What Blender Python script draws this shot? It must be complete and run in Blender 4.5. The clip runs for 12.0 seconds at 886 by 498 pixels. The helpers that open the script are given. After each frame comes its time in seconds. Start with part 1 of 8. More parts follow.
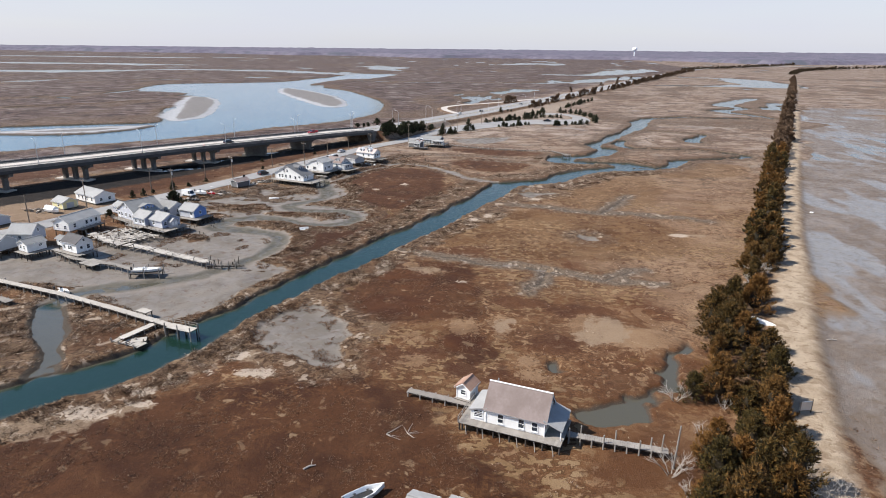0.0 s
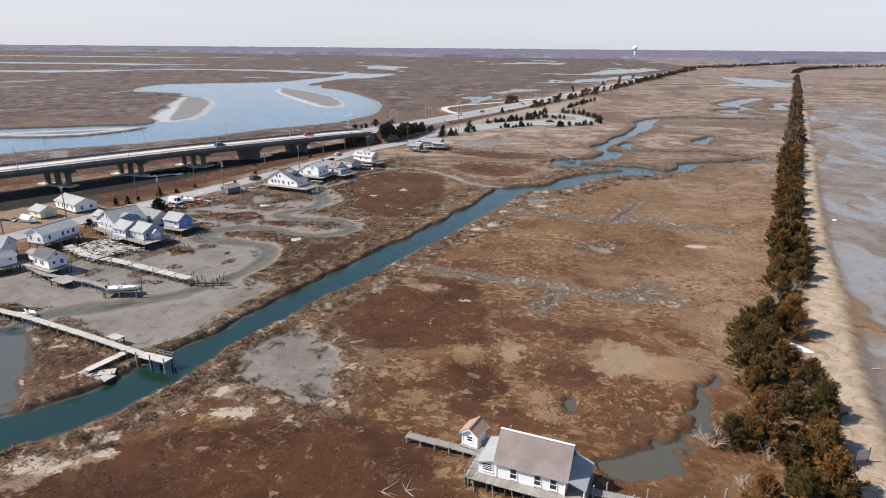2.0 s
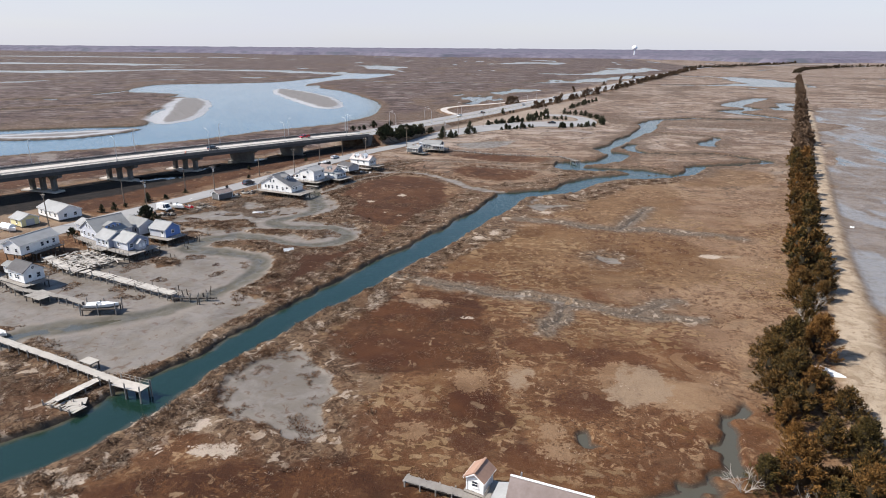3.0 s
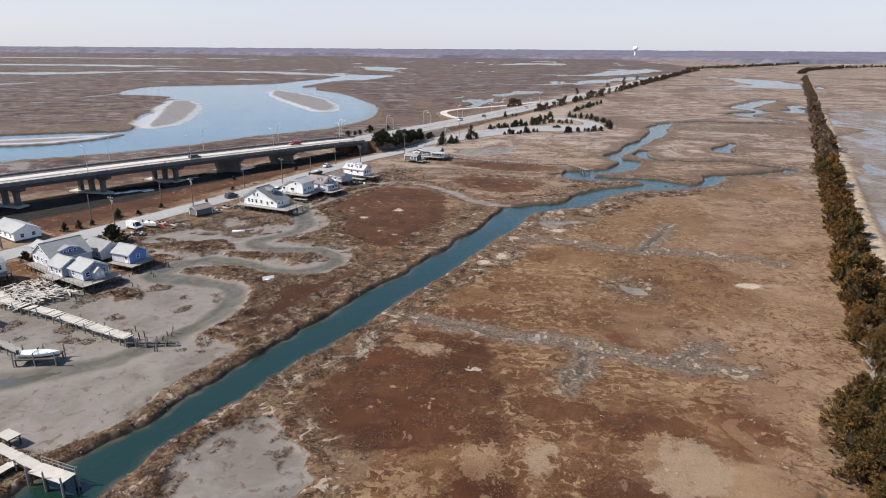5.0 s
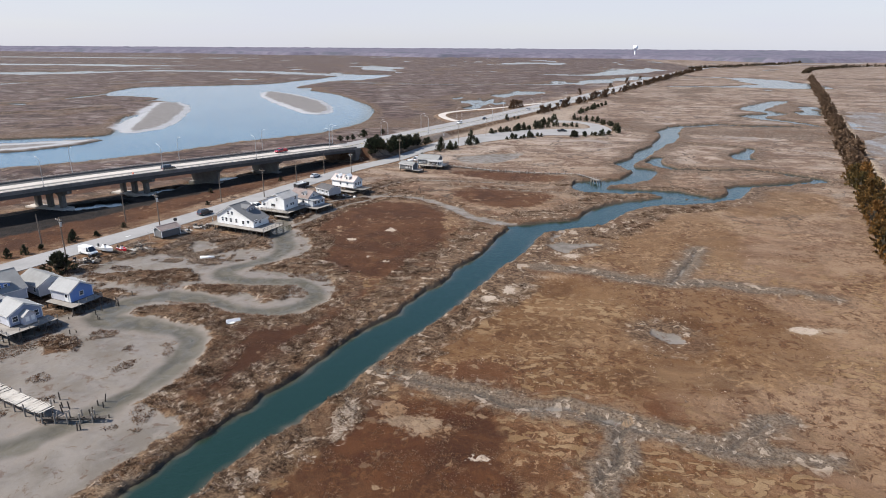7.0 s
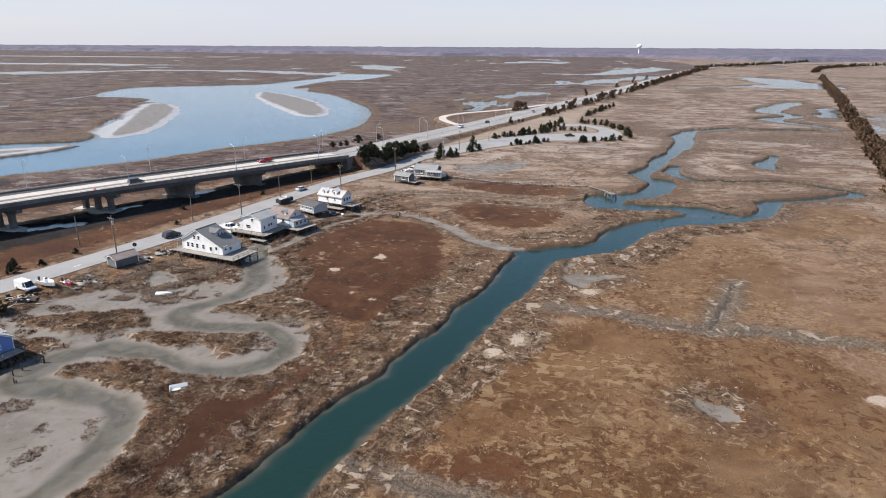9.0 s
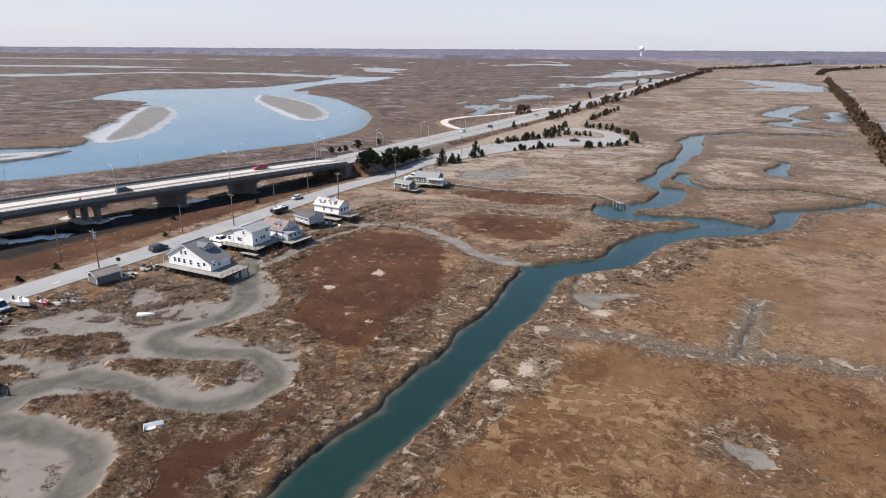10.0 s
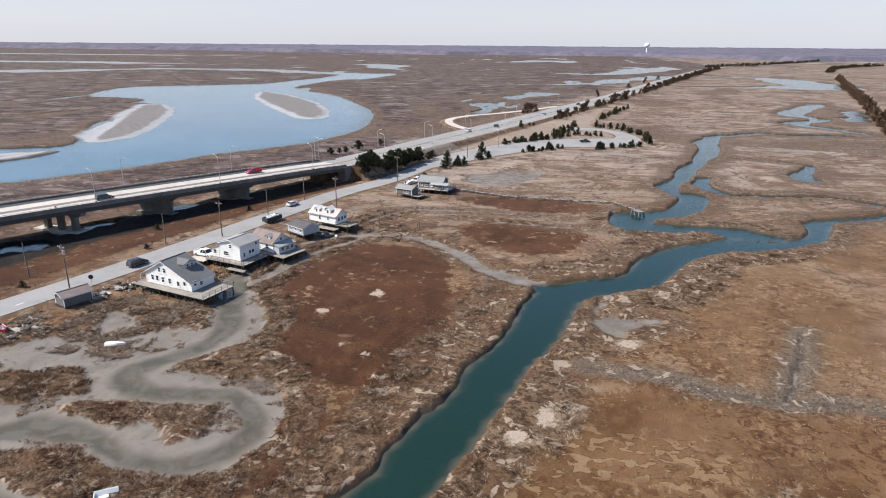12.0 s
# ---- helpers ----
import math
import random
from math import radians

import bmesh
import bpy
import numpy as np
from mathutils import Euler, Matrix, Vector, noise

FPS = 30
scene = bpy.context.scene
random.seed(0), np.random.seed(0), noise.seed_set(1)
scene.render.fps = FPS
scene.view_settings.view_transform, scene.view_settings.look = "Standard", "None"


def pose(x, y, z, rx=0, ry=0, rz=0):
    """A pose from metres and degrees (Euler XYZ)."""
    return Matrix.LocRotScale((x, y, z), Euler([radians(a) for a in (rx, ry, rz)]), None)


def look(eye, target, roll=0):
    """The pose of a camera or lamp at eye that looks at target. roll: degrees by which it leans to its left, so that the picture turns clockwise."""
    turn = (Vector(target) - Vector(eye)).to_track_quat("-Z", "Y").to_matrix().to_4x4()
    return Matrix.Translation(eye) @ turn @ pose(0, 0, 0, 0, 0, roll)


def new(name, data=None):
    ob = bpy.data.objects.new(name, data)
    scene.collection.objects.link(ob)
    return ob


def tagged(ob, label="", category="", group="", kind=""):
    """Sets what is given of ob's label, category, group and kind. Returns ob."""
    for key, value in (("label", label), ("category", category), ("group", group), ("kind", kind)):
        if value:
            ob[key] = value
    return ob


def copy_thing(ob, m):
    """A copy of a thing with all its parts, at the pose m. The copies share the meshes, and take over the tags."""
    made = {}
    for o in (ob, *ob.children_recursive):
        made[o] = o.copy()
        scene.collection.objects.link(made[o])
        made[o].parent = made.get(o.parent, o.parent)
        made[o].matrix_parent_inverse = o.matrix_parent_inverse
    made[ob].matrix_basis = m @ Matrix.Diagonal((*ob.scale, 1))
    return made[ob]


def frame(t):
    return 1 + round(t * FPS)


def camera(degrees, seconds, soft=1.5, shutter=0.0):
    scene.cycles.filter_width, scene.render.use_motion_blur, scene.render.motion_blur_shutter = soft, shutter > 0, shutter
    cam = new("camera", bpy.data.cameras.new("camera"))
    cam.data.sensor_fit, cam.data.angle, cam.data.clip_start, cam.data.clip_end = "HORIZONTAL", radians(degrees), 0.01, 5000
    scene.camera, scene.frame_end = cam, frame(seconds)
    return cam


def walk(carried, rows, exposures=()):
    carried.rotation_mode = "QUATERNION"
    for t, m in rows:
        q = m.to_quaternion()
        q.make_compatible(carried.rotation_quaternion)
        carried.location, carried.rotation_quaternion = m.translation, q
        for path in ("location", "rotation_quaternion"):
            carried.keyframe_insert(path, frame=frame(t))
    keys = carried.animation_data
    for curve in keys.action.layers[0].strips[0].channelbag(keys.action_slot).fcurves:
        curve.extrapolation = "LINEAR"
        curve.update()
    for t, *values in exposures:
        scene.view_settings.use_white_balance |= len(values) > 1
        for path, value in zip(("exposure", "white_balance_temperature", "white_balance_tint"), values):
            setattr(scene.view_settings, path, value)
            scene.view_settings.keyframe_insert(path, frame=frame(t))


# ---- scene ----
cam = camera(71.0, 12.0, soft=1.0)
PATH = [
    (0, (0.215, 1.695, 50.355), (-0.021, 3.582, 49.734), 0.53),
    (0.5, (-0.245, 3.795, 50.318), (-0.481, 5.681, 49.694), 0.55),
    (1, (-0.692, 6.312, 50.238), (-0.926, 8.195, 49.610), 0.53),
    (1.5, (-1.138, 9.506, 50.165), (-1.373, 11.390, 49.538), 0.47),
    (2, (-1.727, 13.393, 50.129), (-1.962, 15.279, 49.506), 0.43),
    (2.5, (-2.402, 17.640, 50.090), (-2.636, 19.526, 49.468), 0.40),
    (3, (-3.098, 22.051, 50.050), (-3.331, 23.937, 49.427), 0.38),
    (5, (-5.877, 41.918, 49.916), (-6.109, 43.806, 49.295), 0.33),
    (5.5, (-6.543, 47.611, 49.862), (-6.774, 49.497, 49.241), 0.30),
    (6, (-7.243, 53.373, 49.817), (-7.473, 55.259, 49.194), 0.30),
    (6.5, (-7.911, 59.129, 49.859), (-8.140, 61.017, 49.237), 0.30),
    (7, (-8.563, 64.956, 49.906), (-8.791, 66.843, 49.283), 0.30),
    (9, (-10.178, 88.500, 50.313), (-10.413, 90.385, 49.686), 0.27),
    (9.5, (-10.824, 93.614, 50.457), (-11.064, 95.505, 49.850), 0.25),
    (10, (-11.403, 97.738, 50.606), (-11.643, 99.624, 49.985), 0.30),
    (10.5, (-11.909, 101.170, 50.691), (-12.150, 103.055, 50.068), 0.38),
    (11, (-12.423, 104.447, 50.662), (-12.666, 106.329, 50.030), 0.40),
    (11.5, (-13.104, 108.169, 50.580), (-13.350, 110.051, 49.947), 0.40),
    (12, (-13.961, 112.383, 50.493), (-14.210, 114.264, 49.862), 0.40),
]
walk(cam, [(t, look(eye, target, roll)) for t, eye, target, roll in PATH], [(0, 0.62), (12, 0.62)])

# ---------------------------------------------------------------- world, sun
SUN_FROM = Vector((-0.98, -0.22, 1.02)).normalized()
elev = math.asin(SUN_FROM.z)
azim = math.atan2(SUN_FROM.x, SUN_FROM.y)

world = bpy.data.worlds.new("sky")
scene.world = world
world.use_nodes = True
wn = world.node_tree.nodes
sky = wn.new("ShaderNodeTexSky")
sky.sky_type = "NISHITA"
sky.sun_disc = False
sky.sun_elevation = elev
sky.sun_rotation = azim
sky.altitude = 10
sky.air_density = 1.0
sky.dust_density = 0.7
sky.ozone_density = 1.0
soften = wn.new("ShaderNodeHueSaturation")
soften.inputs["Saturation"].default_value = 1.15
cool = wn.new("ShaderNodeMix")
cool.data_type, cool.blend_type = "RGBA", "MULTIPLY"
cool.inputs[0].default_value = 1.0
cool.inputs[7].default_value = (0.95, 0.97, 1.02, 1.0)
world.node_tree.links.new(sky.outputs[0], soften.inputs["Color"])
world.node_tree.links.new(soften.outputs[0], cool.inputs[6])
# haze, thick towards the horizon
veil = wn.new("ShaderNodeMix")
veil.data_type = "RGBA"
place = wn.new("ShaderNodeTexCoord")
flat = wn.new("ShaderNodeMapping")
flat.inputs["Scale"].default_value = (1.0, 1.0, 9.0)
wisp = wn.new("ShaderNodeTexNoise")
wisp.inputs["Scale"].default_value = 2.2
wisp.inputs["Detail"].default_value = 5.0
amount = wn.new("ShaderNodeMapRange")
for k, v in ((1, 0.3), (2, 0.75), (3, 0.75), (4, 0.95)):
    amount.inputs[k].default_value = v
world.node_tree.links.new(place.outputs["Generated"], flat.inputs[0])
world.node_tree.links.new(flat.outputs[0], wisp.inputs["Vector"])
world.node_tree.links.new(wisp.outputs["Fac"], amount.inputs[0])
height = wn.new("ShaderNodeSeparateXYZ")
low = wn.new("ShaderNodeMapRange")
low.interpolation_type = "SMOOTHSTEP"
for k, v in ((1, 0.075), (2, 0.26), (3, 1.0), (4, 0.04)):
    low.inputs[k].default_value = v
both = wn.new("ShaderNodeMath")
both.operation = "MULTIPLY"
world.node_tree.links.new(place.outputs["Generated"], height.inputs[0])
world.node_tree.links.new(height.outputs[2], low.inputs[0])
world.node_tree.links.new(amount.outputs[0], both.inputs[0])
world.node_tree.links.new(low.outputs[0], both.inputs[1])
world.node_tree.links.new(both.outputs[0], veil.inputs[0])
world.node_tree.links.new(cool.outputs[2], veil.inputs[6])
veil.inputs[7].default_value = (4.22, 4.34, 5.02, 1.0)
world.node_tree.links.new(veil.outputs[2], wn["Background"].inputs[0])
wn["Background"].inputs[1].default_value = 0.109

sun_data = bpy.data.lights.new("sun", "SUN")
sun_data.energy = 5.0
sun_data.angle = radians(0.53)
sun_data.color = (1.0, 0.95, 0.88)
sun = new("sun", sun_data)
sun.matrix_world = look(SUN_FROM * 500, (0, 0, 0))


# ---------------------------------------------------------------- materials
class Nodes:
    """A material under construction."""

    def __init__(self, name):
        self.m = bpy.data.materials.new(name)
        self.m.use_nodes = True
        self.t = self.m.node_tree
        self.bsdf = self.t.nodes["Principled BSDF"]
        self.pos = None

    def put(self, node, socket, value):
        if isinstance(value, bpy.types.NodeSocket):
            self.t.links.new(value, node.inputs[socket])
        elif value is not None:
            node.inputs[socket].default_value = value

    def where(self):
        if self.pos is None:
            self.pos = self.t.nodes.new("ShaderNodeNewGeometry").outputs["Position"]
        return self.pos

    def local(self):
        return self.t.nodes.new("ShaderNodeTexCoord").outputs["Object"]

    def noise(self, scale, detail=3.0, rough=0.55, vec=None, warp=0.0, stretch=None):
        v = vec if vec is not None else self.where()
        if stretch:
            mp = self.t.nodes.new("ShaderNodeMapping")
            self.put(mp, 0, v)
            mp.inputs["Scale"].default_value = stretch
            v = mp.outputs[0]
        n = self.t.nodes.new("ShaderNodeTexNoise")
        self.put(n, "Vector", v)
        n.inputs["Scale"].default_value = scale
        n.inputs["Detail"].default_value = detail
        n.inputs["Roughness"].default_value = rough
        n.inputs["Distortion"].default_value = warp
        return n.outputs["Fac"]

    def voronoi(self, scale, vec=None, feature="F1"):
        n = self.t.nodes.new("ShaderNodeTexVoronoi")
        n.feature = feature
        self.put(n, "Vector", vec if vec is not None else self.where())
        n.inputs["Scale"].default_value = scale
        return n.outputs["Distance"]

    def math(self, op, a, b=0.0, c=0.0, clamp=False):
        n = self.t.nodes.new("ShaderNodeMath")
        n.operation, n.use_clamp = op, clamp
        for i, v in enumerate((a, b, c)):
            self.put(n, i, v)
        return n.outputs[0]

    def step(self, v, lo, hi, a=0.0, b=1.0):
        n = self.t.nodes.new("ShaderNodeMapRange")
        n.interpolation_type = "SMOOTHSTEP"
        for i, q in enumerate((v, lo, hi, a, b)):
            self.put(n, i, q)
        return n.outputs[0]

    def mix(self, f, a, b, kind="MIX"):
        n = self.t.nodes.new("ShaderNodeMix")
        n.data_type, n.blend_type = "RGBA", kind
        self.put(n, 0, f)
        for i, v in ((6, a), (7, b)):
            self.put(n, i, v if isinstance(v, bpy.types.NodeSocket) else (*v, 1.0))
        return n.outputs[2]

    def attr(self, name):
        n = self.t.nodes.new("ShaderNodeAttribute")
        n.attribute_name = name
        return n.outputs["Fac"]

    def chance(self):
        return self.t.nodes.new("ShaderNodeObjectInfo").outputs["Random"]

    def island(self):
        return self.t.nodes.new("ShaderNodeNewGeometry").outputs["Random Per Island"]

    def bump(self, height, strength=0.5, distance=0.05):
        n = self.t.nodes.new("ShaderNodeBump")
        n.inputs["Strength"].default_value = strength
        n.inputs["Distance"].default_value = distance
        self.put(n, "Height", height)
        self.put(self.bsdf, "Normal", n.outputs[0])

    def done(self, color, rough=0.8, metal=0.0, spec=0.4):
        c = color if isinstance(color, bpy.types.NodeSocket) else (*color, 1.0)
        self.put(self.bsdf, "Base Color", c)
        self.put(self.bsdf, "Roughness", rough)
        self.put(self.bsdf, "Metallic", metal)
        self.put(self.bsdf, "Specular IOR Level", spec)
        return self.m


def worn(name, base, stain, grain=3.0, patch=0.4, amount=0.5, rough=0.75, bump=0.3, stretch=None, vary=0.0, spec=0.3, metal=0.0):
    """A surface of one colour with grain and stains at two scales."""
    n = Nodes(name)
    big = n.noise(patch, 4.0, 0.6)
    fine = n.noise(grain, 3.0, 0.6, stretch=stretch)
    f = n.math("MULTIPLY", n.step(big, 0.38, 0.72), amount)
    col = n.mix(f, base, stain)
    col = n.mix(n.step(fine, 0.3, 0.75), col, n.mix(0.35, col, stain))
    if vary:
        col = n.mix(n.math("MULTIPLY", n.chance(), vary), col, stain)
    n.bump(fine, bump, 0.02)
    return n.done(col, rough, metal, spec)


M = {}
M["asphalt"] = worn("asphalt", (0.275, 0.266, 0.257), (0.20, 0.193, 0.186), 1.2, 0.12, 0.7, 0.9, 0.2)
M["asphalt_dark"] = worn("dark_asphalt", (0.07, 0.068, 0.066), (0.045, 0.045, 0.046), 2.0, 0.2, 0.7, 0.9, 0.2)
M["concrete"] = worn("concrete", (0.50, 0.45, 0.40), (0.33, 0.30, 0.27), 1.5, 0.15, 0.6, 0.85, 0.2)
M["concrete_grey"] = worn("weathered_concrete", (0.19, 0.178, 0.162), (0.10, 0.093, 0.086), 1.0, 0.25, 0.8, 0.9, 0.3)
M["girder"] = worn("girder_paint", (0.065, 0.064, 0.063), (0.045, 0.043, 0.041), 1.0, 0.3, 0.7, 0.6, 0.1)
M["white_paint"] = worn("white_clapboard_paint", (0.80, 0.79, 0.77), (0.62, 0.60, 0.56), 2.5, 0.5, 0.5, 0.6, 0.15)
M["white_trim"] = worn("white_trim", (0.80, 0.80, 0.79), (0.68, 0.67, 0.64), 3.0, 0.5, 0.4, 0.55, 0.1)
M["grey_paint"] = worn("grey_clapboard_paint", (0.42, 0.44, 0.46), (0.33, 0.33, 0.33), 2.5, 0.5, 0.5, 0.65, 0.15)
M["blue_grey_paint"] = worn("pale_grey_clapboard_paint", (0.50, 0.51, 0.55), (0.40, 0.40, 0.43), 2.5, 0.5, 0.5, 0.65, 0.15)
M["blue_paint"] = worn("blue_clapboard_paint", (0.15, 0.25, 0.52), (0.12, 0.20, 0.42), 2.5, 0.5, 0.5, 0.65, 0.15)
# grey clapboard of gables turned from the sun, blue shade put into the colour
M["shade_blue_paint"] = worn("shade_blue_clapboard", (0.30, 0.34, 0.45), (0.24, 0.27, 0.36), 2.5, 0.5, 0.5, 0.65, 0.15)
M["yellow_paint"] = worn("yellow_clapboard_paint", (0.72, 0.66, 0.36), (0.60, 0.52, 0.30), 2.5, 0.5, 0.5, 0.65, 0.15)
M["shingle_grey"] = worn("grey_roof_shingles", (0.24, 0.24, 0.232), (0.17, 0.167, 0.162), 3.0, 0.35, 0.6, 0.9, 0.4)
M["shingle_slate"] = worn("slate_grey_roof_shingles", (0.15, 0.15, 0.152), (0.10, 0.10, 0.10), 3.0, 0.35, 0.6, 0.9, 0.4)
M["shingle_pale"] = worn("pale_roof_shingles", (0.315, 0.313, 0.305), (0.235, 0.230, 0.222), 3.0, 0.35, 0.6, 0.85, 0.4)
M["shingle_dark"] = worn("dark_roof_shingles", (0.105, 0.10, 0.10), (0.065, 0.06, 0.06), 3.0, 0.35, 0.6, 0.9, 0.4)
M["shingle_brown"] = worn("weathered_brown_shingles", (0.235, 0.19, 0.175), (0.155, 0.12, 0.105), 3.0, 0.35, 0.7, 0.9, 0.4)
M["shingle_red"] = worn("rusty_roof_shingles", (0.34, 0.21, 0.15), (0.24, 0.15, 0.11), 3.0, 0.35, 0.6, 0.9, 0.4)
M["shingle_pink"] = worn("faded_pinkish_shingles", (0.50, 0.43, 0.40), (0.36, 0.29, 0.26), 3.0, 0.35, 0.7, 0.9, 0.3)
M["wood_grey"] = worn("weathered_grey_wood", (0.30, 0.275, 0.245), (0.17, 0.15, 0.13), 2.5, 0.4, 0.7, 0.9, 0.4, vary=0.5)
M["wood_dark"] = worn("wet_dark_wood", (0.085, 0.07, 0.058), (0.045, 0.037, 0.03), 2.5, 0.4, 0.7, 0.85, 0.4, vary=0.4)
M["wood_pale"] = worn("bleached_wood", (0.48, 0.44, 0.39), (0.30, 0.27, 0.23), 2.5, 0.4, 0.6, 0.9, 0.4, vary=0.5)
M["wood_pole"] = worn("utility_pole_wood", (0.20, 0.16, 0.125), (0.12, 0.095, 0.075), 2.0, 0.4, 0.6, 0.9, 0.3)
M["galvanised"] = worn("galvanised_steel", (0.50, 0.51, 0.52), (0.36, 0.36, 0.36), 3.0, 0.5, 0.4, 0.45, 0.05, metal=0.6)
M["black_metal"] = worn("black_metal", (0.03, 0.03, 0.032), (0.05, 0.045, 0.04), 3.0, 0.5, 0.4, 0.5, 0.05)
M["boat_white"] = worn("white_gelcoat", (0.80, 0.80, 0.78), (0.66, 0.64, 0.60), 2.0, 0.6, 0.4, 0.3, 0.03, spec=0.5)
M["car_black"] = worn("dark_car_paint", (0.035, 0.036, 0.04), (0.05, 0.048, 0.045), 2.0, 0.5, 0.3, 0.25, 0.0, spec=0.6)
M["car_silver"] = worn("silver_car_paint", (0.55, 0.56, 0.57), (0.45, 0.45, 0.45), 2.0, 0.5, 0.3, 0.25, 0.0, spec=0.6)
M["car_red"] = worn("red_car_paint", (0.42, 0.018, 0.03), (0.30, 0.015, 0.02), 2.0, 0.5, 0.3, 0.25, 0.0, spec=0.6)
M["car_white"] = worn("white_car_paint", (0.78, 0.78, 0.77), (0.66, 0.65, 0.62), 2.0, 0.5, 0.3, 0.25, 0.0, spec=0.6)
M["tyre"] = worn("tyre_rubber", (0.025, 0.025, 0.025), (0.05, 0.047, 0.043), 4.0, 0.8, 0.4, 0.9, 0.1)
M["orange"] = worn("orange_plastic", (0.75, 0.13, 0.03), (0.6, 0.12, 0.04), 4.0, 0.8, 0.3, 0.5, 0.0)
M["bark"] = worn("bark", (0.16, 0.13, 0.11), (0.09, 0.07, 0.06), 6.0, 0.8, 0.6, 0.95, 0.4)
M["bare_bark"] = worn("bleached_bare_twigs", (0.36, 0.32, 0.28), (0.22, 0.19, 0.165), 6.0, 0.8, 0.6, 0.95, 0.3)
M["wheel_rim"] = worn("wheel_rim", (0.45, 0.45, 0.46), (0.3, 0.3, 0.3), 4.0, 0.8, 0.3, 0.4, 0.0, metal=0.8)
M["line_white"] = worn("white_road_paint", (0.68, 0.67, 0.64), (0.45, 0.44, 0.42), 1.5, 0.3, 0.6, 0.8, 0.0)
M["line_yellow"] = worn("yellow_road_paint", (0.55, 0.40, 0.08), (0.36, 0.28, 0.1), 1.5, 0.3, 0.6, 0.8, 0.0)
M["tank_white"] = worn("water_tower_paint", (0.85, 0.85, 0.84), (0.75, 0.75, 0.74), 0.2, 0.05, 0.3, 0.5, 0.0)
n = Nodes("window_glass")
M["glass"] = n.done(n.mix(n.step(n.noise(0.6, 2.0), 0.3, 0.7), (0.012, 0.016, 0.024), (0.035, 0.045, 0.06)), 0.06, 0.0, 0.6)


def foliage(name, dark, mid, warm, rough=0.75):
    n = Nodes(name)
    tone = n.island()
    col = n.mix(n.step(tone, 0.08, 0.75), dark, mid)
    col = n.mix(n.step(n.math("ADD", n.math("MULTIPLY", n.chance(), 0.7), n.math("MULTIPLY", tone, 0.5)), 0.35, 0.95), col, warm)
    return n.done(col, rough, 0.0, 0.25)


def tangle_grass(name, dark, mid, pale, size):
    """Dead grass whose colour runs in clumps, with a little change from blade to blade."""
    n = Nodes(name)
    where = n.math("ADD", n.noise(size, 4.0, 0.6, warp=1.0), n.math("MULTIPLY", n.math("SUBTRACT", n.island(), 0.5), 0.16))
    col = n.mix(n.step(where, 0.36, 0.50), dark, mid)
    col = n.mix(n.step(where, 0.50, 0.66), col, pale)
    return n.done(col, 0.9, 0.0, 0.2)


M["cedar"] = foliage("cedar_foliage", (0.014, 0.012, 0.004), (0.080, 0.055, 0.012), (0.160, 0.074, 0.017))
# crown core: shade inside the tree put into the colour
M["shade_core"] = foliage("crown_shade_core", (0.010, 0.009, 0.004), (0.016, 0.013, 0.006), (0.022, 0.015, 0.007))
M["pine"] = foliage("dark_pine_foliage", (0.018, 0.025, 0.012), (0.042, 0.05, 0.022), (0.06, 0.055, 0.028))
M["far_woods"] = foliage("bare_winter_woods", (0.125, 0.100, 0.100), (0.185, 0.150, 0.145), (0.230, 0.190, 0.180))
M["far_cedar"] = foliage("distant_cedars", (0.045, 0.035, 0.02), (0.07, 0.05, 0.028), (0.10, 0.06, 0.035))
# the darkest blade tone carries the shade between tufts
M["straw"] = tangle_grass("dead_marsh_grass", (0.030, 0.015, 0.008), (0.122, 0.074, 0.044), (0.420, 0.330, 0.250), 0.42)
M["tussock"] = tangle_grass("brown_tussock_grass", (0.060, 0.025, 0.012), (0.130, 0.066, 0.034), (0.330, 0.235, 0.165), 0.40)
M["wrack"] = foliage("bleached_wrack", (0.085, 0.048, 0.029), (0.190, 0.130, 0.085), (0.330, 0.250, 0.185), 0.9)
M["reed"] = foliage("brown_brush", (0.075, 0.036, 0.019), (0.120, 0.066, 0.036), (0.175, 0.115, 0.075), 0.9)

# water: still tidal creek, murky green-blue, with small ripples
n = Nodes("tidal_water")
deep = n.attr("deep")
col = n.mix(n.step(deep, 0.05, 1.0), (0.070, 0.064, 0.046), (0.0080, 0.0240, 0.0170))
# the river's blue is sky reflection put into its base colour
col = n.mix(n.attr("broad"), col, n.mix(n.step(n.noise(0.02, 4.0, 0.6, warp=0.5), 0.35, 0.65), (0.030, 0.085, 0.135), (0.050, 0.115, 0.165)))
n.bump(n.math("ADD", n.noise(0.9, 4.0, 0.6, warp=0.5), n.math("MULTIPLY", n.noise(4.0, 2.0), 0.4)), 0.4, 0.12)
n.bsdf.inputs["IOR"].default_value = 1.33
M["water"] = n.done(col, 0.12, 0.0, 0.6)


# ---------------------------------------------------------------- plan of the marsh (metres)
WATER_Z = -0.55


def curve_points(pts, n=5, closed=False):
    """A smooth line through the given points (any number of columns)."""
    p = np.array(pts, float)
    p = np.vstack([p[-1], p, p[0], p[1]]) if closed else np.vstack([2 * p[0] - p[1], p, 2 * p[-1] - p[-2]])
    out = []
    for i in range(1, len(p) - 2):
        for k in range(n):
            t = k / n
            out.append(0.5 * (2 * p[i] + (p[i + 1] - p[i - 1]) * t + (2 * p[i - 1] - 5 * p[i] + 4 * p[i + 1] - p[i + 2]) * t * t
                              + (3 * p[i] - p[i - 1] - 3 * p[i + 1] + p[i + 2]) * t ** 3))
    if not closed:
        out.append(p[-2])
    return np.array(out)


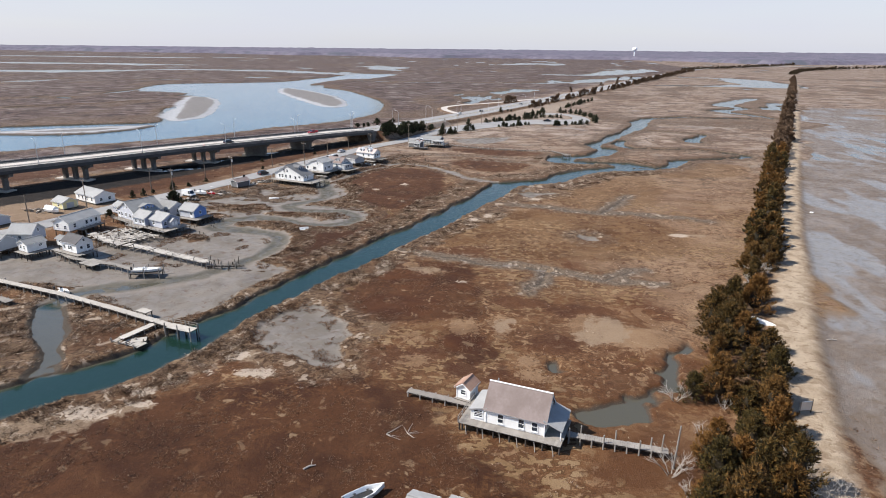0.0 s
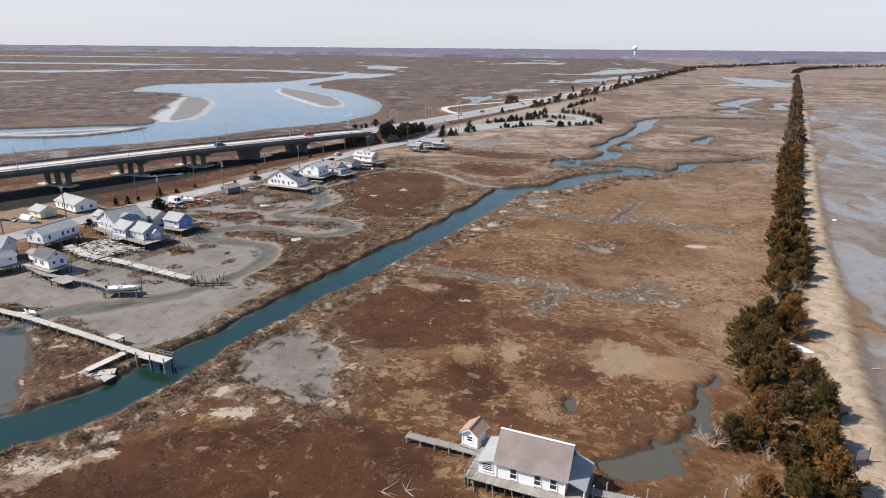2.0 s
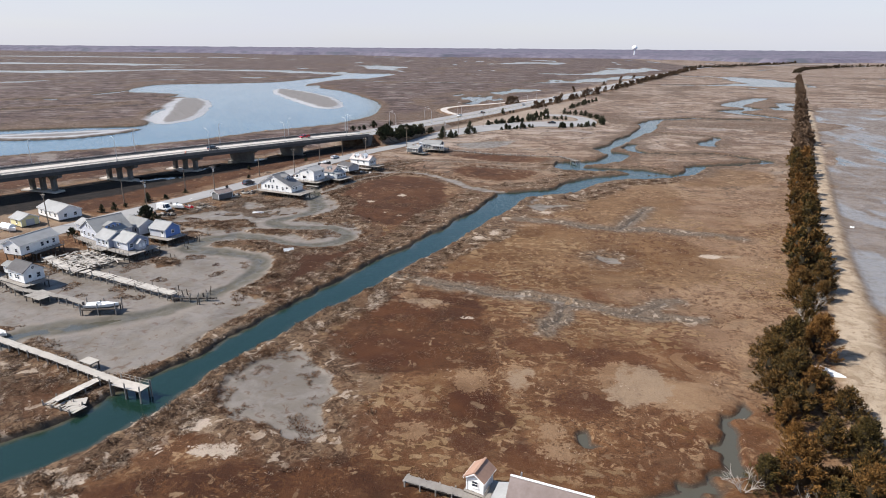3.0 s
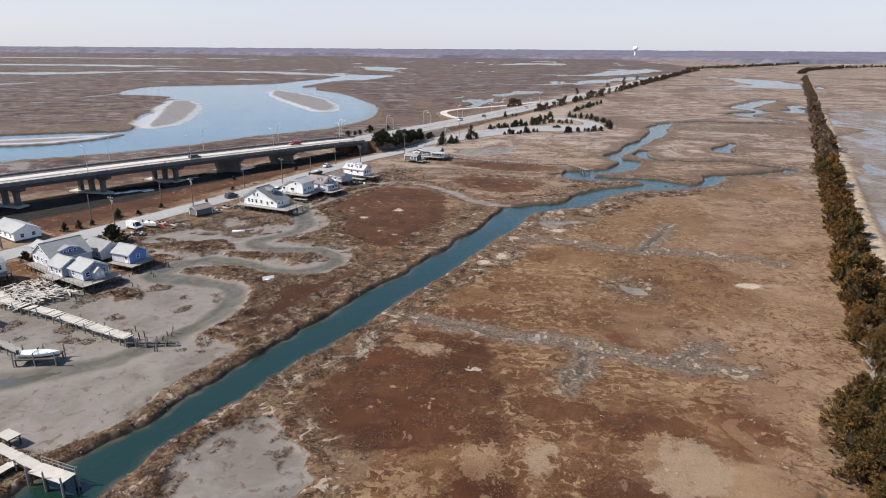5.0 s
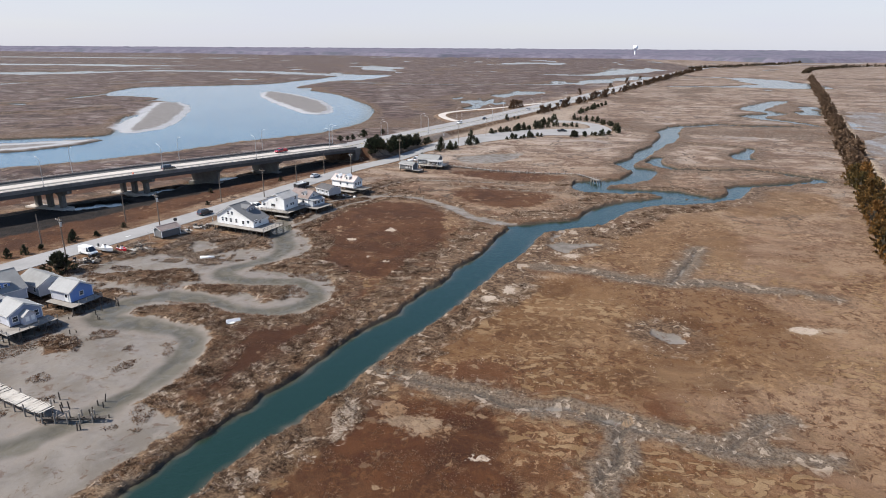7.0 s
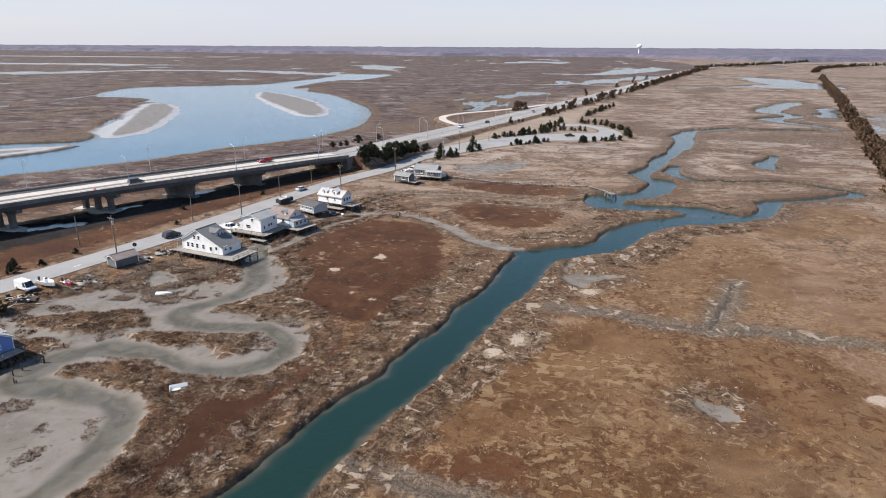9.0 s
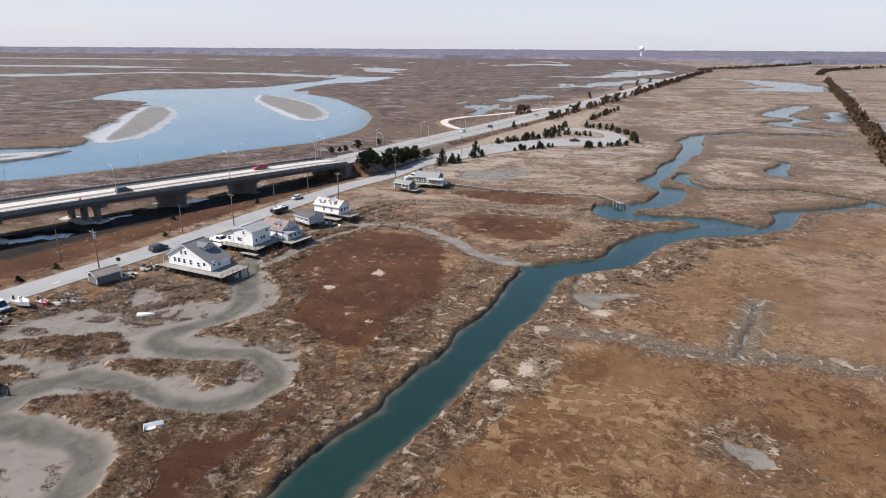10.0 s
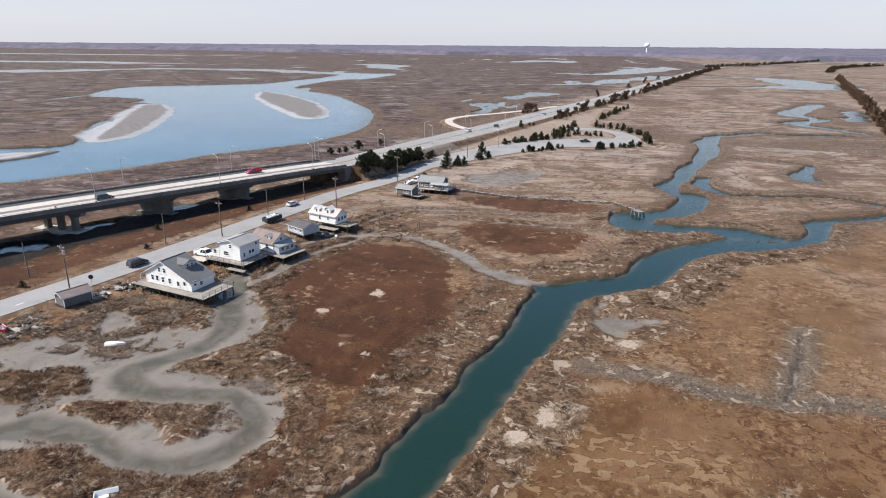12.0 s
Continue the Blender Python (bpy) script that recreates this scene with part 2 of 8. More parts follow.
def lattice(x, y, size, seed):
    """Smooth value noise, 0 to 1."""
    u, v = x / size, y / size
    i, j = np.floor(u).astype(np.int64), np.floor(v).astype(np.int64)
    a, b = u - i, v - j
    a, b = a * a * (3 - 2 * a), b * b * (3 - 2 * b)

    def h(m, k):
        q = (m * 374761393 + k * 668265263 + seed * 2147483647) & 0xFFFFFFFF
        q = ((q ^ (q >> 13)) * 1274126177) & 0xFFFFFFFF
        return ((q ^ (q >> 16)) & 0xFFFF) / 65535.0

    return (h(i, j) * (1 - a) + h(i + 1, j) * a) * (1 - b) + (h(i, j + 1) * (1 - a) + h(i + 1, j + 1) * a) * b


def fractal(x, y, size, seed, octaves=4):
    total, amp = 0.0, 0.5
    for k in range(octaves):
        total = total + amp * lattice(x, y, size / 2 ** k, seed + 17 * k)
        amp *= 0.5
    return total / (1 - 0.5 ** octaves)


def line_field(x, y, pts, reach=26.0, n=5):
    """How far inside a band (x, y, half width along its middle) each place lies; negative outside."""
    q = curve_points(pts, n)
    out = np.full(x.shape, -reach)
    near = (x > q[:, 0].min() - reach - 12) & (x < q[:, 0].max() + reach + 12) & (y > q[:, 1].min() - reach - 12) & (y < q[:, 1].max() + reach + 12)
    px, py, best = x[near], y[near], np.full(near.sum(), -reach)
    for a, b in zip(q[:-1], q[1:]):
        d = b[:2] - a[:2]
        ok = (np.abs(px - (a[0] + b[0]) / 2) < reach + 40) & (np.abs(py - (a[1] + b[1]) / 2) < reach + abs(d[1]) + 40)
        sx, sy = px[ok] - a[0], py[ok] - a[1]
        t = np.clip((sx * d[0] + sy * d[1]) / (d @ d + 1e-9), 0, 1)
        far = np.hypot(sx - t * d[0], sy - t * d[1])
        best[ok] = np.maximum(best[ok], a[2] + t * (b[2] - a[2]) - far)
    out[near] = best
    return out


def area_field(x, y, pts, reach=26.0, n=4):
    """How far inside a rounded outline each place lies; negative outside."""
    q = curve_points(pts, n, True)
    out = np.full(x.shape, -reach)
    near = (x > q[:, 0].min() - reach) & (x < q[:, 0].max() + reach) & (y > q[:, 1].min() - reach) & (y < q[:, 1].max() + reach)
    px, py = x[near], y[near]
    far, inside = np.full(px.shape, reach), np.zeros(px.shape, bool)
    for a, b in zip(q, np.roll(q, -1, 0)):
        d = b - a
        sx, sy = px - a[0], py - a[1]
        t = np.clip((sx * d[0] + sy * d[1]) / (d @ d + 1e-9), 0, 1)
        far = np.minimum(far, np.hypot(sx - t * d[0], sy - t * d[1]))
        cross = (a[1] > py) != (b[1] > py)
        inside ^= cross & (px < d[0] * (py - a[1]) / (d[1] if abs(d[1]) > 1e-9 else 1e-9) + a[0])
    out[near] = np.where(inside, far, -far)
    return out


def spot_field(x, y, rows, reach=12.0):
    """How far inside any of the given ovals each place lies; negative outside."""
    out = np.full(x.shape, -reach)
    for cx, cy, rx, ry in rows:
        near = (np.abs(x - cx) < rx + reach) & (np.abs(y - cy) < ry + reach)
        d = np.hypot((x[near] - cx) / rx, (y[near] - cy) / ry)
        out[near] = np.maximum(out[near], (1 - d) * min(rx, ry))
    return out


# open water: the middle of each channel with its half width
MAIN_CREEK = [(-105.7, 42, 5.2), (-89.7, 58, 5.1), (-76.7, 71, 5.0), (-67, 80.8, 4.8), (-61.1, 88.4, 4.6), (-57.2, 97, 4.6), (-55.2, 103.6, 4.1), (-52.5, 111, 3.7),
              (-50.4, 118, 3.8), (-47.3, 126, 3.9), (-44.7, 133, 4.2), (-39.5, 144.3, 4.2), (-33.7, 160, 4.5), (-28.4, 172, 4.1), (-23.9, 182.8, 4.1), (-20.6, 191.5, 4.1),
              (-16.1, 206.8, 4.4), (-12.2, 214.5, 4.3), (-9, 225.2, 5.0), (-6.2, 233.8, 5.6)]
# the wide reach above the bend, and the winding arm that leaves it northwards
REACH = [(-13.2, 226.1), (-10.3, 237.5), (-9.9, 241.9), (2.3, 248), (8.7, 251.2), (13, 260.2), (18.3, 267.5), (26.4, 275.3), (36.4, 281.4), (43.2, 284.6), (54.3, 283.3), (64.8, 290.7),
         (67.9, 296.3), (69.4, 303.6), (74.1, 309.5), (81.6, 311.4), (98.3, 318.1), (95.7, 313), (78.9, 305.2), (75.1, 298.6), (69.1, 286.7), (62, 281.5), (56.3, 277.7), (48, 275),
         (39.8, 272.3), (33, 268.5), (26.1, 261), (22.7, 254.5), (15.6, 244.5), (7.2, 239.6), (1, 235.5), (-4.2, 229.4)]
NORTH_ARM = [(55.3, 284.4), (43.2, 284.6), (36.7, 289.5), (29.1, 287.7), (23.7, 288), (16.2, 287.9), (11.9, 298), (16.4, 309.5), (29.6, 313.8), (39.4, 330.1), (38, 335), (35.2, 350.2),
             (44.3, 365.3), (51.1, 387.8), (63.6, 413.8), (76.5, 457.4), (73.4, 462.8), (89.3, 491.8), (98.2, 493.5), (87, 459.4), (82.1, 436.5), (70, 410.5), (57.2, 381.4), (46.1, 356.1),
             (42.8, 343.8), (48.2, 339.3), (49.6, 334.4), (45.2, 319.3), (37.5, 308.1), (27, 300.5), (25.5, 297.7), (31.1, 297.4), (40.3, 296.5), (49.9, 296.8), (56.6, 290), (59.2, 287.2)]
SIDE_ARMS = [
    [(92, 314, 1.8), (100, 318, 1.6), (112, 324, 1.0)],
    [(60, 370, 1.0), (55.4, 366.5, 2.6), (53.6, 351, 3.4), (58.1, 341, 2.8), (67.9, 339.6, 1.9), (91.7, 341, 1.8), (103.2, 333, 2.2), (112, 322, 2.0), (100, 317, 1.8)],
    [(73.3, 415.6, 0.7), (82.4, 417.2, 0.7), (99.6, 411.4, 0.7), (110, 404, 1.6), (105, 392, 2.6), (98, 380, 4.4), (97, 371, 4.6)],
    [(90, 490, 4.6), (104.5, 498, 4.6), (124.9, 510, 4.8), (139.4, 507, 5.2), (159, 506, 5.0), (175.5, 507, 3.4)],
    [(244, 723, 7.0), (212, 673, 9.0), (186, 630, 10.0), (192, 606, 8.0), (193, 592, 7.0), (166, 570, 9.0), (172, 552, 7.0), (184, 532, 5.5), (190, 512, 4.0)],
]
# a shallow muddy inlet off the creek
INLET = [(-76, 79.5), (-79.1, 85.8), (-82.5, 90.3), (-90.3, 97.4), (-94.6, 104.6), (-93.5, 108), (-87.5, 103.5), (-81.1, 96.3), (-77.6, 89.6), (-74, 84.5), (-71, 80.5)]
RIVER = [(-302.8, 232.7), (-230.1, 293.8), (-208, 311.3), (-180.7, 344.7), (-155, 388.6), (-130.5, 424.2), (-116, 475), (-123.1, 543.6), (-139.2, 598.9), (-180.1, 695.5), (-240.4, 776.2), (-273.9, 812.4),
         (-286, 859.2), (-281.4, 980), (-242.5, 1021.8), (-240, 1190), (-310.8, 1165), (-322.8, 1047.4), (-334.6, 982.8), (-342.9, 901.7), (-387.8, 855.9), (-453.4, 818.6), (-474.5, 774.3),
         (-436, 678.9), (-402, 666.3), (-358.5, 644.7), (-350.5, 607.7), (-327.4, 612.5), (-310, 539.8), (-297, 523.7), (-291.2, 488.3), (-273.8, 450.1), (-256.3, 423.3), (-247.5, 399.1), (-284.9, 379.3),
         (-362.9, 336), (-422.9, 296.3)]
RIVER_ISLAND = [(-280.3, 720.7), (-283.8, 752), (-215.2, 669.6), (-173.8, 591.9), (-162, 548), (-169.7, 541.5), (-206.9, 594), (-256.9, 672.7)]
RIVER_SPIT = [(-324.4, 593.1), (-314.8, 600), (-285.6, 560.7), (-258.3, 500.8), (-237.9, 444.6), (-238.4, 420.2), (-248, 429.1), (-279.8, 496.7)]
WET_BAR = [(-255.7, 423.4), (-272.2, 450.4), (-291, 504.2), (-311.1, 543.5), (-331, 600), (-317.9, 592), (-275, 500), (-243, 429.1)]
LOW_SPIT = [(-310.8, 329.3), (-282.9, 355.9), (-261.4, 369.8), (-236, 382.7), (-244.1, 352.1), (-265.7, 332.4)]
FAR_WATERS = [
    [(-1400, 1040, 40), (-901, 1094, 40), (-802, 1171, 36), (-705, 1270, 30), (-522, 1262, 36), (-337.7, 1170, 30), (-300, 1165, 20)],
    [(-1700, 1500, 60), (-1152, 1555, 60), (-905.2, 1537, 40), (-816.3, 1561, 20)],
    [(-400.7, 1640, 26), (-330, 1545, 50), (-315.9, 1437.3, 30), (-265.1, 1364, 16)],
    [(-260, 952, 8), (-142.7, 940, 10), (-40, 941.5, 10), (39.9, 961, 14), (109, 1055, 24), (200.3, 1206.7, 28)],
    [(30, 1285, 16), (128.1, 1285, 28), (237, 1520, 50), (293, 1569, 24)],
    [(-48.4, 1942, 36), (53.3, 2101, 60), (87.1, 1927, 16)],
    [(288.2, 1230.7, 10), (353, 1195.4, 24), (363.9, 1106.1, 40), (363.6, 1010, 40)],
    [(190, 955, 8), (266.4, 965, 18), (314.1, 968, 34), (352, 965, 44)],
]
POND_RUNS = [
    [(-2023, 2356, 60), (-1401, 2356, 50), (-1087, 2477, 20)],
    [(-565.7, 882, 6), (-540, 915, 10), (-511.3, 922.7, 6)],
    [(-428.6, 451.9, 3), (-387.4, 493.6, 3.5), (-357.3, 554.7, 2)],
    [(-700, 640, 5), (-640, 655, 8), (-600, 650, 4)],
    [(-470, 560, 2.5), (-445, 570, 4), (-430, 560, 2)],
]

# bare grey mud: winding bed of the tidal gut, flats and ditches
GUT = [(-77.5, 238, 1.6), (-75.5, 228, 2.4), (-69.1, 215.4, 2.8), (-67.4, 206, 2.4), (-70, 200.4, 2.0), (-73.5, 196.5, 2.4), (-74.9, 192.6, 3.0), (-71.6, 189.2, 2.6), (-65, 188.3, 2.2), (-58.6, 188.8, 2.2),
       (-54.4, 187.6, 2.4), (-50.3, 183.5, 2.5), (-50, 178.2, 2.4), (-51.5, 174.8, 2.3), (-56.1, 173, 2.2), (-62.3, 173.9, 2.0), (-68.8, 176.3, 2.1), (-75.6, 177.9, 2.4), (-82.3, 177.2, 2.6),
       (-87, 172, 3.0), (-86.4, 165.2, 3.4), (-77, 163.6, 2.6), (-68.5, 161.9, 2.5), (-64.5, 158.1, 2.5), (-63, 152, 2.4), (-63.6, 144.6, 2.3), (-65.5, 138, 2.3), (-69.4, 132, 2.2), (-73, 126.6, 2.4),
       (-79, 122.4, 3.0), (-86.1, 118.6, 3.2), (-90.6, 114.2, 3.0), (-92.4, 108.5, 3.0)]
FLATS = [
    [(-73, 230.8), (-63.1, 217.7), (-60.9, 207.4), (-63.3, 203.5), (-66.9, 199.7), (-70.2, 196.1), (-65.5, 195.1), (-59.7, 195.1), (-52.7, 194.7), (-48.4, 190), (-45.9, 184.4), (-47.7, 180),
     (-47.9, 175.8), (-50.4, 172.7), (-53.7, 170.6), (-58.2, 170.7), (-61.7, 172.1), (-66.9, 173.7), (-72.8, 174.4), (-82.1, 172), (-85.1, 167.9), (-98, 170), (-104, 183), (-98, 190),
     (-102.2, 198.1), (-95.4, 200.2), (-89.9, 204.4), (-93.4, 211.7), (-92.2, 215.1), (-86.8, 212.2), (-83.7, 206.3), (-77.2, 208.7), (-69.2, 211.1), (-72.9, 220.4), (-76.6, 229.6)],
]
LOW_FLATS = [
    [(-89, 170), (-81.7, 164.9), (-73.1, 166.1), (-67.6, 164.3), (-63.5, 161.5), (-61.1, 156), (-61.6, 150.5), (-61.9, 145.5), (-62.9, 140.9), (-63.3, 138.1), (-59.7, 137.5), (-55.7, 136.1),
     (-53.3, 132.5), (-55.7, 130.8), (-55.4, 128.4), (-56.9, 124), (-58.9, 115.5), (-60.2, 110.4), (-60.8, 106.6), (-63.8, 103.1), (-67.4, 103), (-77.9, 108), (-88.8, 112.6), (-97.5, 116.5),
     (-120, 118), (-128, 128), (-124, 140), (-113, 146), (-108, 156), (-100, 160)],
]
SMALL_FLATS = [
    [(-108, 186.1), (-105.8, 192.2), (-101, 199.4), (-92.9, 204.1), (-85.7, 198.1), (-86.7, 193.4), (-91.4, 189.7), (-96.4, 187.7), (-90.9, 182.9), (-95.7, 176.2), (-102.8, 180.1)],
    [(17.0, 173.4), (19.4, 173.2), (21.6, 171.5), (23.0, 169.3), (19.9, 167.8), (17.8, 169.6)],
    [(-42.3, 114), (-38.6, 115.2), (-35.8, 111.3), (-30.8, 105.8), (-29.3, 102.4), (-30, 98.9), (-28.2, 93), (-30.1, 88.8), (-33.9, 90.2), (-37.1, 92.6), (-43.4, 93.9), (-46.7, 100), (-45.9, 107.8)],
    [(-35.7, 357.1), (-7.6, 371.5), (-14.1, 347.4), (-29.6, 341.2)],
    [(-0.4, 223.3), (4.7, 226.3), (9.9, 225.7), (14.1, 225.1), (7.1, 220.9), (4.1, 217.2)],
    [(-10, 240.5), (-3, 243.4), (3, 247.6), (9, 250.6), (8.6, 248), (2, 244.6), (-4, 240.4), (-8.5, 237.6)],
]
# grass banks left standing in the mud
GRASS_ISLES = [
    [(-80, 183.6), (-73.6, 185.6), (-65.7, 186.5), (-57.3, 186.3), (-57, 184), (-56, 179.5), (-57.7, 177.5), (-64.4, 180.7), (-68.7, 179.4), (-77.4, 181)],
    [(-96.1, 191.3), (-89.4, 190.5), (-87.9, 193.5), (-82.6, 192.4), (-78.3, 187), (-82.8, 184.7), (-90.6, 185.2)],
    [(-92.3, 155.2), (-90.3, 158.2), (-84, 156.3), (-82.7, 151.7), (-87.7, 151.5)],
    [(-104.6, 185.5), (-98.3, 189.3), (-88.6, 189.5), (-84.9, 183.9), (-92.9, 182.2)],
    [(-100.8, 175.8), (-93.5, 180.1), (-87.1, 177.1), (-93.4, 172.5)],
]
DITCHES = [
    [(-75.5, 226, 1.6), (-73.9, 230.7, 2.0), (-70.7, 238.8, 2.2), (-67.8, 248.9, 2.2), (-63.3, 259.1, 2.0), (-57.6, 268.1, 1.8), (-53.3, 279.1, 1.4)],
    [(-72, 262, 1.4), (-66, 268, 2.0), (-57.8, 272, 2.4), (-48.1, 272.5, 2.2), (-42.2, 271.5, 2.4), (-31.8, 263.2, 2.8), (-23.6, 252, 3.0), (-15.5, 245.1, 3.2), (-9, 241, 3.4)],
    [(-35.4, 293.1, 1.2), (-18.3, 290.8, 1.3), (-2, 288, 1.3), (7.7, 289.6, 1.0)],
    [(-61, 283, 1.4), (-50.6, 300, 1.6), (-36.2, 302.1, 1.5), (-18.7, 300.4, 1.5), (-1.1, 296.6, 1.2)],
    [(1, 226, 1.0), (3, 231, 1.6), (5, 236, 1.4)],
]
MEADOW_DITCHES = [
    [(-29, 152.6, 1.0), (-23.7, 150, 1.1), (-19, 148.4, 1.1), (-13, 147.6, 1.3), (-8.3, 145.8, 1.3), (-3.9, 144.6, 1.2), (0.9, 144.3, 1.2), (5.5, 143.5, 1.5), (9.1, 142, 1.4), (12.6, 141.2, 0.9),
     (16.7, 140, 0.9), (20.4, 138, 1.1), (23.2, 137.2, 1.2), (26.9, 137.1, 0.7), (33, 136.6, 0.4)],
    [(8.3, 141.9, 1.2), (6.7, 138.7, 1.1), (5.7, 134.4, 1.1), (3.7, 130.3, 0.9), (3, 127.5, 0.6)],
    [(21.1, 138.1, 1.0), (24, 141.6, 1.0), (27, 143.9, 0.8), (30, 144.8, 0.4)],
    [(-4, 206, 0.6), (2.5, 205, 0.9), (9.5, 204, 1.1), (16.6, 200.5, 1.2), (24.8, 198.8, 1.3), (34.6, 199.4, 1.2), (43.3, 197.2, 0.9), (51.9, 195.8, 0.7), (58.7, 193.6, 0.4)],
    [(26.7, 199, 1.2), (30.4, 206.9, 1.3), (34.2, 214.7, 1.1), (38.9, 225.2, 0.6)],
]
POOLS = [
    [(9.3, 83.7), (12.2, 84), (15.5, 86.6), (19.3, 88), (22.9, 88.8), (24.3, 92), (23.8, 95), (26.3, 100.4), (28.4, 104.6), (31.3, 107.4), (30, 102.4), (27.5, 96.3), (26.3, 91.1), (23.5, 87.2), (21.3, 84.8), (19.5, 81), (14, 79.6), (10.5, 80.6)],
    [(7.2, 96.3), (8.5, 97.4), (9.2, 94.7), (7.6, 93.6)],
]
# dense red-brown patches
RUST = [
    [(-61.9, 167.8), (-57.6, 174.2), (-49.9, 183.6), (-47.1, 194.9), (-40.1, 186.7), (-39.5, 175.9), (-41.7, 160.7), (-54.7, 158.9)],
    [(-69.6, 242.2), (-62.2, 261.1), (-47.8, 264.2), (-32.5, 258.5), (-29.6, 235.7), (-27.7, 220.9), (-28.9, 196.2), (-37.1, 193.2), (-53.5, 199), (-59.5, 216.7)],
    [(-82, 50.7), (-64.9, 63.2), (-54.5, 76.1), (-37.2, 84.5), (-28, 89.5), (-11.7, 81.3), (-6.7, 71.5), (2.5, 62.8), (7.4, 46.8), (-51.8, 31.3)],
    [(-31.7, 132.6), (-20.4, 134.7), (-9.2, 131.8), (-7.2, 121), (-8.3, 112), (-30.8, 107.9), (-36.9, 114.8), (-34.8, 124.7)],
    [(-58.1, 141.3), (-59, 154.6), (-58.9, 164.5), (-49.6, 172.4), (-42.4, 173.5), (-37.4, 168.6), (-43.7, 153.6), (-47.9, 142.4)],
    [(-12.5, 105), (-6.3, 106), (-2.3, 97.1), (-6.5, 95.1), (-11.5, 98)],
    [(-30.2, 283.3), (-18.7, 295.4), (3.9, 281.7), (-3.5, 264.7), (-17, 262.6), (-29.2, 274.4)],
    [(-36, 318.1), (-13.3, 320.4), (12.5, 314.7), (8.2, 304.7), (-18.6, 304.4)],
    [(-135, 198.2), (-112.5, 250.7), (-90.7, 304.5), (-76.1, 336.5), (-82.2, 346.4), (-99.9, 320.3), (-125.7, 278.2), (-152.4, 238.2), (-174.1, 202.4), (-162.1, 177.2)],
    [(-212.8, 177), (-174.5, 237), (-144.1, 283), (-123.5, 310), (-129.6, 329.8), (-162.4, 303.6), (-202.5, 250.7), (-227.8, 211.8)],
    [(-89.9, 100.1), (-78.7, 101.2), (-67.5, 96.5), (-67.6, 89.6), (-77.8, 88.5), (-81.8, 94.3)],
]
MEADOW_RUST = [
    [(-32, 144.3), (-25.1, 144.4), (-18.3, 143.7), (-11.6, 143.1), (-8.3, 138.6), (-11, 131), (-14.6, 125.2), (-24.9, 120), (-33, 122), (-33.2, 131.6)],
]
# golden-brown short grass
GOLD = [
    [(-25.1, 166.7), (-8.4, 196.4), (14.3, 198.6), (37.9, 194.8), (47.9, 170.8), (31.1, 153), (3.3, 150.7), (-15, 154.7), (-23.1, 158.8)],
    [(14.8, 242.1), (49.1, 261.4), (52.9, 238.5), (46.4, 214.7), (31.9, 205.6), (15.4, 206.5), (8.4, 224.2)],
    [(-30.2, 283.3), (-18.7, 295.4), (3.9, 281.7), (-3.5, 264.7), (-17, 262.6)],
    [(53.6, 290.3), (84.9, 300.7), (101.5, 291.1), (88.6, 268.8), (59.5, 262.5)],
]
# straw-coloured wrack and shell
PALE = [
    [(-168.6, 148.1), (-162, 192.8), (-145.2, 196.1), (-130, 188.5), (-126, 176.7), (-136, 158.1), (-148.4, 136.7)],
    [(-4.5, 109.8), (-2.7, 112.2), (0.1, 113.7), (0.7, 111), (-2.1, 107.6)],
    [(46.3, 177.9), (52.4, 178.5), (51.5, 175.9), (46.6, 175.3)],
    [(-14, 183.5), (-10.9, 185.3), (-10.2, 183.5), (-12.7, 181.9)],
    [(-10.8, 191.7), (-5, 194.1), (-4.4, 191.1), (-9, 186.2)],
    [(-69.9, 67), (-62.7, 70.6), (-57.6, 73.1), (-52, 75.1), (-55.6, 70.7), (-60.8, 65.2), (-65.9, 63.2)],
    [(-32.6, 136.5), (-30.5, 141.1), (-29.1, 138.5), (-29.6, 134.1)],
    [(-47.3, 88.8), (-46.2, 93.3), (-43.8, 91.3), (-45.3, 88.4)],
    [(12.2, 108.2), (16.3, 116.2), (21.4, 114.2), (21.4, 107.8), (15.2, 104.7)],
    [(0.5, 214.3), (7.3, 216.3), (7.6, 213.7), (3.1, 213.3)],
    [(-10.5, 190.5), (-8.4, 192.5), (-8.1, 187.7), (-10.5, 187.5)],
    [(-25.5, 139.5), (-17.3, 139.2), (-18.3, 136), (-22.4, 136)],
    [(-56.2, 118.7), (-51.1, 127.5), (-49, 126.6), (-54.2, 116.7)],
    [(-52.6, 185.2), (-50.5, 188.2), (-46.4, 192.1), (-52.5, 193.1)],
]
# single spots: place and half widths across and along
PALE_SPOTS = [(-31, 138.3, 1.9, 5.2), (-39, 124.3, 1.0, 1.6), (-33.8, 129.3, 1, 0.9), (45.3, 176.9, 3.3, 2.2), (-12, 131.9, 1.4, 0.9), (-9.7, 189.9, 1.6, 3.1), (-6.8, 192.9, 2.3, 1.8), (-13, 184.7, 2.3, 1.9),
              (5.2, 214.8, 2.2, 1.6), (16.6, 239, 1.8, 2.6), (-52.3, 221, 1.5, 1.7), (-43.6, 231.3, 1.8, 1.9), (-44, 207.1, 1.2, 0.9), (-39.5, 204, 1.3, 0.8), (-35.7, 196.7, 1.6, 1.2), (-55.3, 200.9, 2.3, 1.8),
              (-59.5, 71.5, 4.2, 2.4), (-53.5, 74.9, 2.7, 1.2), (-55.4, 78.3, 2.6, 1.3), (-45.9, 90.8, 1.6, 2.3), (-40.9, 86.4, 3.4, 1.6), (-48.4, 84.4, 1.3, 0.6)]
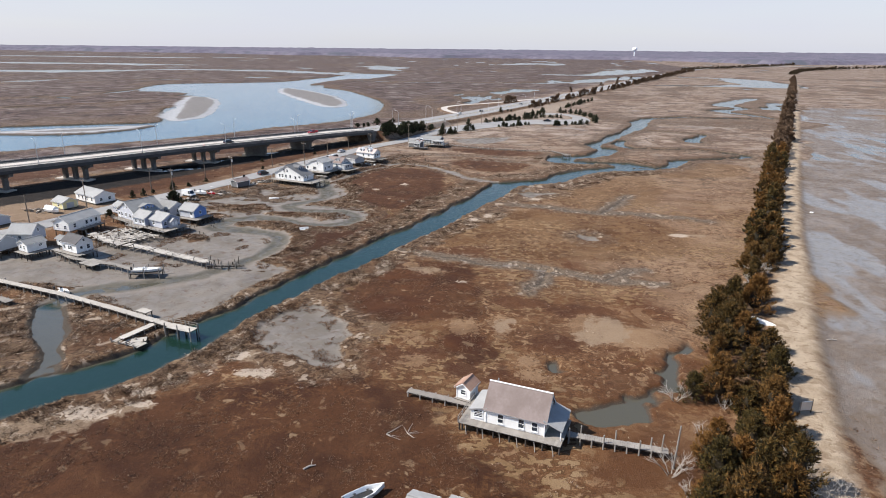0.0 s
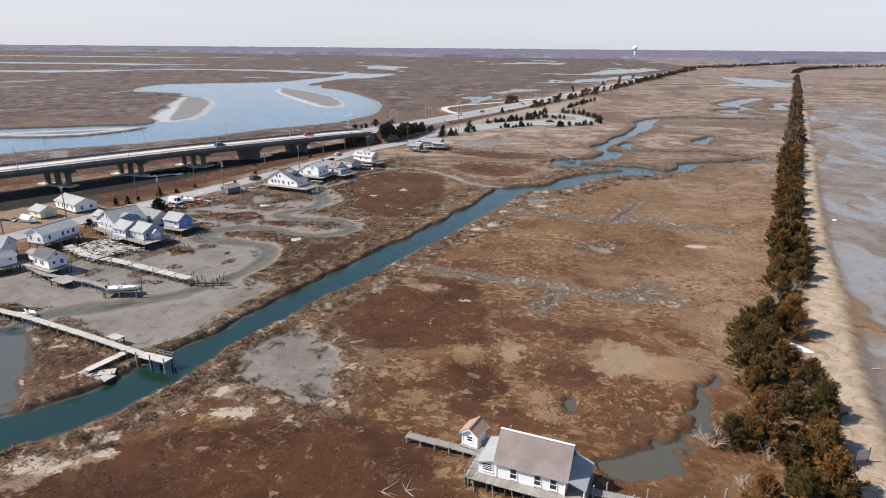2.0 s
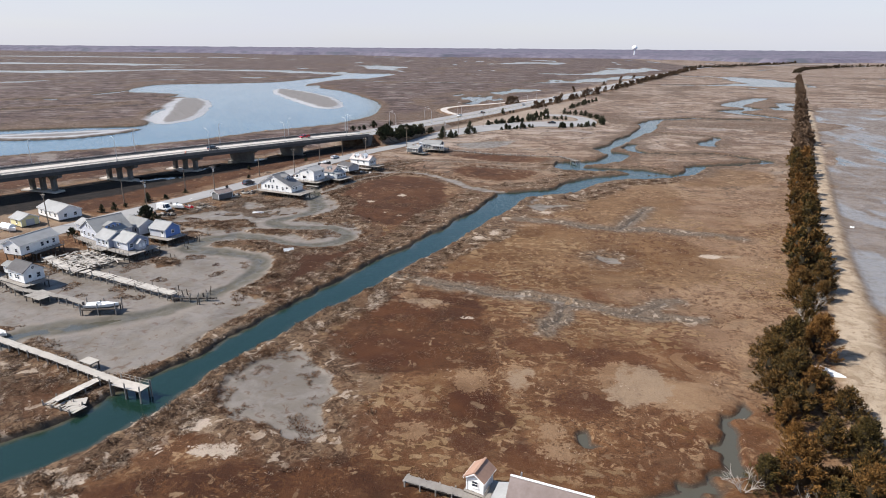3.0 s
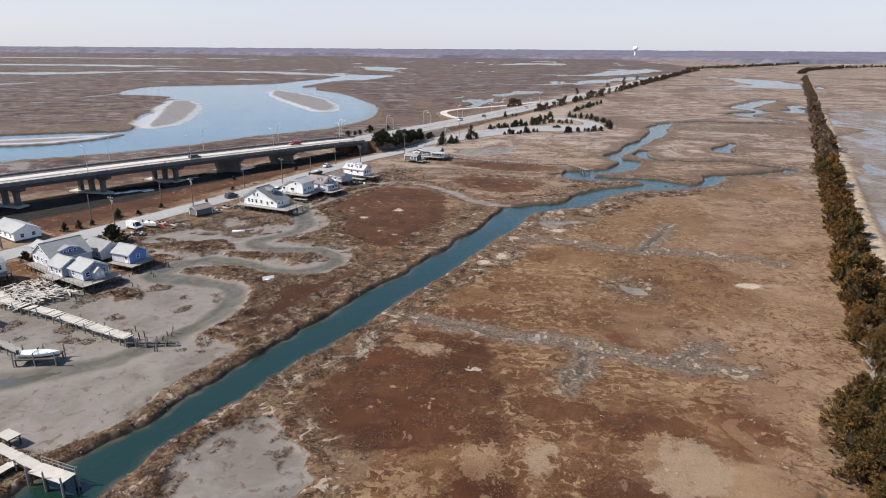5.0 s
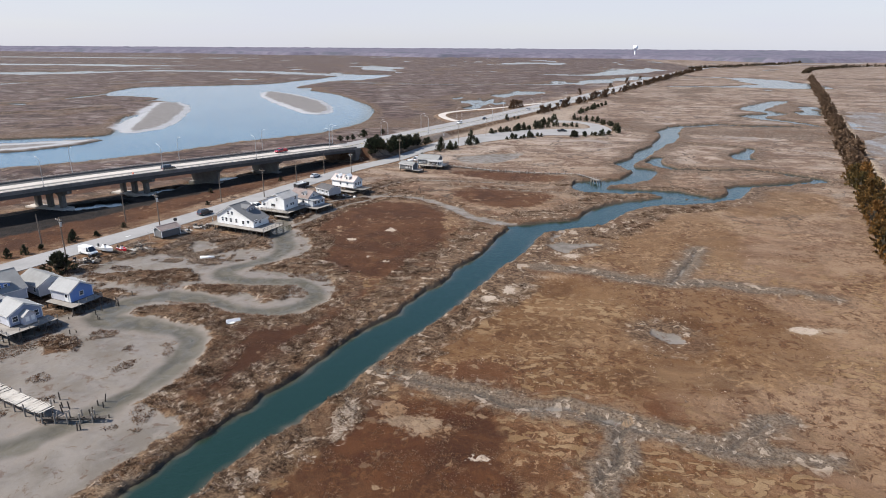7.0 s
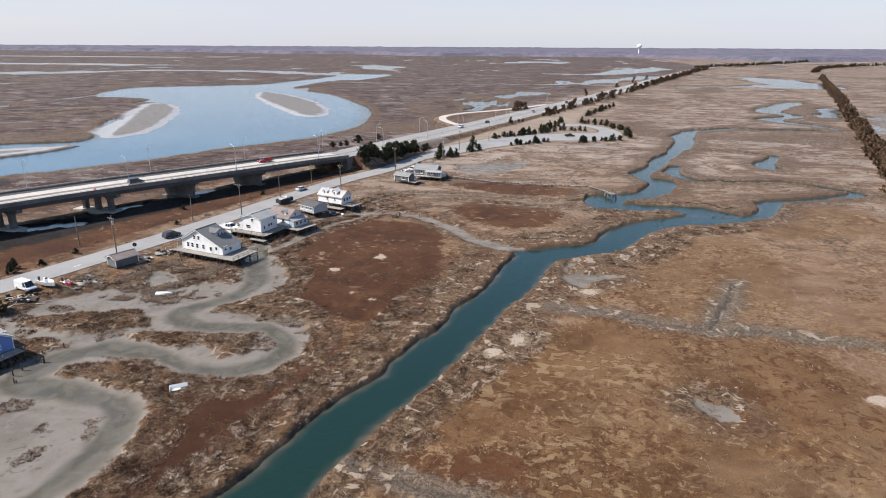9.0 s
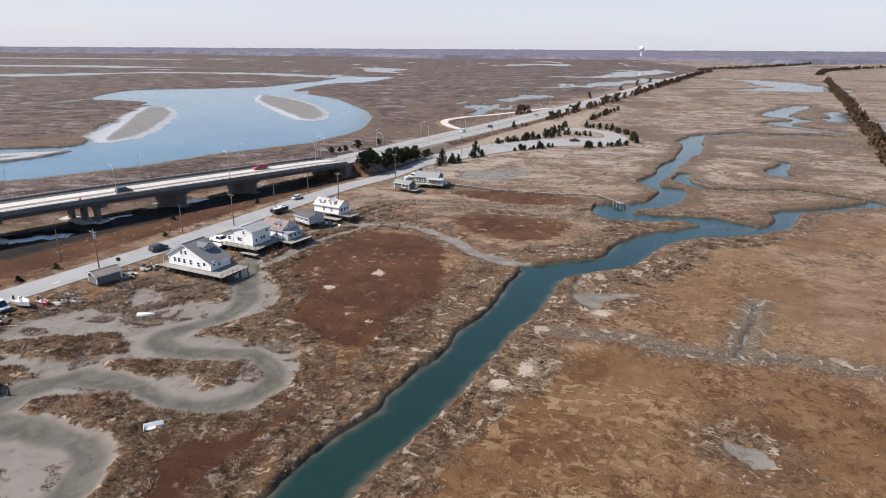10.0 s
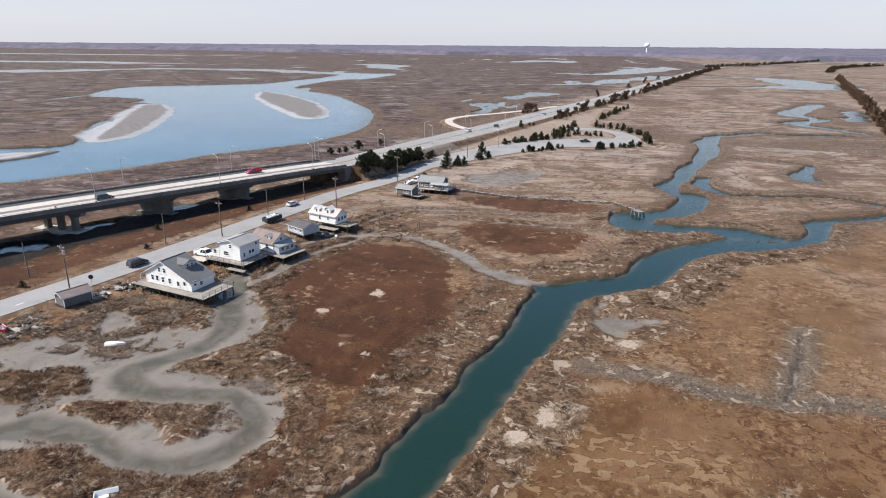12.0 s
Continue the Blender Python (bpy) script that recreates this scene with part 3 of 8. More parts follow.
TAN_SPOTS = [(-16.4, 93.4, 3.2, 2.5), (-18, 102.7, 2.6, 1.4), (-9, 108.8, 2.7, 3.4), (-2.2, 110.9, 2.3, 3.9), (3.3, 96.1, 2, 2), (4.7, 91.9, 3, 1.8), (0.1, 200, 4.4, 2.4), (-2.1, 195.1, 1.5, 0.8),
             (7.3, 226.9, 4, 3.9), (6.9, 145.5, 3.2, 2.1), (-19.2, 137.3, 2.7, 1.8), (-24.5, 140.7, 2, 2.1), (-17.1, 146.2, 3.8, 1.6), (22, 108, 5, 5), (15, 112.1, 4.6, 5.0)]
DARK_SPOTS = [(-8.5, 102.8, 3.9, 4.2), (-14.7, 96.6, 4.1, 3.3), (-7.7, 92.7, 2.7, 2.4), (-21.5, 94.6, 4, 4.4), (13.2, 118.3, 7.3, 3.4), (1.5, 121.4, 6, 2.7), (-23.3, 116.9, 9, 5.6), (-13.2, 154, 5.4, 4),
              (-24.2, 131.7, 6.5, 6.2), (-18, 140.2, 4.7, 1.8), (-11.9, 127.9, 4.2, 2.1), (-29.1, 159.2, 3.8, 3.1), (8, 103, 5, 4), (1, 90, 5, 3)]
DIKE = [(8, -20), (30.9, 44.1), (40.5, 70.5), (43.8, 83), (46.4, 90.7), (49.2, 99.8), (52.4, 110.7), (57.3, 124.1), (63.5, 140.7), (71.1, 162), (80.9, 189.9), (95.6, 228.3),
        (117.6, 284.8), (153.1, 375.5), (218.4, 543.1), (387.3, 974.3), (462, 1169), (547.3, 1390), (740.4, 1619)]
LOCAL_ROAD = [(-168.6, 82.6), (-154.5, 114.7), (-142, 144), (-131.9, 170.2), (-120.9, 197.9), (-114.2, 214.2), (-105.4, 236.9), (-95, 267.7), (-78.3, 316.6), (-64.7, 344.7), (-50.9, 390), (-43.5, 407.2), (-27.8, 422.5), (-7, 434), (11.8, 440.4)]
HIGHWAY = [(-89, 339.9), (-80.5, 364.4), (-69.5, 398.7), (-55.7, 441.2), (-31.2, 506.5), (8.5, 607.6), (70.7, 763.9), (198.3, 1114), (377.1, 1574), (553.6, 1865), (1089, 2313)]
SLIP_ROAD = [(-46, 485.9), (-56.3, 499.9), (-64.4, 520.1), (-65.3, 540.4), (-53.7, 563.1), (-34.7, 582), (-9.3, 615.4), (9.9, 644.7)]
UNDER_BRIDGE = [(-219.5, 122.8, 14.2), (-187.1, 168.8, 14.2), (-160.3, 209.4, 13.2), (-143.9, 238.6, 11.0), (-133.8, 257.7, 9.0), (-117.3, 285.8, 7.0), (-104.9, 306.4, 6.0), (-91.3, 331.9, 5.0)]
PUDDLES = [[(-148, 242, 3.0), (-143, 246, 4.0), (-137.5, 250, 2.8)], [(-140, 261, 2.6), (-135, 272, 3.2)], [(-129.5, 283, 3.0), (-125, 291, 4.4), (-121, 297, 3.0)], [(-114, 306, 3.4), (-112, 318, 3.0)]]
LAY_BY = [(-56.3, 366.8), (-45.8, 378), (-39.6, 387.1), (-22.8, 408.5), (2.4, 433.1), (20.1, 437.5), (33.7, 440.8), (44.3, 450.1), (48.8, 471.4), (43.8, 495.8), (29.4, 512.8), (13.7, 512.5), (13.6, 502.3), (29.3, 500.6), (36.4, 487.5), (34.1, 472.2), (17.4, 466.8), (-6.7, 456.2), (-29.8, 435.6), (-44.5, 414.2), (-56.1, 391.9)]
SANDY = [(-61.4, 364.7), (-40.7, 379.1), (-19.7, 403.5), (5.5, 428.1), (38.9, 436.8), (56, 463.5), (52.2, 495.9), (40, 520.2), (27.5, 532.2), (47.9, 645.7), (26.4, 614.2), (-7.9, 541.6), (-48.4, 439.3), (-65.3, 396.8)]


def ground_shape(x, y):
    """Height of the ground and the covers that grow or lie on it, for arrays of places."""
    far = np.clip((y - 300) / 900, 0, 1)
    wx = x + (fractal(x, y, 7.0, 3, 3) - 0.5) * (2.6 + 10 * far) + (fractal(x, y, 1.6, 51, 2) - 0.5) * 0.9
    wy = y + (fractal(x, y, 7.0, 9, 3) - 0.5) * (2.6 + 16 * far) + (fractal(x, y, 1.6, 57, 2) - 0.5) * 0.9
    creek = np.maximum(line_field(wx, wy, MAIN_CREEK), np.maximum(area_field(wx, wy, REACH), area_field(wx, wy, NORTH_ARM)))
    for arm in SIDE_ARMS:
        creek = np.maximum(creek, line_field(wx, wy, arm))
    fx = x + (fractal(x, y, 60.0, 21, 4) - 0.5) * 40 * np.clip((y - 250) / 300, 0, 1)
    fy = y + (fractal(x, y, 60.0, 23, 4) - 0.5) * 50 * np.clip((y - 250) / 300, 0, 1)
    river = area_field(0.7 * wx + 0.3 * fx, 0.7 * wy + 0.3 * fy, RIVER, 60.0)
    bar = np.maximum(area_field(wx, wy, RIVER_ISLAND, 60.0), area_field(wx, wy, RIVER_SPIT, 60.0))
    bar = np.maximum(bar, np.minimum(area_field(wx, wy, WET_BAR, 60.0) - 6.0, -2.5))
    low = area_field(wx, wy, LOW_SPIT, 60.0)
    creek = np.maximum(creek, np.minimum(river, -np.maximum(bar + 2.0, low)))
    inlet = area_field(wx, wy, INLET)
    for w in FAR_WATERS + POND_RUNS:
        creek = np.maximum(creek, line_field(fx, fy, w, 60.0))
    # scattered pans out on the far marsh
    pan = fractal(x * 0.45, y * 0.22, 22.0, 77, 4)
    pans = (pan - 0.745 + 0.02 * far) * 60
    wide = np.clip((np.hypot(x, y * 0.9) - 420) / 150, 0, 1)
    creek = np.maximum(creek, np.where(wide > 0, pans * wide - 2 * (1 - wide), -26))
    gut = line_field(wx, wy, GUT)
    mud = gut.copy()
    for p in FLATS + LOW_FLATS + SMALL_FLATS:
        mud = np.maximum(mud, area_field(wx, wy, p))
    for p in GRASS_ISLES:
        mud = np.minimum(mud, -area_field(wx, wy, p))
    mud = np.maximum(mud, gut + 0.8)
    ditch = np.full(x.shape, -26.0)
    for p in DITCHES:
        ditch = np.maximum(ditch, line_field(wx, wy, p))
    thread = np.full(x.shape, -26.0)
    for p in MEADOW_DITCHES:
        thread = np.maximum(thread, line_field(wx, wy, p))
    ditch = np.maximum(ditch, thread - 0.35)
    pool = np.full(x.shape, -26.0)
    for p in POOLS:
        pool = np.maximum(pool, area_field(wx + (fractal(x, y, 3.2, 141, 2) - 0.5) * 4.5, wy + (fractal(x, y, 3.2, 147, 2) - 0.5) * 4.5, p))
    dike = line_field(x + (fractal(x, y, 9, 71, 2) - 0.5) * 1.2, y, [(a, b, 1.5) for a, b in DIKE], 40.0, 2)
    q = curve_points(DIKE, 2)
    side = x - np.interp(y, q[:, 1], q[:, 0])
    dike = np.maximum(dike, np.where(y < 420, np.minimum(side + 5.0, 1.5 - side), -26))
    # the wet flats beyond the dike
    beyond = np.where((side > 0) & (y < 620), np.minimum(side - 1.8, 30 - 0.06 * np.maximum(y - 330, 0)), -26)
    grass = (fractal(wx, wy, 34, 91, 4) - 0.56) * 55 + np.clip((side - 46) * 0.35, 0, 30) + np.clip((y - 240) * 0.05, 0, 12)
    beyond = np.where(side > 0, beyond - np.maximum(grass, 0), beyond)
    streak = (fractal(wx * 1.6, wy * 0.5, 14, 97, 4) - 0.60) * 30
    road = np.maximum(line_field(x, y, [(a, b, 4.6) for a, b in LOCAL_ROAD], 40.0, 3), area_field(x, y, LAY_BY, 40.0))
    hill = line_field(x, y, [(a, b, float(np.interp(b, [340, 460, 620], [8.4, 12.0, 13.5]))) for a, b in HIGHWAY], 40.0, 3)
    slip = line_field(x, y, [(a, b, 3.6) for a, b in SLIP_ROAD], 40.0, 3)
    rust = np.full(x.shape, -26.0)
    for p in RUST + MEADOW_RUST:
        rust = np.maximum(rust, area_field(wx, wy, p))
    gold = np.full(x.shape, -26.0)
    for p in GOLD:
        gold = np.maximum(gold, area_field(wx, wy, p))
    pale = np.maximum(area_field(wx, wy, SANDY) - 1.0, np.where(y > 420, hill + 2.0, -26))
    for p in PALE:
        pale = np.maximum(pale, area_field(wx, wy, p))

    spot_pale, spot_tan, spot_dark = (spot_field(wx, wy, p) for p in (PALE_SPOTS, TAN_SPOTS, DARK_SPOTS))

    def ramp(v, lo, hi):
        t = np.clip((v - lo) / (hi - lo), 0, 1)
        return t * t * (3 - 2 * t)

    bumpy = (fractal(x, y, 3.0, 5, 3) - 0.5) * 0.16 + (fractal(x, y, 18.0, 6, 2) - 0.5) * 0.16
    z = 0.06 + bumpy
    # tussocks along the creek banks
    bank = ramp(creek, -7.0, -1.0) * (1 - ramp(creek, -0.9, 0.1)) * (y < 620)
    z = z + bank * (0.05 + 1.15 * np.clip(fractal(wx, wy, 1.7, 33, 3) - 0.40, 0, 1))
    z = z + ramp(ditch, -2.4, -0.6) * (1 - ramp(ditch, -0.4, 0.4)) * 0.7 * np.clip(fractal(wx, wy, 1.4, 37, 3) - 0.40, 0, 1)
    z = z - ramp(mud, -0.9, 0.7) * 0.42
    z = np.where(mud > 0, np.minimum(z, -0.30 + 0.35 * bumpy), z)
    z = z - ramp(gut, 0.2, 2.6) * (0.14 + 0.10 * np.clip((150 - y) / 30, 0, 1))
    z = z - ramp(ditch, -0.6, 0.8) * 0.38
    z = z - ramp(pool, -0.5, 0.5) * 0.71
    z = z - ramp(inlet, -0.7, 0.9) * 0.72
    z = z - ramp(beyond, -1.5, 2.0) * (0.40 + (0.05 + 0.22 * ramp(y, 200, 320)) * ramp(streak, -1.0, 1.5)) * (side > 0)
    z = z - ramp(creek, -0.75, 0.55) * (1.1 + 0.5 * ramp(creek, 0.5, 3.0))
    z = np.maximum(z, np.where(low > -2, -0.55 + 0.6 * ramp(low, -2, 4), -9))
    z = np.maximum(z, np.where(bar > -9, -0.62 + 0.42 * ramp(bar, -9, 4), -9))
    dry = ramp(dike, -3.0, 1.0)
    z = z * (1 - dry) + dry * (0.55 + 0.3 * bumpy)
    berm = ramp(road, -4.5, 0.5)
    z = z * (1 - berm) + berm * (0.16 + 0.1 * bumpy)
    lane_z = np.interp(y, [340, 366, 400, 442, 506, 604], [5.5, 4.7, 3.5, 2.3, 1.4, 1.0])
    rise = ramp(hill, -1.6 * lane_z, 0.5)
    rise = np.where(y > 340, rise, 0)
    z = z * (1 - rise) + rise * (lane_z - 0.12)
    rise2 = ramp(slip, -3.0, 0.3)
    z = z * (1 - rise2) + rise2 * np.maximum(z, 1.0)
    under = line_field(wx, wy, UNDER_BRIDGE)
    puddle = np.full(x.shape, -26.0)
    for p in PUDDLES:
        puddle = np.maximum(puddle, line_field(wx, wy, p))
    puddle = ramp(puddle + (fractal(x, y, 2.6, 127, 3) - 0.5) * 5.0, -0.5, 0.6)
    z = z - puddle * 0.95
    wet = np.maximum(np.maximum(mud, ditch), beyond)
    moor = np.where(y < 420, -(x + 150) * 0.84 + (y - 235) * 0.55 - 14, np.interp(y, [420, 604, 1077, 1720], [-64, 3, 173, 470]) - 20 - x)
    # from the glasswort by the creek to the open marsh far off and behind the bridge; its greyer tone also carries haze
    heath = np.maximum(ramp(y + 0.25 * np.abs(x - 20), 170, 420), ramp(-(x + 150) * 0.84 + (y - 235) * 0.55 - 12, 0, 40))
    return dict(z=z, creek=np.maximum(np.maximum(np.maximum(creek, inlet), pool - 0.4), np.where(puddle > 0.3, puddle * 3 - 2, -26)), mud=np.maximum(mud, ditch - 0.9), bank=np.maximum(np.maximum(creek + 4.5 * ramp(y, 165, 195) * (1 - ramp(y, 245, 285)), inlet), np.maximum(ditch - 4.3, np.where(y < 300, mud - 2.2, -26))), beyond=beyond, streak=streak, rust=rust, pale=pale,
                dike=dike, bar=np.maximum(bar, low - 9), road=np.maximum(np.maximum(road, slip), np.where(y > 420, hill + 1.5, hill - 2.5)), wet=wet, gut=gut, side=side, shaded_mud=under, heath=heath, moor=moor, gold=gold, thread=thread,
                dry=np.clip((x - 17 - 0.2 * (150 - y)) / 26 + (fractal(x, y, 30, 401, 3) - 0.5) * 2.2, -1, 1) * (1 - heath), spot_pale=spot_pale, spot_tan=spot_tan, spot_dark=spot_dark)


def spaced(*runs):
    return np.concatenate([np.arange(a, b, s) for a, b, s in runs])


def sheet(name, xs, ys, zs, material, fields):
    nx, ny = len(xs), len(ys)
    me = bpy.data.meshes.new(name)
    gx, gy = np.meshgrid(xs, ys)
    co = np.stack([gx, gy, zs], -1).reshape(-1, 3).astype(np.float32)
    i = (np.arange(ny - 1)[:, None] * nx + np.arange(nx - 1)[None]).ravel()
    quads = np.stack([i, i + 1, i + nx + 1, i + nx], 1).astype(np.int32)
    me.vertices.add(len(co))
    me.vertices.foreach_set("co", co.ravel())
    me.loops.add(quads.size)
    me.loops.foreach_set("vertex_index", quads.ravel())
    me.polygons.add(len(quads))
    me.polygons.foreach_set("loop_start", np.arange(0, quads.size, 4, dtype=np.int32))
    me.polygons.foreach_set("use_smooth", np.ones(len(quads), bool))
    for key, v in fields.items():
        me.attributes.new(key, "FLOAT", "POINT").data.foreach_set("value", v.ravel().astype(np.float32))
    me.update()
    me.materials.append(material)
    return new(name, me)


# ---------------------------------------------------------------- ground material
n = Nodes("salt_marsh_ground")
fine = n.noise(2.4, 5.0, 0.7)
mid = n.noise(0.32, 6.0, 0.62, warp=0.4)
big = n.noise(0.05, 6.0, 0.62, warp=0.6)
huge = n.noise(0.008, 5.0, 0.6, stretch=(1.0, 0.30, 1.0), warp=0.5)
patch = n.noise(0.11, 7.0, 0.62, warp=1.0)
chip = n.noise(0.55, 6.0, 0.66, warp=0.9)
tuft = n.noise(7.0, 4.0, 0.75)
edge = n.math("MULTIPLY", n.math("SUBTRACT", mid, 0.5), 5.0)
rag = n.math("MULTIPLY", n.math("SUBTRACT", chip, 0.5), 4.0)
heath = n.attr("heath")
lot = n.step(n.noise(0.034, 5.0, 0.62, warp=0.6), 0.50, 0.58, 0.42, 1.0)
lot = n.math("MAXIMUM", lot, n.math("MULTIPLY", heath, 0.65))


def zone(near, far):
    """A colour that shifts from the creek's marsh to the open marsh, greyed there with haze."""
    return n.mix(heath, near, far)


def part_of(f, k):
    return n.math("MULTIPLY", f, k)


# dry marsh: soft clouds of rust-brown, brown and tan
cloud = n.math("ADD", n.noise(0.026, 6.0, 0.60, warp=0.8), n.math("MULTIPLY", n.attr("dry"), 0.075))
puff = n.noise(0.085, 6.0, 0.60, warp=1.1)
haze = n.noise(0.05, 6.0, 0.60, stretch=(0.55, 1.5, 1.0), warp=0.8)
col = n.mix(n.step(big, 0.40, 0.60), zone((0.112, 0.048, 0.020), (0.150, 0.098, 0.068)), zone((0.178, 0.100, 0.052), (0.245, 0.180, 0.132)))
col = n.mix(part_of(n.step(huge, 0.44, 0.58), 0.5), col, zone((0.180, 0.108, 0.062), (0.185, 0.140, 0.112)))
col = n.mix(part_of(n.step(cloud, 0.50, 0.70), 0.65), col, zone((0.270, 0.180, 0.115), (0.305, 0.235, 0.178)))
col = n.mix(part_of(n.step(n.math("SUBTRACT", puff, n.math("MULTIPLY", n.attr("dry"), -0.04)), 0.50, 0.40), 0.75), col, zone((0.090, 0.036, 0.014), (0.118, 0.074, 0.050)))
col = n.mix(part_of(n.step(puff, 0.56, 0.64), 0.6), col, zone((0.300, 0.205, 0.135), (0.330, 0.262, 0.205)))
col = n.mix(part_of(n.step(haze, 0.54, 0.62), 0.5), col, zone((0.335, 0.245, 0.170), (0.350, 0.285, 0.225)))
olive = n.step(n.noise(0.09, 5.0, 0.62, warp=0.8), 0.57, 0.66)
col = n.mix(part_of(olive, 0.55), col, zone((0.140, 0.086, 0.026), (0.160, 0.120, 0.085)))
# rims where one cover meets another
seam = n.math("ABSOLUTE", n.math("SUBTRACT", patch, 0.52))
col = n.mix(part_of(n.step(seam, 0.020, 0.006), 0.55), col, zone((0.085, 0.040, 0.018), (0.105, 0.070, 0.050)))
col = n.mix(part_of(n.step(patch, 0.52, 0.545), 0.38), col, zone((0.310, 0.215, 0.142), (0.340, 0.268, 0.208)))
col = n.mix(part_of(n.step(n.math("ADD", n.attr("dry"), n.math("MULTIPLY", n.math("SUBTRACT", puff, 0.5), 3.0)), 0.35, -0.75), n.step(heath, 0.55, 0.1, 0.0, 0.78)), col, n.mix(n.step(puff, 0.42, 0.6), (0.098, 0.044, 0.018), (0.158, 0.084, 0.040)))
col = n.mix(part_of(n.step(n.math("ADD", n.attr("dry"), n.math("MULTIPLY", n.math("SUBTRACT", haze, 0.5), 3.0)), 0.2, 1.0), n.step(heath, 0.6, 0.2, 0.0, 0.5)), col, (0.330, 0.255, 0.200))
# crisp-edged scraps of bare tan and dark growth, in swarms
flock = n.step(n.noise(0.028, 4.0, 0.6, warp=0.5), 0.42, 0.54, 0.05, 1.0)
col = n.mix(n.math("MULTIPLY", n.step(chip, 0.565, 0.578), part_of(flock, 0.8)), col, zone((0.345, 0.250, 0.170), (0.370, 0.295, 0.232)))
col = n.mix(n.math("MULTIPLY", n.step(chip, 0.435, 0.422), part_of(flock, 0.75)), col, zone((0.070, 0.028, 0.011), (0.085, 0.052, 0.036)))
# long streaks of drained, darker and paler ground out on the heath
drift = n.noise(0.035, 6.0, 0.66, stretch=(0.45, 1.7, 1.0), warp=0.8)
col = n.mix(part_of(n.step(drift, 0.46, 0.41), part_of(heath, 0.7)), col, (0.105, 0.070, 0.052))
col = n.mix(part_of(n.step(drift, 0.55, 0.60), part_of(heath, 0.7)), col, (0.330, 0.275, 0.228))
moor = n.math("MULTIPLY", n.step(n.math("ADD", n.attr("moor"), n.math("MULTIPLY", edge, 6.0)), -10.0, 14.0), n.step(drift, 0.70, 0.46, 0.65, 0.97))
# pale tidal scald and dark hollows on the open heath
scald = n.noise(0.055, 7.0, 0.66, stretch=(0.8, 1.3, 1.0), warp=1.2)
col = n.mix(part_of(n.step(scald, 0.555, 0.58), part_of(heath, 0.6)), col, (0.400, 0.330, 0.265))
col = n.mix(part_of(n.step(scald, 0.455, 0.43), part_of(heath, 0.7)), col, (0.115, 0.068, 0.044))
col = n.mix(moor, col, n.mix(n.step(patch, 0.42, 0.58), (0.044, 0.026, 0.023), (0.104, 0.072, 0.064)))
col = n.mix(part_of(n.step(scald, 0.565, 0.590), part_of(moor, 0.75)), col, (0.225, 0.190, 0.176))
col = n.mix(part_of(n.step(scald, 0.455, 0.425), part_of(moor, 0.85)), col, (0.024, 0.016, 0.015))
# fine hummocks, and dark runnels that wind between them
hum = n.noise(1.5, 5.0, 0.7, warp=0.6)
col = n.mix(n.math("MULTIPLY", n.step(hum, 0.45, 0.40), part_of(flock, 0.5)), col, zone((0.060, 0.026, 0.011), (0.085, 0.058, 0.048)))
run = n.math("ABSOLUTE", n.math("SUBTRACT", n.noise(0.04, 5.0, 0.55, warp=0.7), 0.5))
col = n.mix(n.math("MULTIPLY", n.step(run, 0.015, 0.004), n.math("MULTIPLY", n.step(big, 0.44, 0.52), n.step(heath, 0.1, 0.5, 0.2, 0.9))), col, (0.052, 0.040, 0.033))
# films of grey silt
silt = n.step(n.noise(0.028, 6.0, 0.62, warp=0.9), 0.57, 0.66)
col = n.mix(part_of(silt, 0.6), col, zone((0.225, 0.180, 0.138), (0.270, 0.245, 0.222)))
# golden-brown sward
gf = n.step(n.math("ADD", n.attr("gold"), n.math("ADD", n.math("MULTIPLY", edge, 2.4), n.math("MULTIPLY", rag, 0.5))), -2.0, 2.5)
goldc = n.mix(n.step(puff, 0.36, 0.64), (0.094, 0.048, 0.018), (0.185, 0.112, 0.056))
goldc = n.mix(part_of(n.step(cloud, 0.44, 0.64), 0.6), goldc, (0.225, 0.150, 0.088))
goldc = n.mix(n.math("MULTIPLY", n.step(chip, 0.565, 0.58), part_of(flock, 0.7)), goldc, (0.330, 0.235, 0.150))
goldc = n.mix(n.math("MULTIPLY", n.step(chip, 0.435, 0.42), part_of(flock, 0.7)), goldc, (0.075, 0.034, 0.013))
col = n.mix(part_of(gf, 0.7), col, goldc)
# shallow bare pits, crowded in places, with shadow edges coloured in as dark lips
pit = n.noise(0.60, 2.5, 0.45, stretch=(0.8, 1.2, 1.0), warp=0.5)
pitted = n.math("MULTIPLY", n.step(n.noise(0.021, 4.0, 0.55, warp=0.4), 0.49, 0.54), n.step(heath, 0.6, 0.2))
col = n.mix(n.math("MULTIPLY", n.step(pit, 0.500, 0.525), part_of(pitted, 0.6)), col, (0.080, 0.042, 0.016))
col = n.mix(n.math("MULTIPLY", n.step(pit, 0.545, 0.556), part_of(pitted, 0.85)), col, n.mix(n.step(puff, 0.4, 0.6), (0.240, 0.165, 0.095), (0.320, 0.240, 0.160)))
# red-brown glasswort patches
rust = n.math("ADD", n.attr("rust"), n.math("ADD", n.math("MULTIPLY", edge, 1.6), n.math("MULTIPLY", rag, 0.5)))
rf = n.math("MULTIPLY", n.step(rust, -0.9, 1.1), n.step(n.math("MULTIPLY", n.math("SUBTRACT", chip, 0.5), lot), 0.12, 0.06, 0.3, 0.96))
rustc = n.mix(n.step(puff, 0.36, 0.62), (0.046, 0.017, 0.007), (0.082, 0.034, 0.014))
rustc = n.mix(part_of(n.step(cloud, 0.48, 0.64), 0.6), rustc, (0.122, 0.060, 0.028))
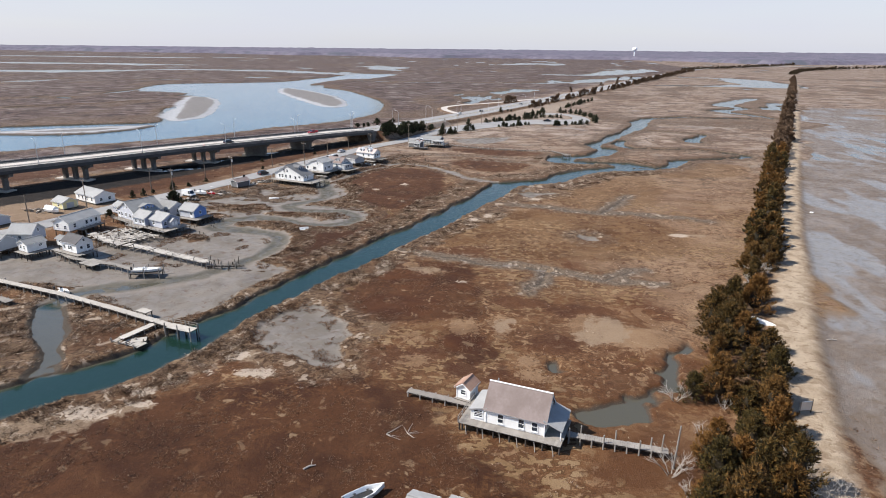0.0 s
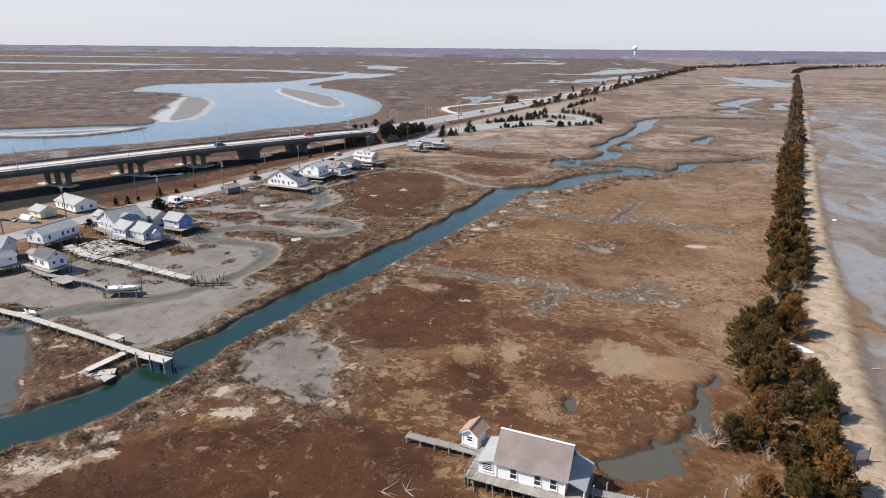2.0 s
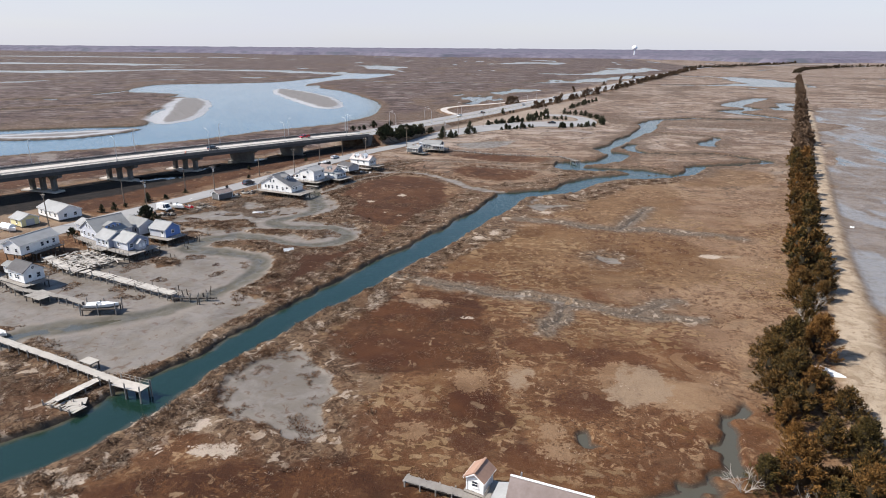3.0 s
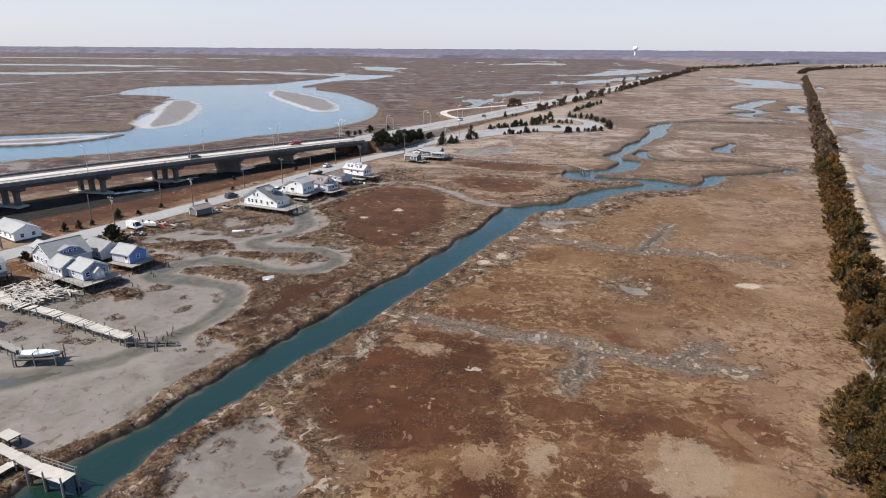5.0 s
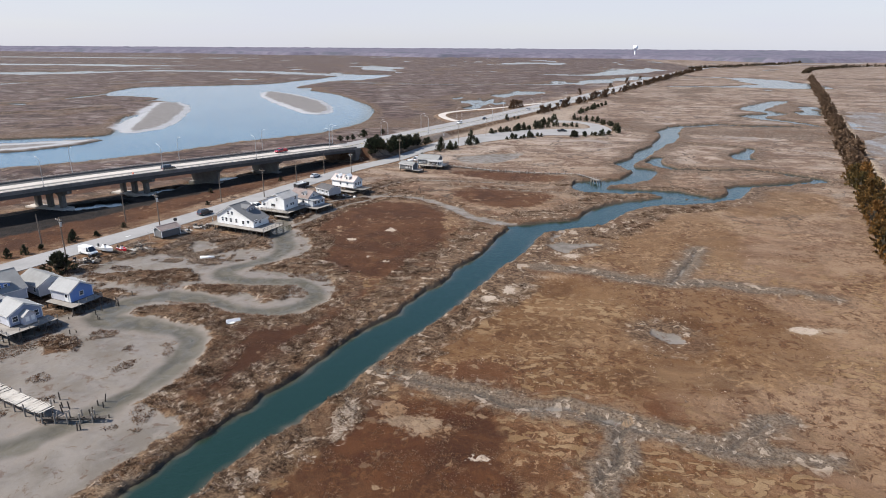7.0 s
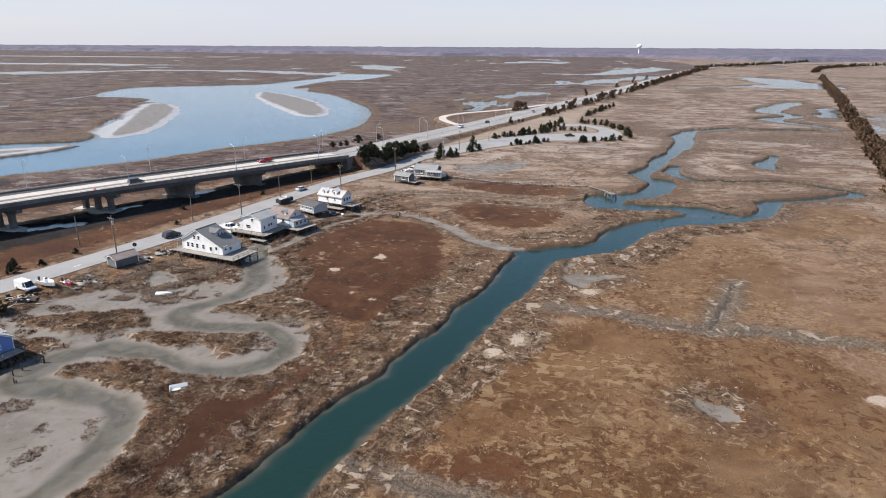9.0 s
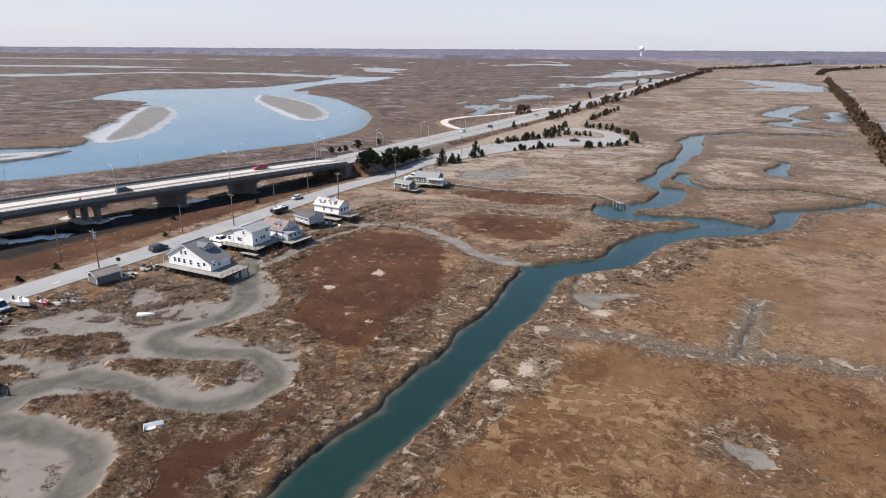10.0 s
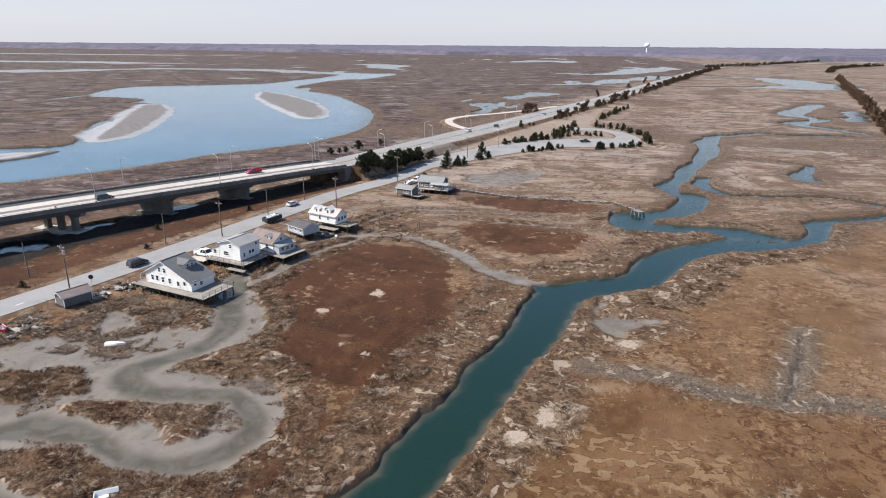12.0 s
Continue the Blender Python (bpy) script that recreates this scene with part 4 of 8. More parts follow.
rustc = n.mix(part_of(n.step(fine, 0.54, 0.66), 0.35), rustc, (0.150, 0.078, 0.040))
rustc = n.mix(part_of(n.step(hum, 0.47, 0.38), 0.45), rustc, (0.026, 0.010, 0.005))
rustc = n.mix(part_of(n.step(patch, 0.55, 0.66), 0.5), rustc, (0.135, 0.070, 0.034))
rustc = n.mix(part_of(heath, 0.12), rustc, (0.130, 0.074, 0.046))
col = n.mix(rf, col, rustc)
# single spots: dark growth, bare tan ground and bleached straw
near_rag = n.math("ADD", n.math("MULTIPLY", n.math("SUBTRACT", n.noise(0.9, 5.0, 0.62, warp=1.2), 0.5), 4.2), n.math("MULTIPLY", edge, 0.35))
dsp = n.step(n.math("ADD", n.attr("spot_dark"), n.math("MULTIPLY", near_rag, 1.5)), -0.25, 0.25)
col = n.mix(part_of(dsp, 0.85), col, n.mix(n.step(puff, 0.4, 0.6), (0.062, 0.022, 0.009), (0.098, 0.040, 0.016)))
tsp = n.step(n.math("ADD", n.attr("spot_tan"), n.math("MULTIPLY", near_rag, 1.8)), -0.2, 0.2)
col = n.mix(part_of(tsp, 0.8), col, n.mix(n.step(puff, 0.4, 0.6), (0.225, 0.150, 0.098), (0.300, 0.215, 0.150)))
# ragged islets of darker growth, in swarms
isle = n.noise(0.42, 7.0, 0.68, warp=1.3)
swarm = n.step(n.noise(0.03, 4.0, 0.6), 0.46, 0.56, 0.0, 0.85)
col = n.mix(n.math("MULTIPLY", n.step(isle, 0.53, 0.55), part_of(swarm, n.step(heath, 0.5, 0.1))), col, n.mix(n.step(hum, 0.42, 0.58), (0.058, 0.024, 0.010), (0.125, 0.060, 0.026)))
# grey tangled grass on the creek banks, with tuft shade in its dark tones
creek = n.attr("creek")
bankf = n.math("MULTIPLY", n.step(n.math("ADD", n.attr("bank"), n.math("ADD", n.math("MULTIPLY", edge, 1.6), n.math("MULTIPLY", rag, 0.6))), -9.0, -4.6), 0.85)
tangle = n.noise(0.75, 5.0, 0.66, warp=1.4)
bankc = n.mix(n.step(tangle, 0.42, 0.58), (0.046, 0.028, 0.018), (0.215, 0.160, 0.118))
bankc = n.mix(part_of(n.step(fine, 0.50, 0.40), 0.6), bankc, (0.045, 0.030, 0.021))
bankc = n.mix(part_of(n.step(puff, 0.50, 0.60), 0.55), bankc, (0.095, 0.046, 0.022))
col = n.mix(bankf, col, bankc)
# greyer multiplier far off: haze mixed into the ground colour
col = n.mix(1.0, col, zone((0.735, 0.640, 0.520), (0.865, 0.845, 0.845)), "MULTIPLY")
# grey growth along the meadow ditches
thr = n.math("ADD", n.attr("thread"), n.math("ADD", n.math("MULTIPLY", edge, 0.7), n.math("MULTIPLY", rag, 0.5)))
greyc = n.mix(n.step(fine, 0.40, 0.60), (0.066, 0.050, 0.036), (0.180, 0.152, 0.122))
col = n.mix(part_of(n.step(thr, -2.2, -0.4), 0.6), col, greyc)
col = n.mix(part_of(n.step(n.math("ADD", n.attr("thread"), n.math("MULTIPLY", rag, 0.35)), 0.35, 0.9), 0.55), col, (0.050, 0.042, 0.034))
# pale wrack
pale = n.step(n.math("ADD", n.attr("pale"), n.math("ADD", n.math("MULTIPLY", edge, 1.2), n.math("MULTIPLY", rag, 1.8))), -0.6, 0.6)
col = n.mix(n.math("MULTIPLY", pale, n.step(fine, 0.34, 0.52, 0.4, 0.72)), col, zone((0.235, 0.170, 0.114), (0.290, 0.230, 0.178)))
psp = n.step(n.math("ADD", n.math("SUBTRACT", n.attr("spot_pale"), 0.3), near_rag), -0.12, 0.2)
col = n.mix(n.math("MULTIPLY", psp, n.step(fine, 0.32, 0.5, 0.55, 0.95)), col, (0.375, 0.305, 0.240))
# bare pale scraps scattered through the marsh
scat = n.math("MULTIPLY", n.step(n.noise(0.30, 6.0, 0.6, warp=0.4), 0.615, 0.65), lot)
col = n.mix(n.math("MULTIPLY", scat, 0.8), col, zone((0.225, 0.150, 0.088), (0.270, 0.195, 0.135)))
# bleached wrack thrown up along the banks
wrack = n.math("MULTIPLY", n.step(n.noise(0.38, 5.0, 0.6, warp=0.8), 0.585, 0.61), n.math("MULTIPLY", bankf, n.step(heath, 0.75, 0.3)))
col = n.mix(part_of(wrack, 0.85), col, (0.350, 0.280, 0.215))
# grey mud, darker where wet
mudf = n.step(n.math("ADD", n.attr("mud"), n.math("ADD", n.math("MULTIPLY", edge, 0.9), n.math("MULTIPLY", rag, 0.5))), -0.35, 0.45)
mudc = n.mix(n.step(puff, 0.36, 0.62), (0.128, 0.110, 0.092), (0.172, 0.150, 0.128))
mudc = n.mix(part_of(n.step(mid, 0.52, 0.66), 0.5), mudc, (0.208, 0.180, 0.154))
wind = n.noise(0.22, 4.0, 0.55, warp=1.0)
shore = n.math("ADD", n.attr("gut"), n.math("MULTIPLY", n.math("SUBTRACT", wind, 0.5), 3.0))
mudc = n.mix(part_of(n.step(shore, -3.2, -0.8), 0.7), mudc, (0.190, 0.162, 0.138))
mudc = n.mix(n.step(shore, -0.9, 1.3), mudc, n.mix(n.step(wind, 0.40, 0.62), (0.074, 0.066, 0.050), (0.104, 0.093, 0.074)))
mudc = n.mix(n.math("MULTIPLY", n.step(chip, 0.58, 0.61), n.step(n.attr("gut"), 0.0, -3.0, 0.0, 0.7)), mudc, (0.095, 0.058, 0.038))
col = n.mix(mudf, col, mudc)
# flats beyond the dike
beyf = n.step(n.math("ADD", n.attr("beyond"), n.math("ADD", n.math("MULTIPLY", edge, 1.6), n.math("MULTIPLY", rag, 0.5))), -1.2, 1.2)
# pale streaks: wet sheen of the flats put into the colour
beyc = n.mix(n.step(n.attr("streak"), -4.0, 0.0), n.mix(n.step(puff, 0.40, 0.62), (0.138, 0.108, 0.086), (0.190, 0.160, 0.138)), (0.205, 0.202, 0.204))
beyc = n.mix(part_of(n.step(chip, 0.56, 0.60), 0.45), beyc, (0.098, 0.068, 0.042))
beyc = n.mix(n.step(n.attr("beyond"), 0.2, 3.0), (0.160, 0.115, 0.080), beyc)
col = n.mix(beyf, col, beyc)
# dark mud under the bridge, with the bridge's shade put into its near-black
shaded_mudf = n.step(n.math("ADD", n.attr("shaded_mud"), n.math("MULTIPLY", edge, 1.4)), -1.0, 0.6)
col = n.mix(shaded_mudf, col, n.mix(n.step(mid, 0.4, 0.6), (0.006, 0.005, 0.005), (0.016, 0.012, 0.010)))
# creek bed and dark wet rim
rim = n.step(n.math("ADD", creek, n.math("MULTIPLY", edge, 0.15)), -0.85, -0.1)
col = n.mix(rim, col, (0.052, 0.041, 0.031))
# sand of the dike path, river bars, road verges
dk = n.step(n.math("ADD", n.attr("dike"), n.math("ADD", n.math("MULTIPLY", edge, 0.5), n.math("MULTIPLY", rag, 0.3))), -2.0, 1.2)
sand = n.mix(n.step(mid, 0.38, 0.62), (0.275, 0.208, 0.142), (0.380, 0.300, 0.215))
sand = n.mix(n.math("MULTIPLY", n.step(chip, 0.54, 0.60), 0.6), sand, (0.165, 0.108, 0.066))
col = n.mix(dk, col, sand)
bar = n.step(n.attr("bar"), -10.0, -4.0)
# bluish bar rim: gleam of wet sand painted into the colour
barc = n.mix(n.step(n.math("ADD", n.attr("bar"), edge), -1.5, 1.5), (0.330, 0.335, 0.345), n.mix(n.step(mid, 0.4, 0.6), (0.150, 0.140, 0.134), (0.195, 0.184, 0.176)))
col = n.mix(n.math("MULTIPLY", bar, 0.95), col, barc)
verge = n.step(n.math("ADD", n.attr("road"), n.math("ADD", n.math("MULTIPLY", edge, 1.4), n.math("MULTIPLY", rag, 0.6))), -2.4, -0.6)
col = n.mix(verge, col, n.mix(n.step(mid, 0.42, 0.6), (0.095, 0.052, 0.029), (0.195, 0.132, 0.086)))
# fine grain
col = n.mix(n.math("MULTIPLY", n.step(tuft, 0.48, 0.64), n.math("SUBTRACT", 0.58, n.math("MULTIPLY", mudf, 0.46))), col, n.mix(0.55, col, (0.028, 0.017, 0.010)))
col = n.mix(n.math("MULTIPLY", n.step(tuft, 0.46, 0.34), n.math("SUBTRACT", 0.40, n.math("MAXIMUM", n.math("MULTIPLY", mudf, 0.45), n.math("MULTIPLY", rf, 0.38)))), col, n.mix(0.55, col, (0.34, 0.25, 0.175)))
n.bump(n.math("MULTIPLY", n.math("ADD", fine, n.math("MULTIPLY", tuft, 0.45)), n.math("SUBTRACT", 1.0, n.math("MULTIPLY", mudf, 0.85))), 0.7, 0.22)
wetness = n.math("MULTIPLY", n.step(n.attr("wet"), 0.0, 2.5), n.step(mid, 0.40, 0.56))
film = n.math("MULTIPLY", n.step(n.attr("gut"), 0.8, 3.6), n.step(mid, 0.30, 0.50))
M["ground"] = n.done(col, n.math("SUBTRACT", n.math("SUBTRACT", 0.95, n.math("MULTIPLY", wetness, 0.45)), n.math("MULTIPLY", film, 0.20)), 0.0, 0.2)

xs = spaced((-4200, -1500, 90), (-1500, -480, 15), (-480, -170, 2.6), (-170, -110, 1.0), (-110, 70, 0.5), (70, 130, 0.9), (130, 230, 1.8), (230, 700, 9), (700, 4300, 80))
ys = spaced((-400, -20, 25), (-20, 50, 3.0), (50, 110, 0.5), (110, 200, 0.62), (200, 270, 0.85), (270, 420, 1.4), (420, 640, 2.4), (640, 1000, 7), (1000, 2000, 18), (2000, 4901, 90))
gx, gy = np.meshgrid(xs, ys)
G = ground_shape(gx, gy)
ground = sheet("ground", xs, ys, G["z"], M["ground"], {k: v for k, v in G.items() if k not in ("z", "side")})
tagged(ground, "brown salt marsh with rust patches, grey mud and sandy dike", "ground", kind="structure")

wxs = spaced((-4200, -1500, 90), (-1500, -480, 20), (-480, -130, 4), (-130, 130, 1.5), (130, 260, 4), (260, 700, 15), (700, 4300, 80))
wys = spaced((-400, -20, 25), (-20, 270, 1.5), (270, 420, 2.5), (420, 640, 5), (640, 1000, 10), (1000, 2000, 25), (2000, 4901, 90))
hx, hy = np.meshgrid(wxs, wys)
D = ground_shape(hx, hy)
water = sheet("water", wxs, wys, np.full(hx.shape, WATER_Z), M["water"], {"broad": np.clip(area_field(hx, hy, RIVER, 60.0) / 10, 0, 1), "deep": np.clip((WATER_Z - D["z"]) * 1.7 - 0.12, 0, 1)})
tagged(water, "calm blue-green tidal water in creeks and river", "water", kind="structure")


def ground_z(x, y):
    """Height of the built ground at a place."""
    i, j = np.clip(np.searchsorted(xs, x) - 1, 0, len(xs) - 2), np.clip(np.searchsorted(ys, y) - 1, 0, len(ys) - 2)
    a, b = (x - xs[i]) / (xs[i + 1] - xs[i]), (y - ys[j]) / (ys[j + 1] - ys[j])
    z = G["z"]
    return float((z[j, i] * (1 - a) + z[j, i + 1] * a) * (1 - b) + (z[j + 1, i] * (1 - a) + z[j + 1, i + 1] * a) * b)


def at_ground(x, y, key):
    i, j = np.clip(np.searchsorted(xs, x) - 1, 0, len(xs) - 2), np.clip(np.searchsorted(ys, y) - 1, 0, len(ys) - 2)
    return G[key][j, i]


# ---------------------------------------------------------------- mesh helpers
def mesh_of(bm, name, material, smooth=False):
    me = bpy.data.meshes.new(name)
    bm.to_mesh(me)
    bm.free()
    me.materials.append(material)
    if smooth:
        me.polygons.foreach_set("use_smooth", np.ones(len(me.polygons), bool))
    return me


def part(name, bm, material, parent, label="", smooth=False):
    """Link a bmesh as one mesh object under a thing or a part."""
    ob = new(name, mesh_of(bm, name, material, smooth) if isinstance(bm, bmesh.types.BMesh) else bm)
    ob.parent = parent
    return tagged(ob, label)


def thing(name, m, label, category, group="", kind=""):
    ob = new(name)
    ob.matrix_basis = m
    ob.empty_display_size = 0.3
    return tagged(ob, label, category, group, kind)


def block(bm, x0, x1, y0, y1, z0, z1, m=None):
    v = [bm.verts.new(((m @ Vector(p)) if m else Vector(p))) for p in
         ((x0, y0, z0), (x1, y0, z0), (x1, y1, z0), (x0, y1, z0), (x0, y0, z1), (x1, y0, z1), (x1, y1, z1), (x0, y1, z1))]
    for f in ((3, 2, 1, 0), (4, 5, 6, 7), (0, 1, 5, 4), (1, 2, 6, 5), (2, 3, 7, 6), (3, 0, 4, 7)):
        bm.faces.new([v[i] for i in f])
    return bm


def box(*a, m=None):
    return block(bmesh.new(), *a, m=m)


def solid(bm, ring, z0, z1):
    """An upright prism over a ring of (x, y)."""
    lo, hi = [bm.verts.new((x, y, z0)) for x, y in ring], [bm.verts.new((x, y, z1)) for x, y in ring]
    bm.faces.new(lo[::-1])
    bm.faces.new(hi)
    for i in range(len(ring)):
        j = (i + 1) % len(ring)
        bm.faces.new((lo[i], lo[j], hi[j], hi[i]))
    return bm


def extrude_profile(bm, ring, a, b, axis="x"):
    """A prism with an outline in (y, z) run from x = a to b, or in (x, z) from y = a to b."""
    put = (lambda u, w, s: (s, u, w)) if axis == "x" else (lambda u, w, s: (u, s, w))
    lo, hi = [bm.verts.new(put(u, w, a)) for u, w in ring], [bm.verts.new(put(u, w, b)) for u, w in ring]
    bm.faces.new(lo)
    bm.faces.new(hi[::-1])
    for i in range(len(ring)):
        j = (i + 1) % len(ring)
        bm.faces.new((lo[j], lo[i], hi[i], hi[j]))
    bmesh.ops.recalc_face_normals(bm, faces=bm.faces[:])
    return bm


def tube(bm, a, b, r0, r1=None, sides=8):
    a, b = Vector(a), Vector(b)
    q = (b - a).to_track_quat("Z", "Y").to_matrix()
    r1 = r0 if r1 is None else r1
    lo = [bm.verts.new(a + q @ Vector((r0 * math.cos(k * math.tau / sides), r0 * math.sin(k * math.tau / sides), 0))) for k in range(sides)]
    hi = [bm.verts.new(b + q @ Vector((r1 * math.cos(k * math.tau / sides), r1 * math.sin(k * math.tau / sides), 0))) for k in range(sides)]
    bm.faces.new(lo[::-1])
    bm.faces.new(hi)
    for k in range(sides):
        bm.faces.new((lo[k], lo[(k + 1) % sides], hi[(k + 1) % sides], hi[k]))
    return bm


def ribbon(pts, half, z_of, thick=0.25, off=0.0, n=6):
    """A strip that follows a line on the plan, with sides. Rows of pts: x, y. z_of gives its top."""
    q = curve_points(pts, n)[:, :2]
    d = np.gradient(q, axis=0)
    d /= np.linalg.norm(d, axis=1)[:, None]
    nr = np.stack([d[:, 1], -d[:, 0]], 1)
    bm = bmesh.new()
    rows = []
    for p, w in zip(q, nr):
        h = half(p[1]) if callable(half) else half
        a, b = p + w * (off - h), p + w * (off + h)
        z = z_of(p[0], p[1])
        rows.append([bm.verts.new((a[0], a[1], z)), bm.verts.new((b[0], b[1], z)), bm.verts.new((b[0], b[1], z - thick)), bm.verts.new((a[0], a[1], z - thick))])
    for r, s in zip(rows[:-1], rows[1:]):
        for k in range(4):
            bm.faces.new((r[k], s[k], s[(k + 1) % 4], r[(k + 1) % 4]))
    bm.faces.new(rows[0])
    bm.faces.new(rows[-1][::-1])
    bmesh.ops.recalc_face_normals(bm, faces=bm.faces[:])
    return bm


def dashes(pts, z_of, off, wide, long, gap, thick=0.02, n=6):
    """Painted dashes along a line."""
    q = curve_points(pts, n)[:, :2]
    seg = np.linalg.norm(np.diff(q, axis=0), axis=1)
    s = np.concatenate([[0], np.cumsum(seg)])
    bm = bmesh.new()
    at = 0.0
    while at + long < s[-1]:
        a = np.array([np.interp(at, s, q[:, k]) for k in (0, 1)])
        b = np.array([np.interp(at + long, s, q[:, k]) for k in (0, 1)])
        d = (b - a) / np.linalg.norm(b - a)
        w = np.array([d[1], -d[0]])
        v = []
        for p, u in ((a, off - wide), (a, off + wide), (b, off + wide), (b, off - wide)):
            c = p + w * u
            v.append(bm.verts.new((c[0], c[1], z_of(c[0], c[1]) + thick)))
        bm.faces.new(v)
        at += long + gap
    return bm


# ---------------------------------------------------------------- roads
def road_z(x, y):
    return 0.27


def highway_z(x, y):
    return float(np.interp(y, [340, 366, 400, 442, 506, 604, 3000], [5.55, 4.75, 3.55, 2.35, 1.45, 1.05, 1.05]))


road = new("road", mesh_of(ribbon(LOCAL_ROAD[:12], 4.2, road_z, 0.3), "road", M["asphalt"]))
tagged(road, "bleached grey asphalt lane beside the stilt houses", "road", kind="structure")
lay_by_bm = solid(bmesh.new(), [tuple(p) for p in curve_points(LAY_BY, 4, True)], 0.05, 0.262)
lay_by = new("pavement", mesh_of(lay_by_bm, "pavement", M["asphalt"]))
tagged(lay_by, "pale asphalt turning area at the lane's end", "pavement", kind="structure")
hw = new("road", mesh_of(ribbon(HIGHWAY, lambda y: float(np.interp(y, [340, 440, 600], [7.6, 10.0, 11.0])), highway_z, 0.4, n=8), "road", M["asphalt"]))
tagged(hw, "straight bleached grey highway across the marsh", "road", kind="structure")
slip = new("road", mesh_of(ribbon(SLIP_ROAD, 2.6, lambda x, y: 1.08, 0.3), "road", M["concrete"]))
tagged(slip, "pale sandy slip loop beside the highway", "road", kind="structure")
for name, bm, mat, label in (
        ("road_marking", dashes(HIGHWAY, highway_z, -0.18, 0.07, 9.0, 0.2), M["line_yellow"], "solid yellow highway centre line"),
        ("road_marking", dashes(HIGHWAY, highway_z, 0.18, 0.07, 9.0, 0.2), M["line_yellow"], "solid yellow highway centre line"),
        ("road_marking", dashes(HIGHWAY, highway_z, -6.6, 0.09, 9.0, 0.2), M["line_white"], "white highway edge line"),
        ("road_marking", dashes(HIGHWAY, highway_z, 6.6, 0.09, 9.0, 0.2), M["line_white"], "white highway edge line"),
        ("road_marking", dashes([LOCAL_ROAD[5], LOCAL_ROAD[6]], road_z, 1.2, 0.12, 1.6, 30.0), M["line_white"], "worn white stop bar on the lane"),
        ("road_marking", dashes(HIGHWAY, highway_z, 0.0, 0.55, 9.0, 0.2, 0.015), M["asphalt_dark"], "dark tar seam along the highway")):
    tagged(new(name, mesh_of(bm, name, mat)), label, "road marking", kind="structure")

# ---------------------------------------------------------------- highway bridge
BRIDGE_EDGE = [(-224.8, 125.4, 9.4), (-192.7, 170.9, 9.3), (-164.3, 212, 9.1), (-137.2, 253.5, 8.7), (-106.1, 299.7, 7.8), (-88.4, 327.8, 7.05), (-81.1, 339.4, 6.45)]
be = curve_points(BRIDGE_EDGE, 8)
bd = np.gradient(be[:, :2], axis=0)
bd /= np.linalg.norm(bd, axis=1)[:, None]
bn = np.stack([bd[:, 1], -bd[:, 0]], 1)
bs = np.concatenate([[0], np.cumsum(np.linalg.norm(np.diff(be[:, :2], axis=0), axis=1))])
BRIDGE_W = 16.6
bridge = thing("road_bridge", Matrix(), "long concrete highway bridge on three-column piers", "bridge")


def on_bridge(s, inset, drop=0.0):
    """A place s metres along the bridge, so far in from its near parapet, below that parapet's top."""
    x, y, z = (np.interp(s, bs, be[:, k]) for k in range(3))
    w = [np.interp(s, bs, bn[:, k]) for k in (0, 1)]
    return Vector((x - w[0] * inset, y - w[1] * inset, z - drop))


def along_bridge(i0, i1, d0, d1, s0=0.0, s1=None, step=3.0):
    """A bar between two insets and two depths below the parapet's top."""
    s1 = bs[-1] if s1 is None else s1
    bm, rows = bmesh.new(), []
    for s in np.linspace(s0, s1, max(2, int((s1 - s0) / step) + 1)):
        rows.append([bm.verts.new(on_bridge(s, i, d)) for i, d in ((i0, d0), (i1, d0), (i1, d1), (i0, d1))])
    for r, q in zip(rows[:-1], rows[1:]):
        for k in range(4):
            bm.faces.new((r[k], q[k], q[(k + 1) % 4], r[(k + 1) % 4]))
    bm.faces.new(rows[0])
    bm.faces.new(rows[-1][::-1])
    bmesh.ops.recalc_face_normals(bm, faces=bm.faces[:])
    return bm


part("deck", along_bridge(0.45, BRIDGE_W - 0.45, 0.85, 1.15), M["concrete"], bridge, "pale concrete bridge deck")
part("lane_surface", along_bridge(5.6, 8.1, 0.842, 0.90), M["concrete_grey"], bridge, "worn grey wheel track")
part("lane_surface", along_bridge(BRIDGE_W - 3.6, BRIDGE_W - 0.6, 0.842, 0.90), M["asphalt_dark"], bridge, "dark asphalt shoulder")
part("parapet", along_bridge(0.0, 0.45, 0.30, 1.45), M["concrete_grey"], bridge)
part("parapet", along_bridge(BRIDGE_W - 0.45, BRIDGE_W, 0.30, 1.45), M["concrete_grey"], bridge)
for k in range(6):
    i = 0.9 + k * (BRIDGE_W - 2.4) / 5
    part("girder", along_bridge(i, i + 0.6, 1.15, 2.75), M["girder"], bridge, "dark weathered girder")
part("fascia", along_bridge(0.12, 0.5, 1.45, 2.6), M["girder"], bridge, "dark weathered outer girder")
for i, side in ((0.1, 1), (BRIDGE_W - 0.2, 1)):
    part("rail", along_bridge(i, i + 0.1, 0.0, 0.1), M["concrete"], bridge, "pale steel parapet rail")
post_bm = box(-0.06, 0.06, -0.06, 0.06, -0.32, 0.0)
post_me = mesh_of(post_bm, "rail_post", M["concrete"])
for inset in (0.15, BRIDGE_W - 0.15):
    for s in np.arange(2.0, bs[-1] - 1, 2.6):
        ob = part("rail_post", post_me, None, bridge)
        ob.location = on_bridge(s, inset)


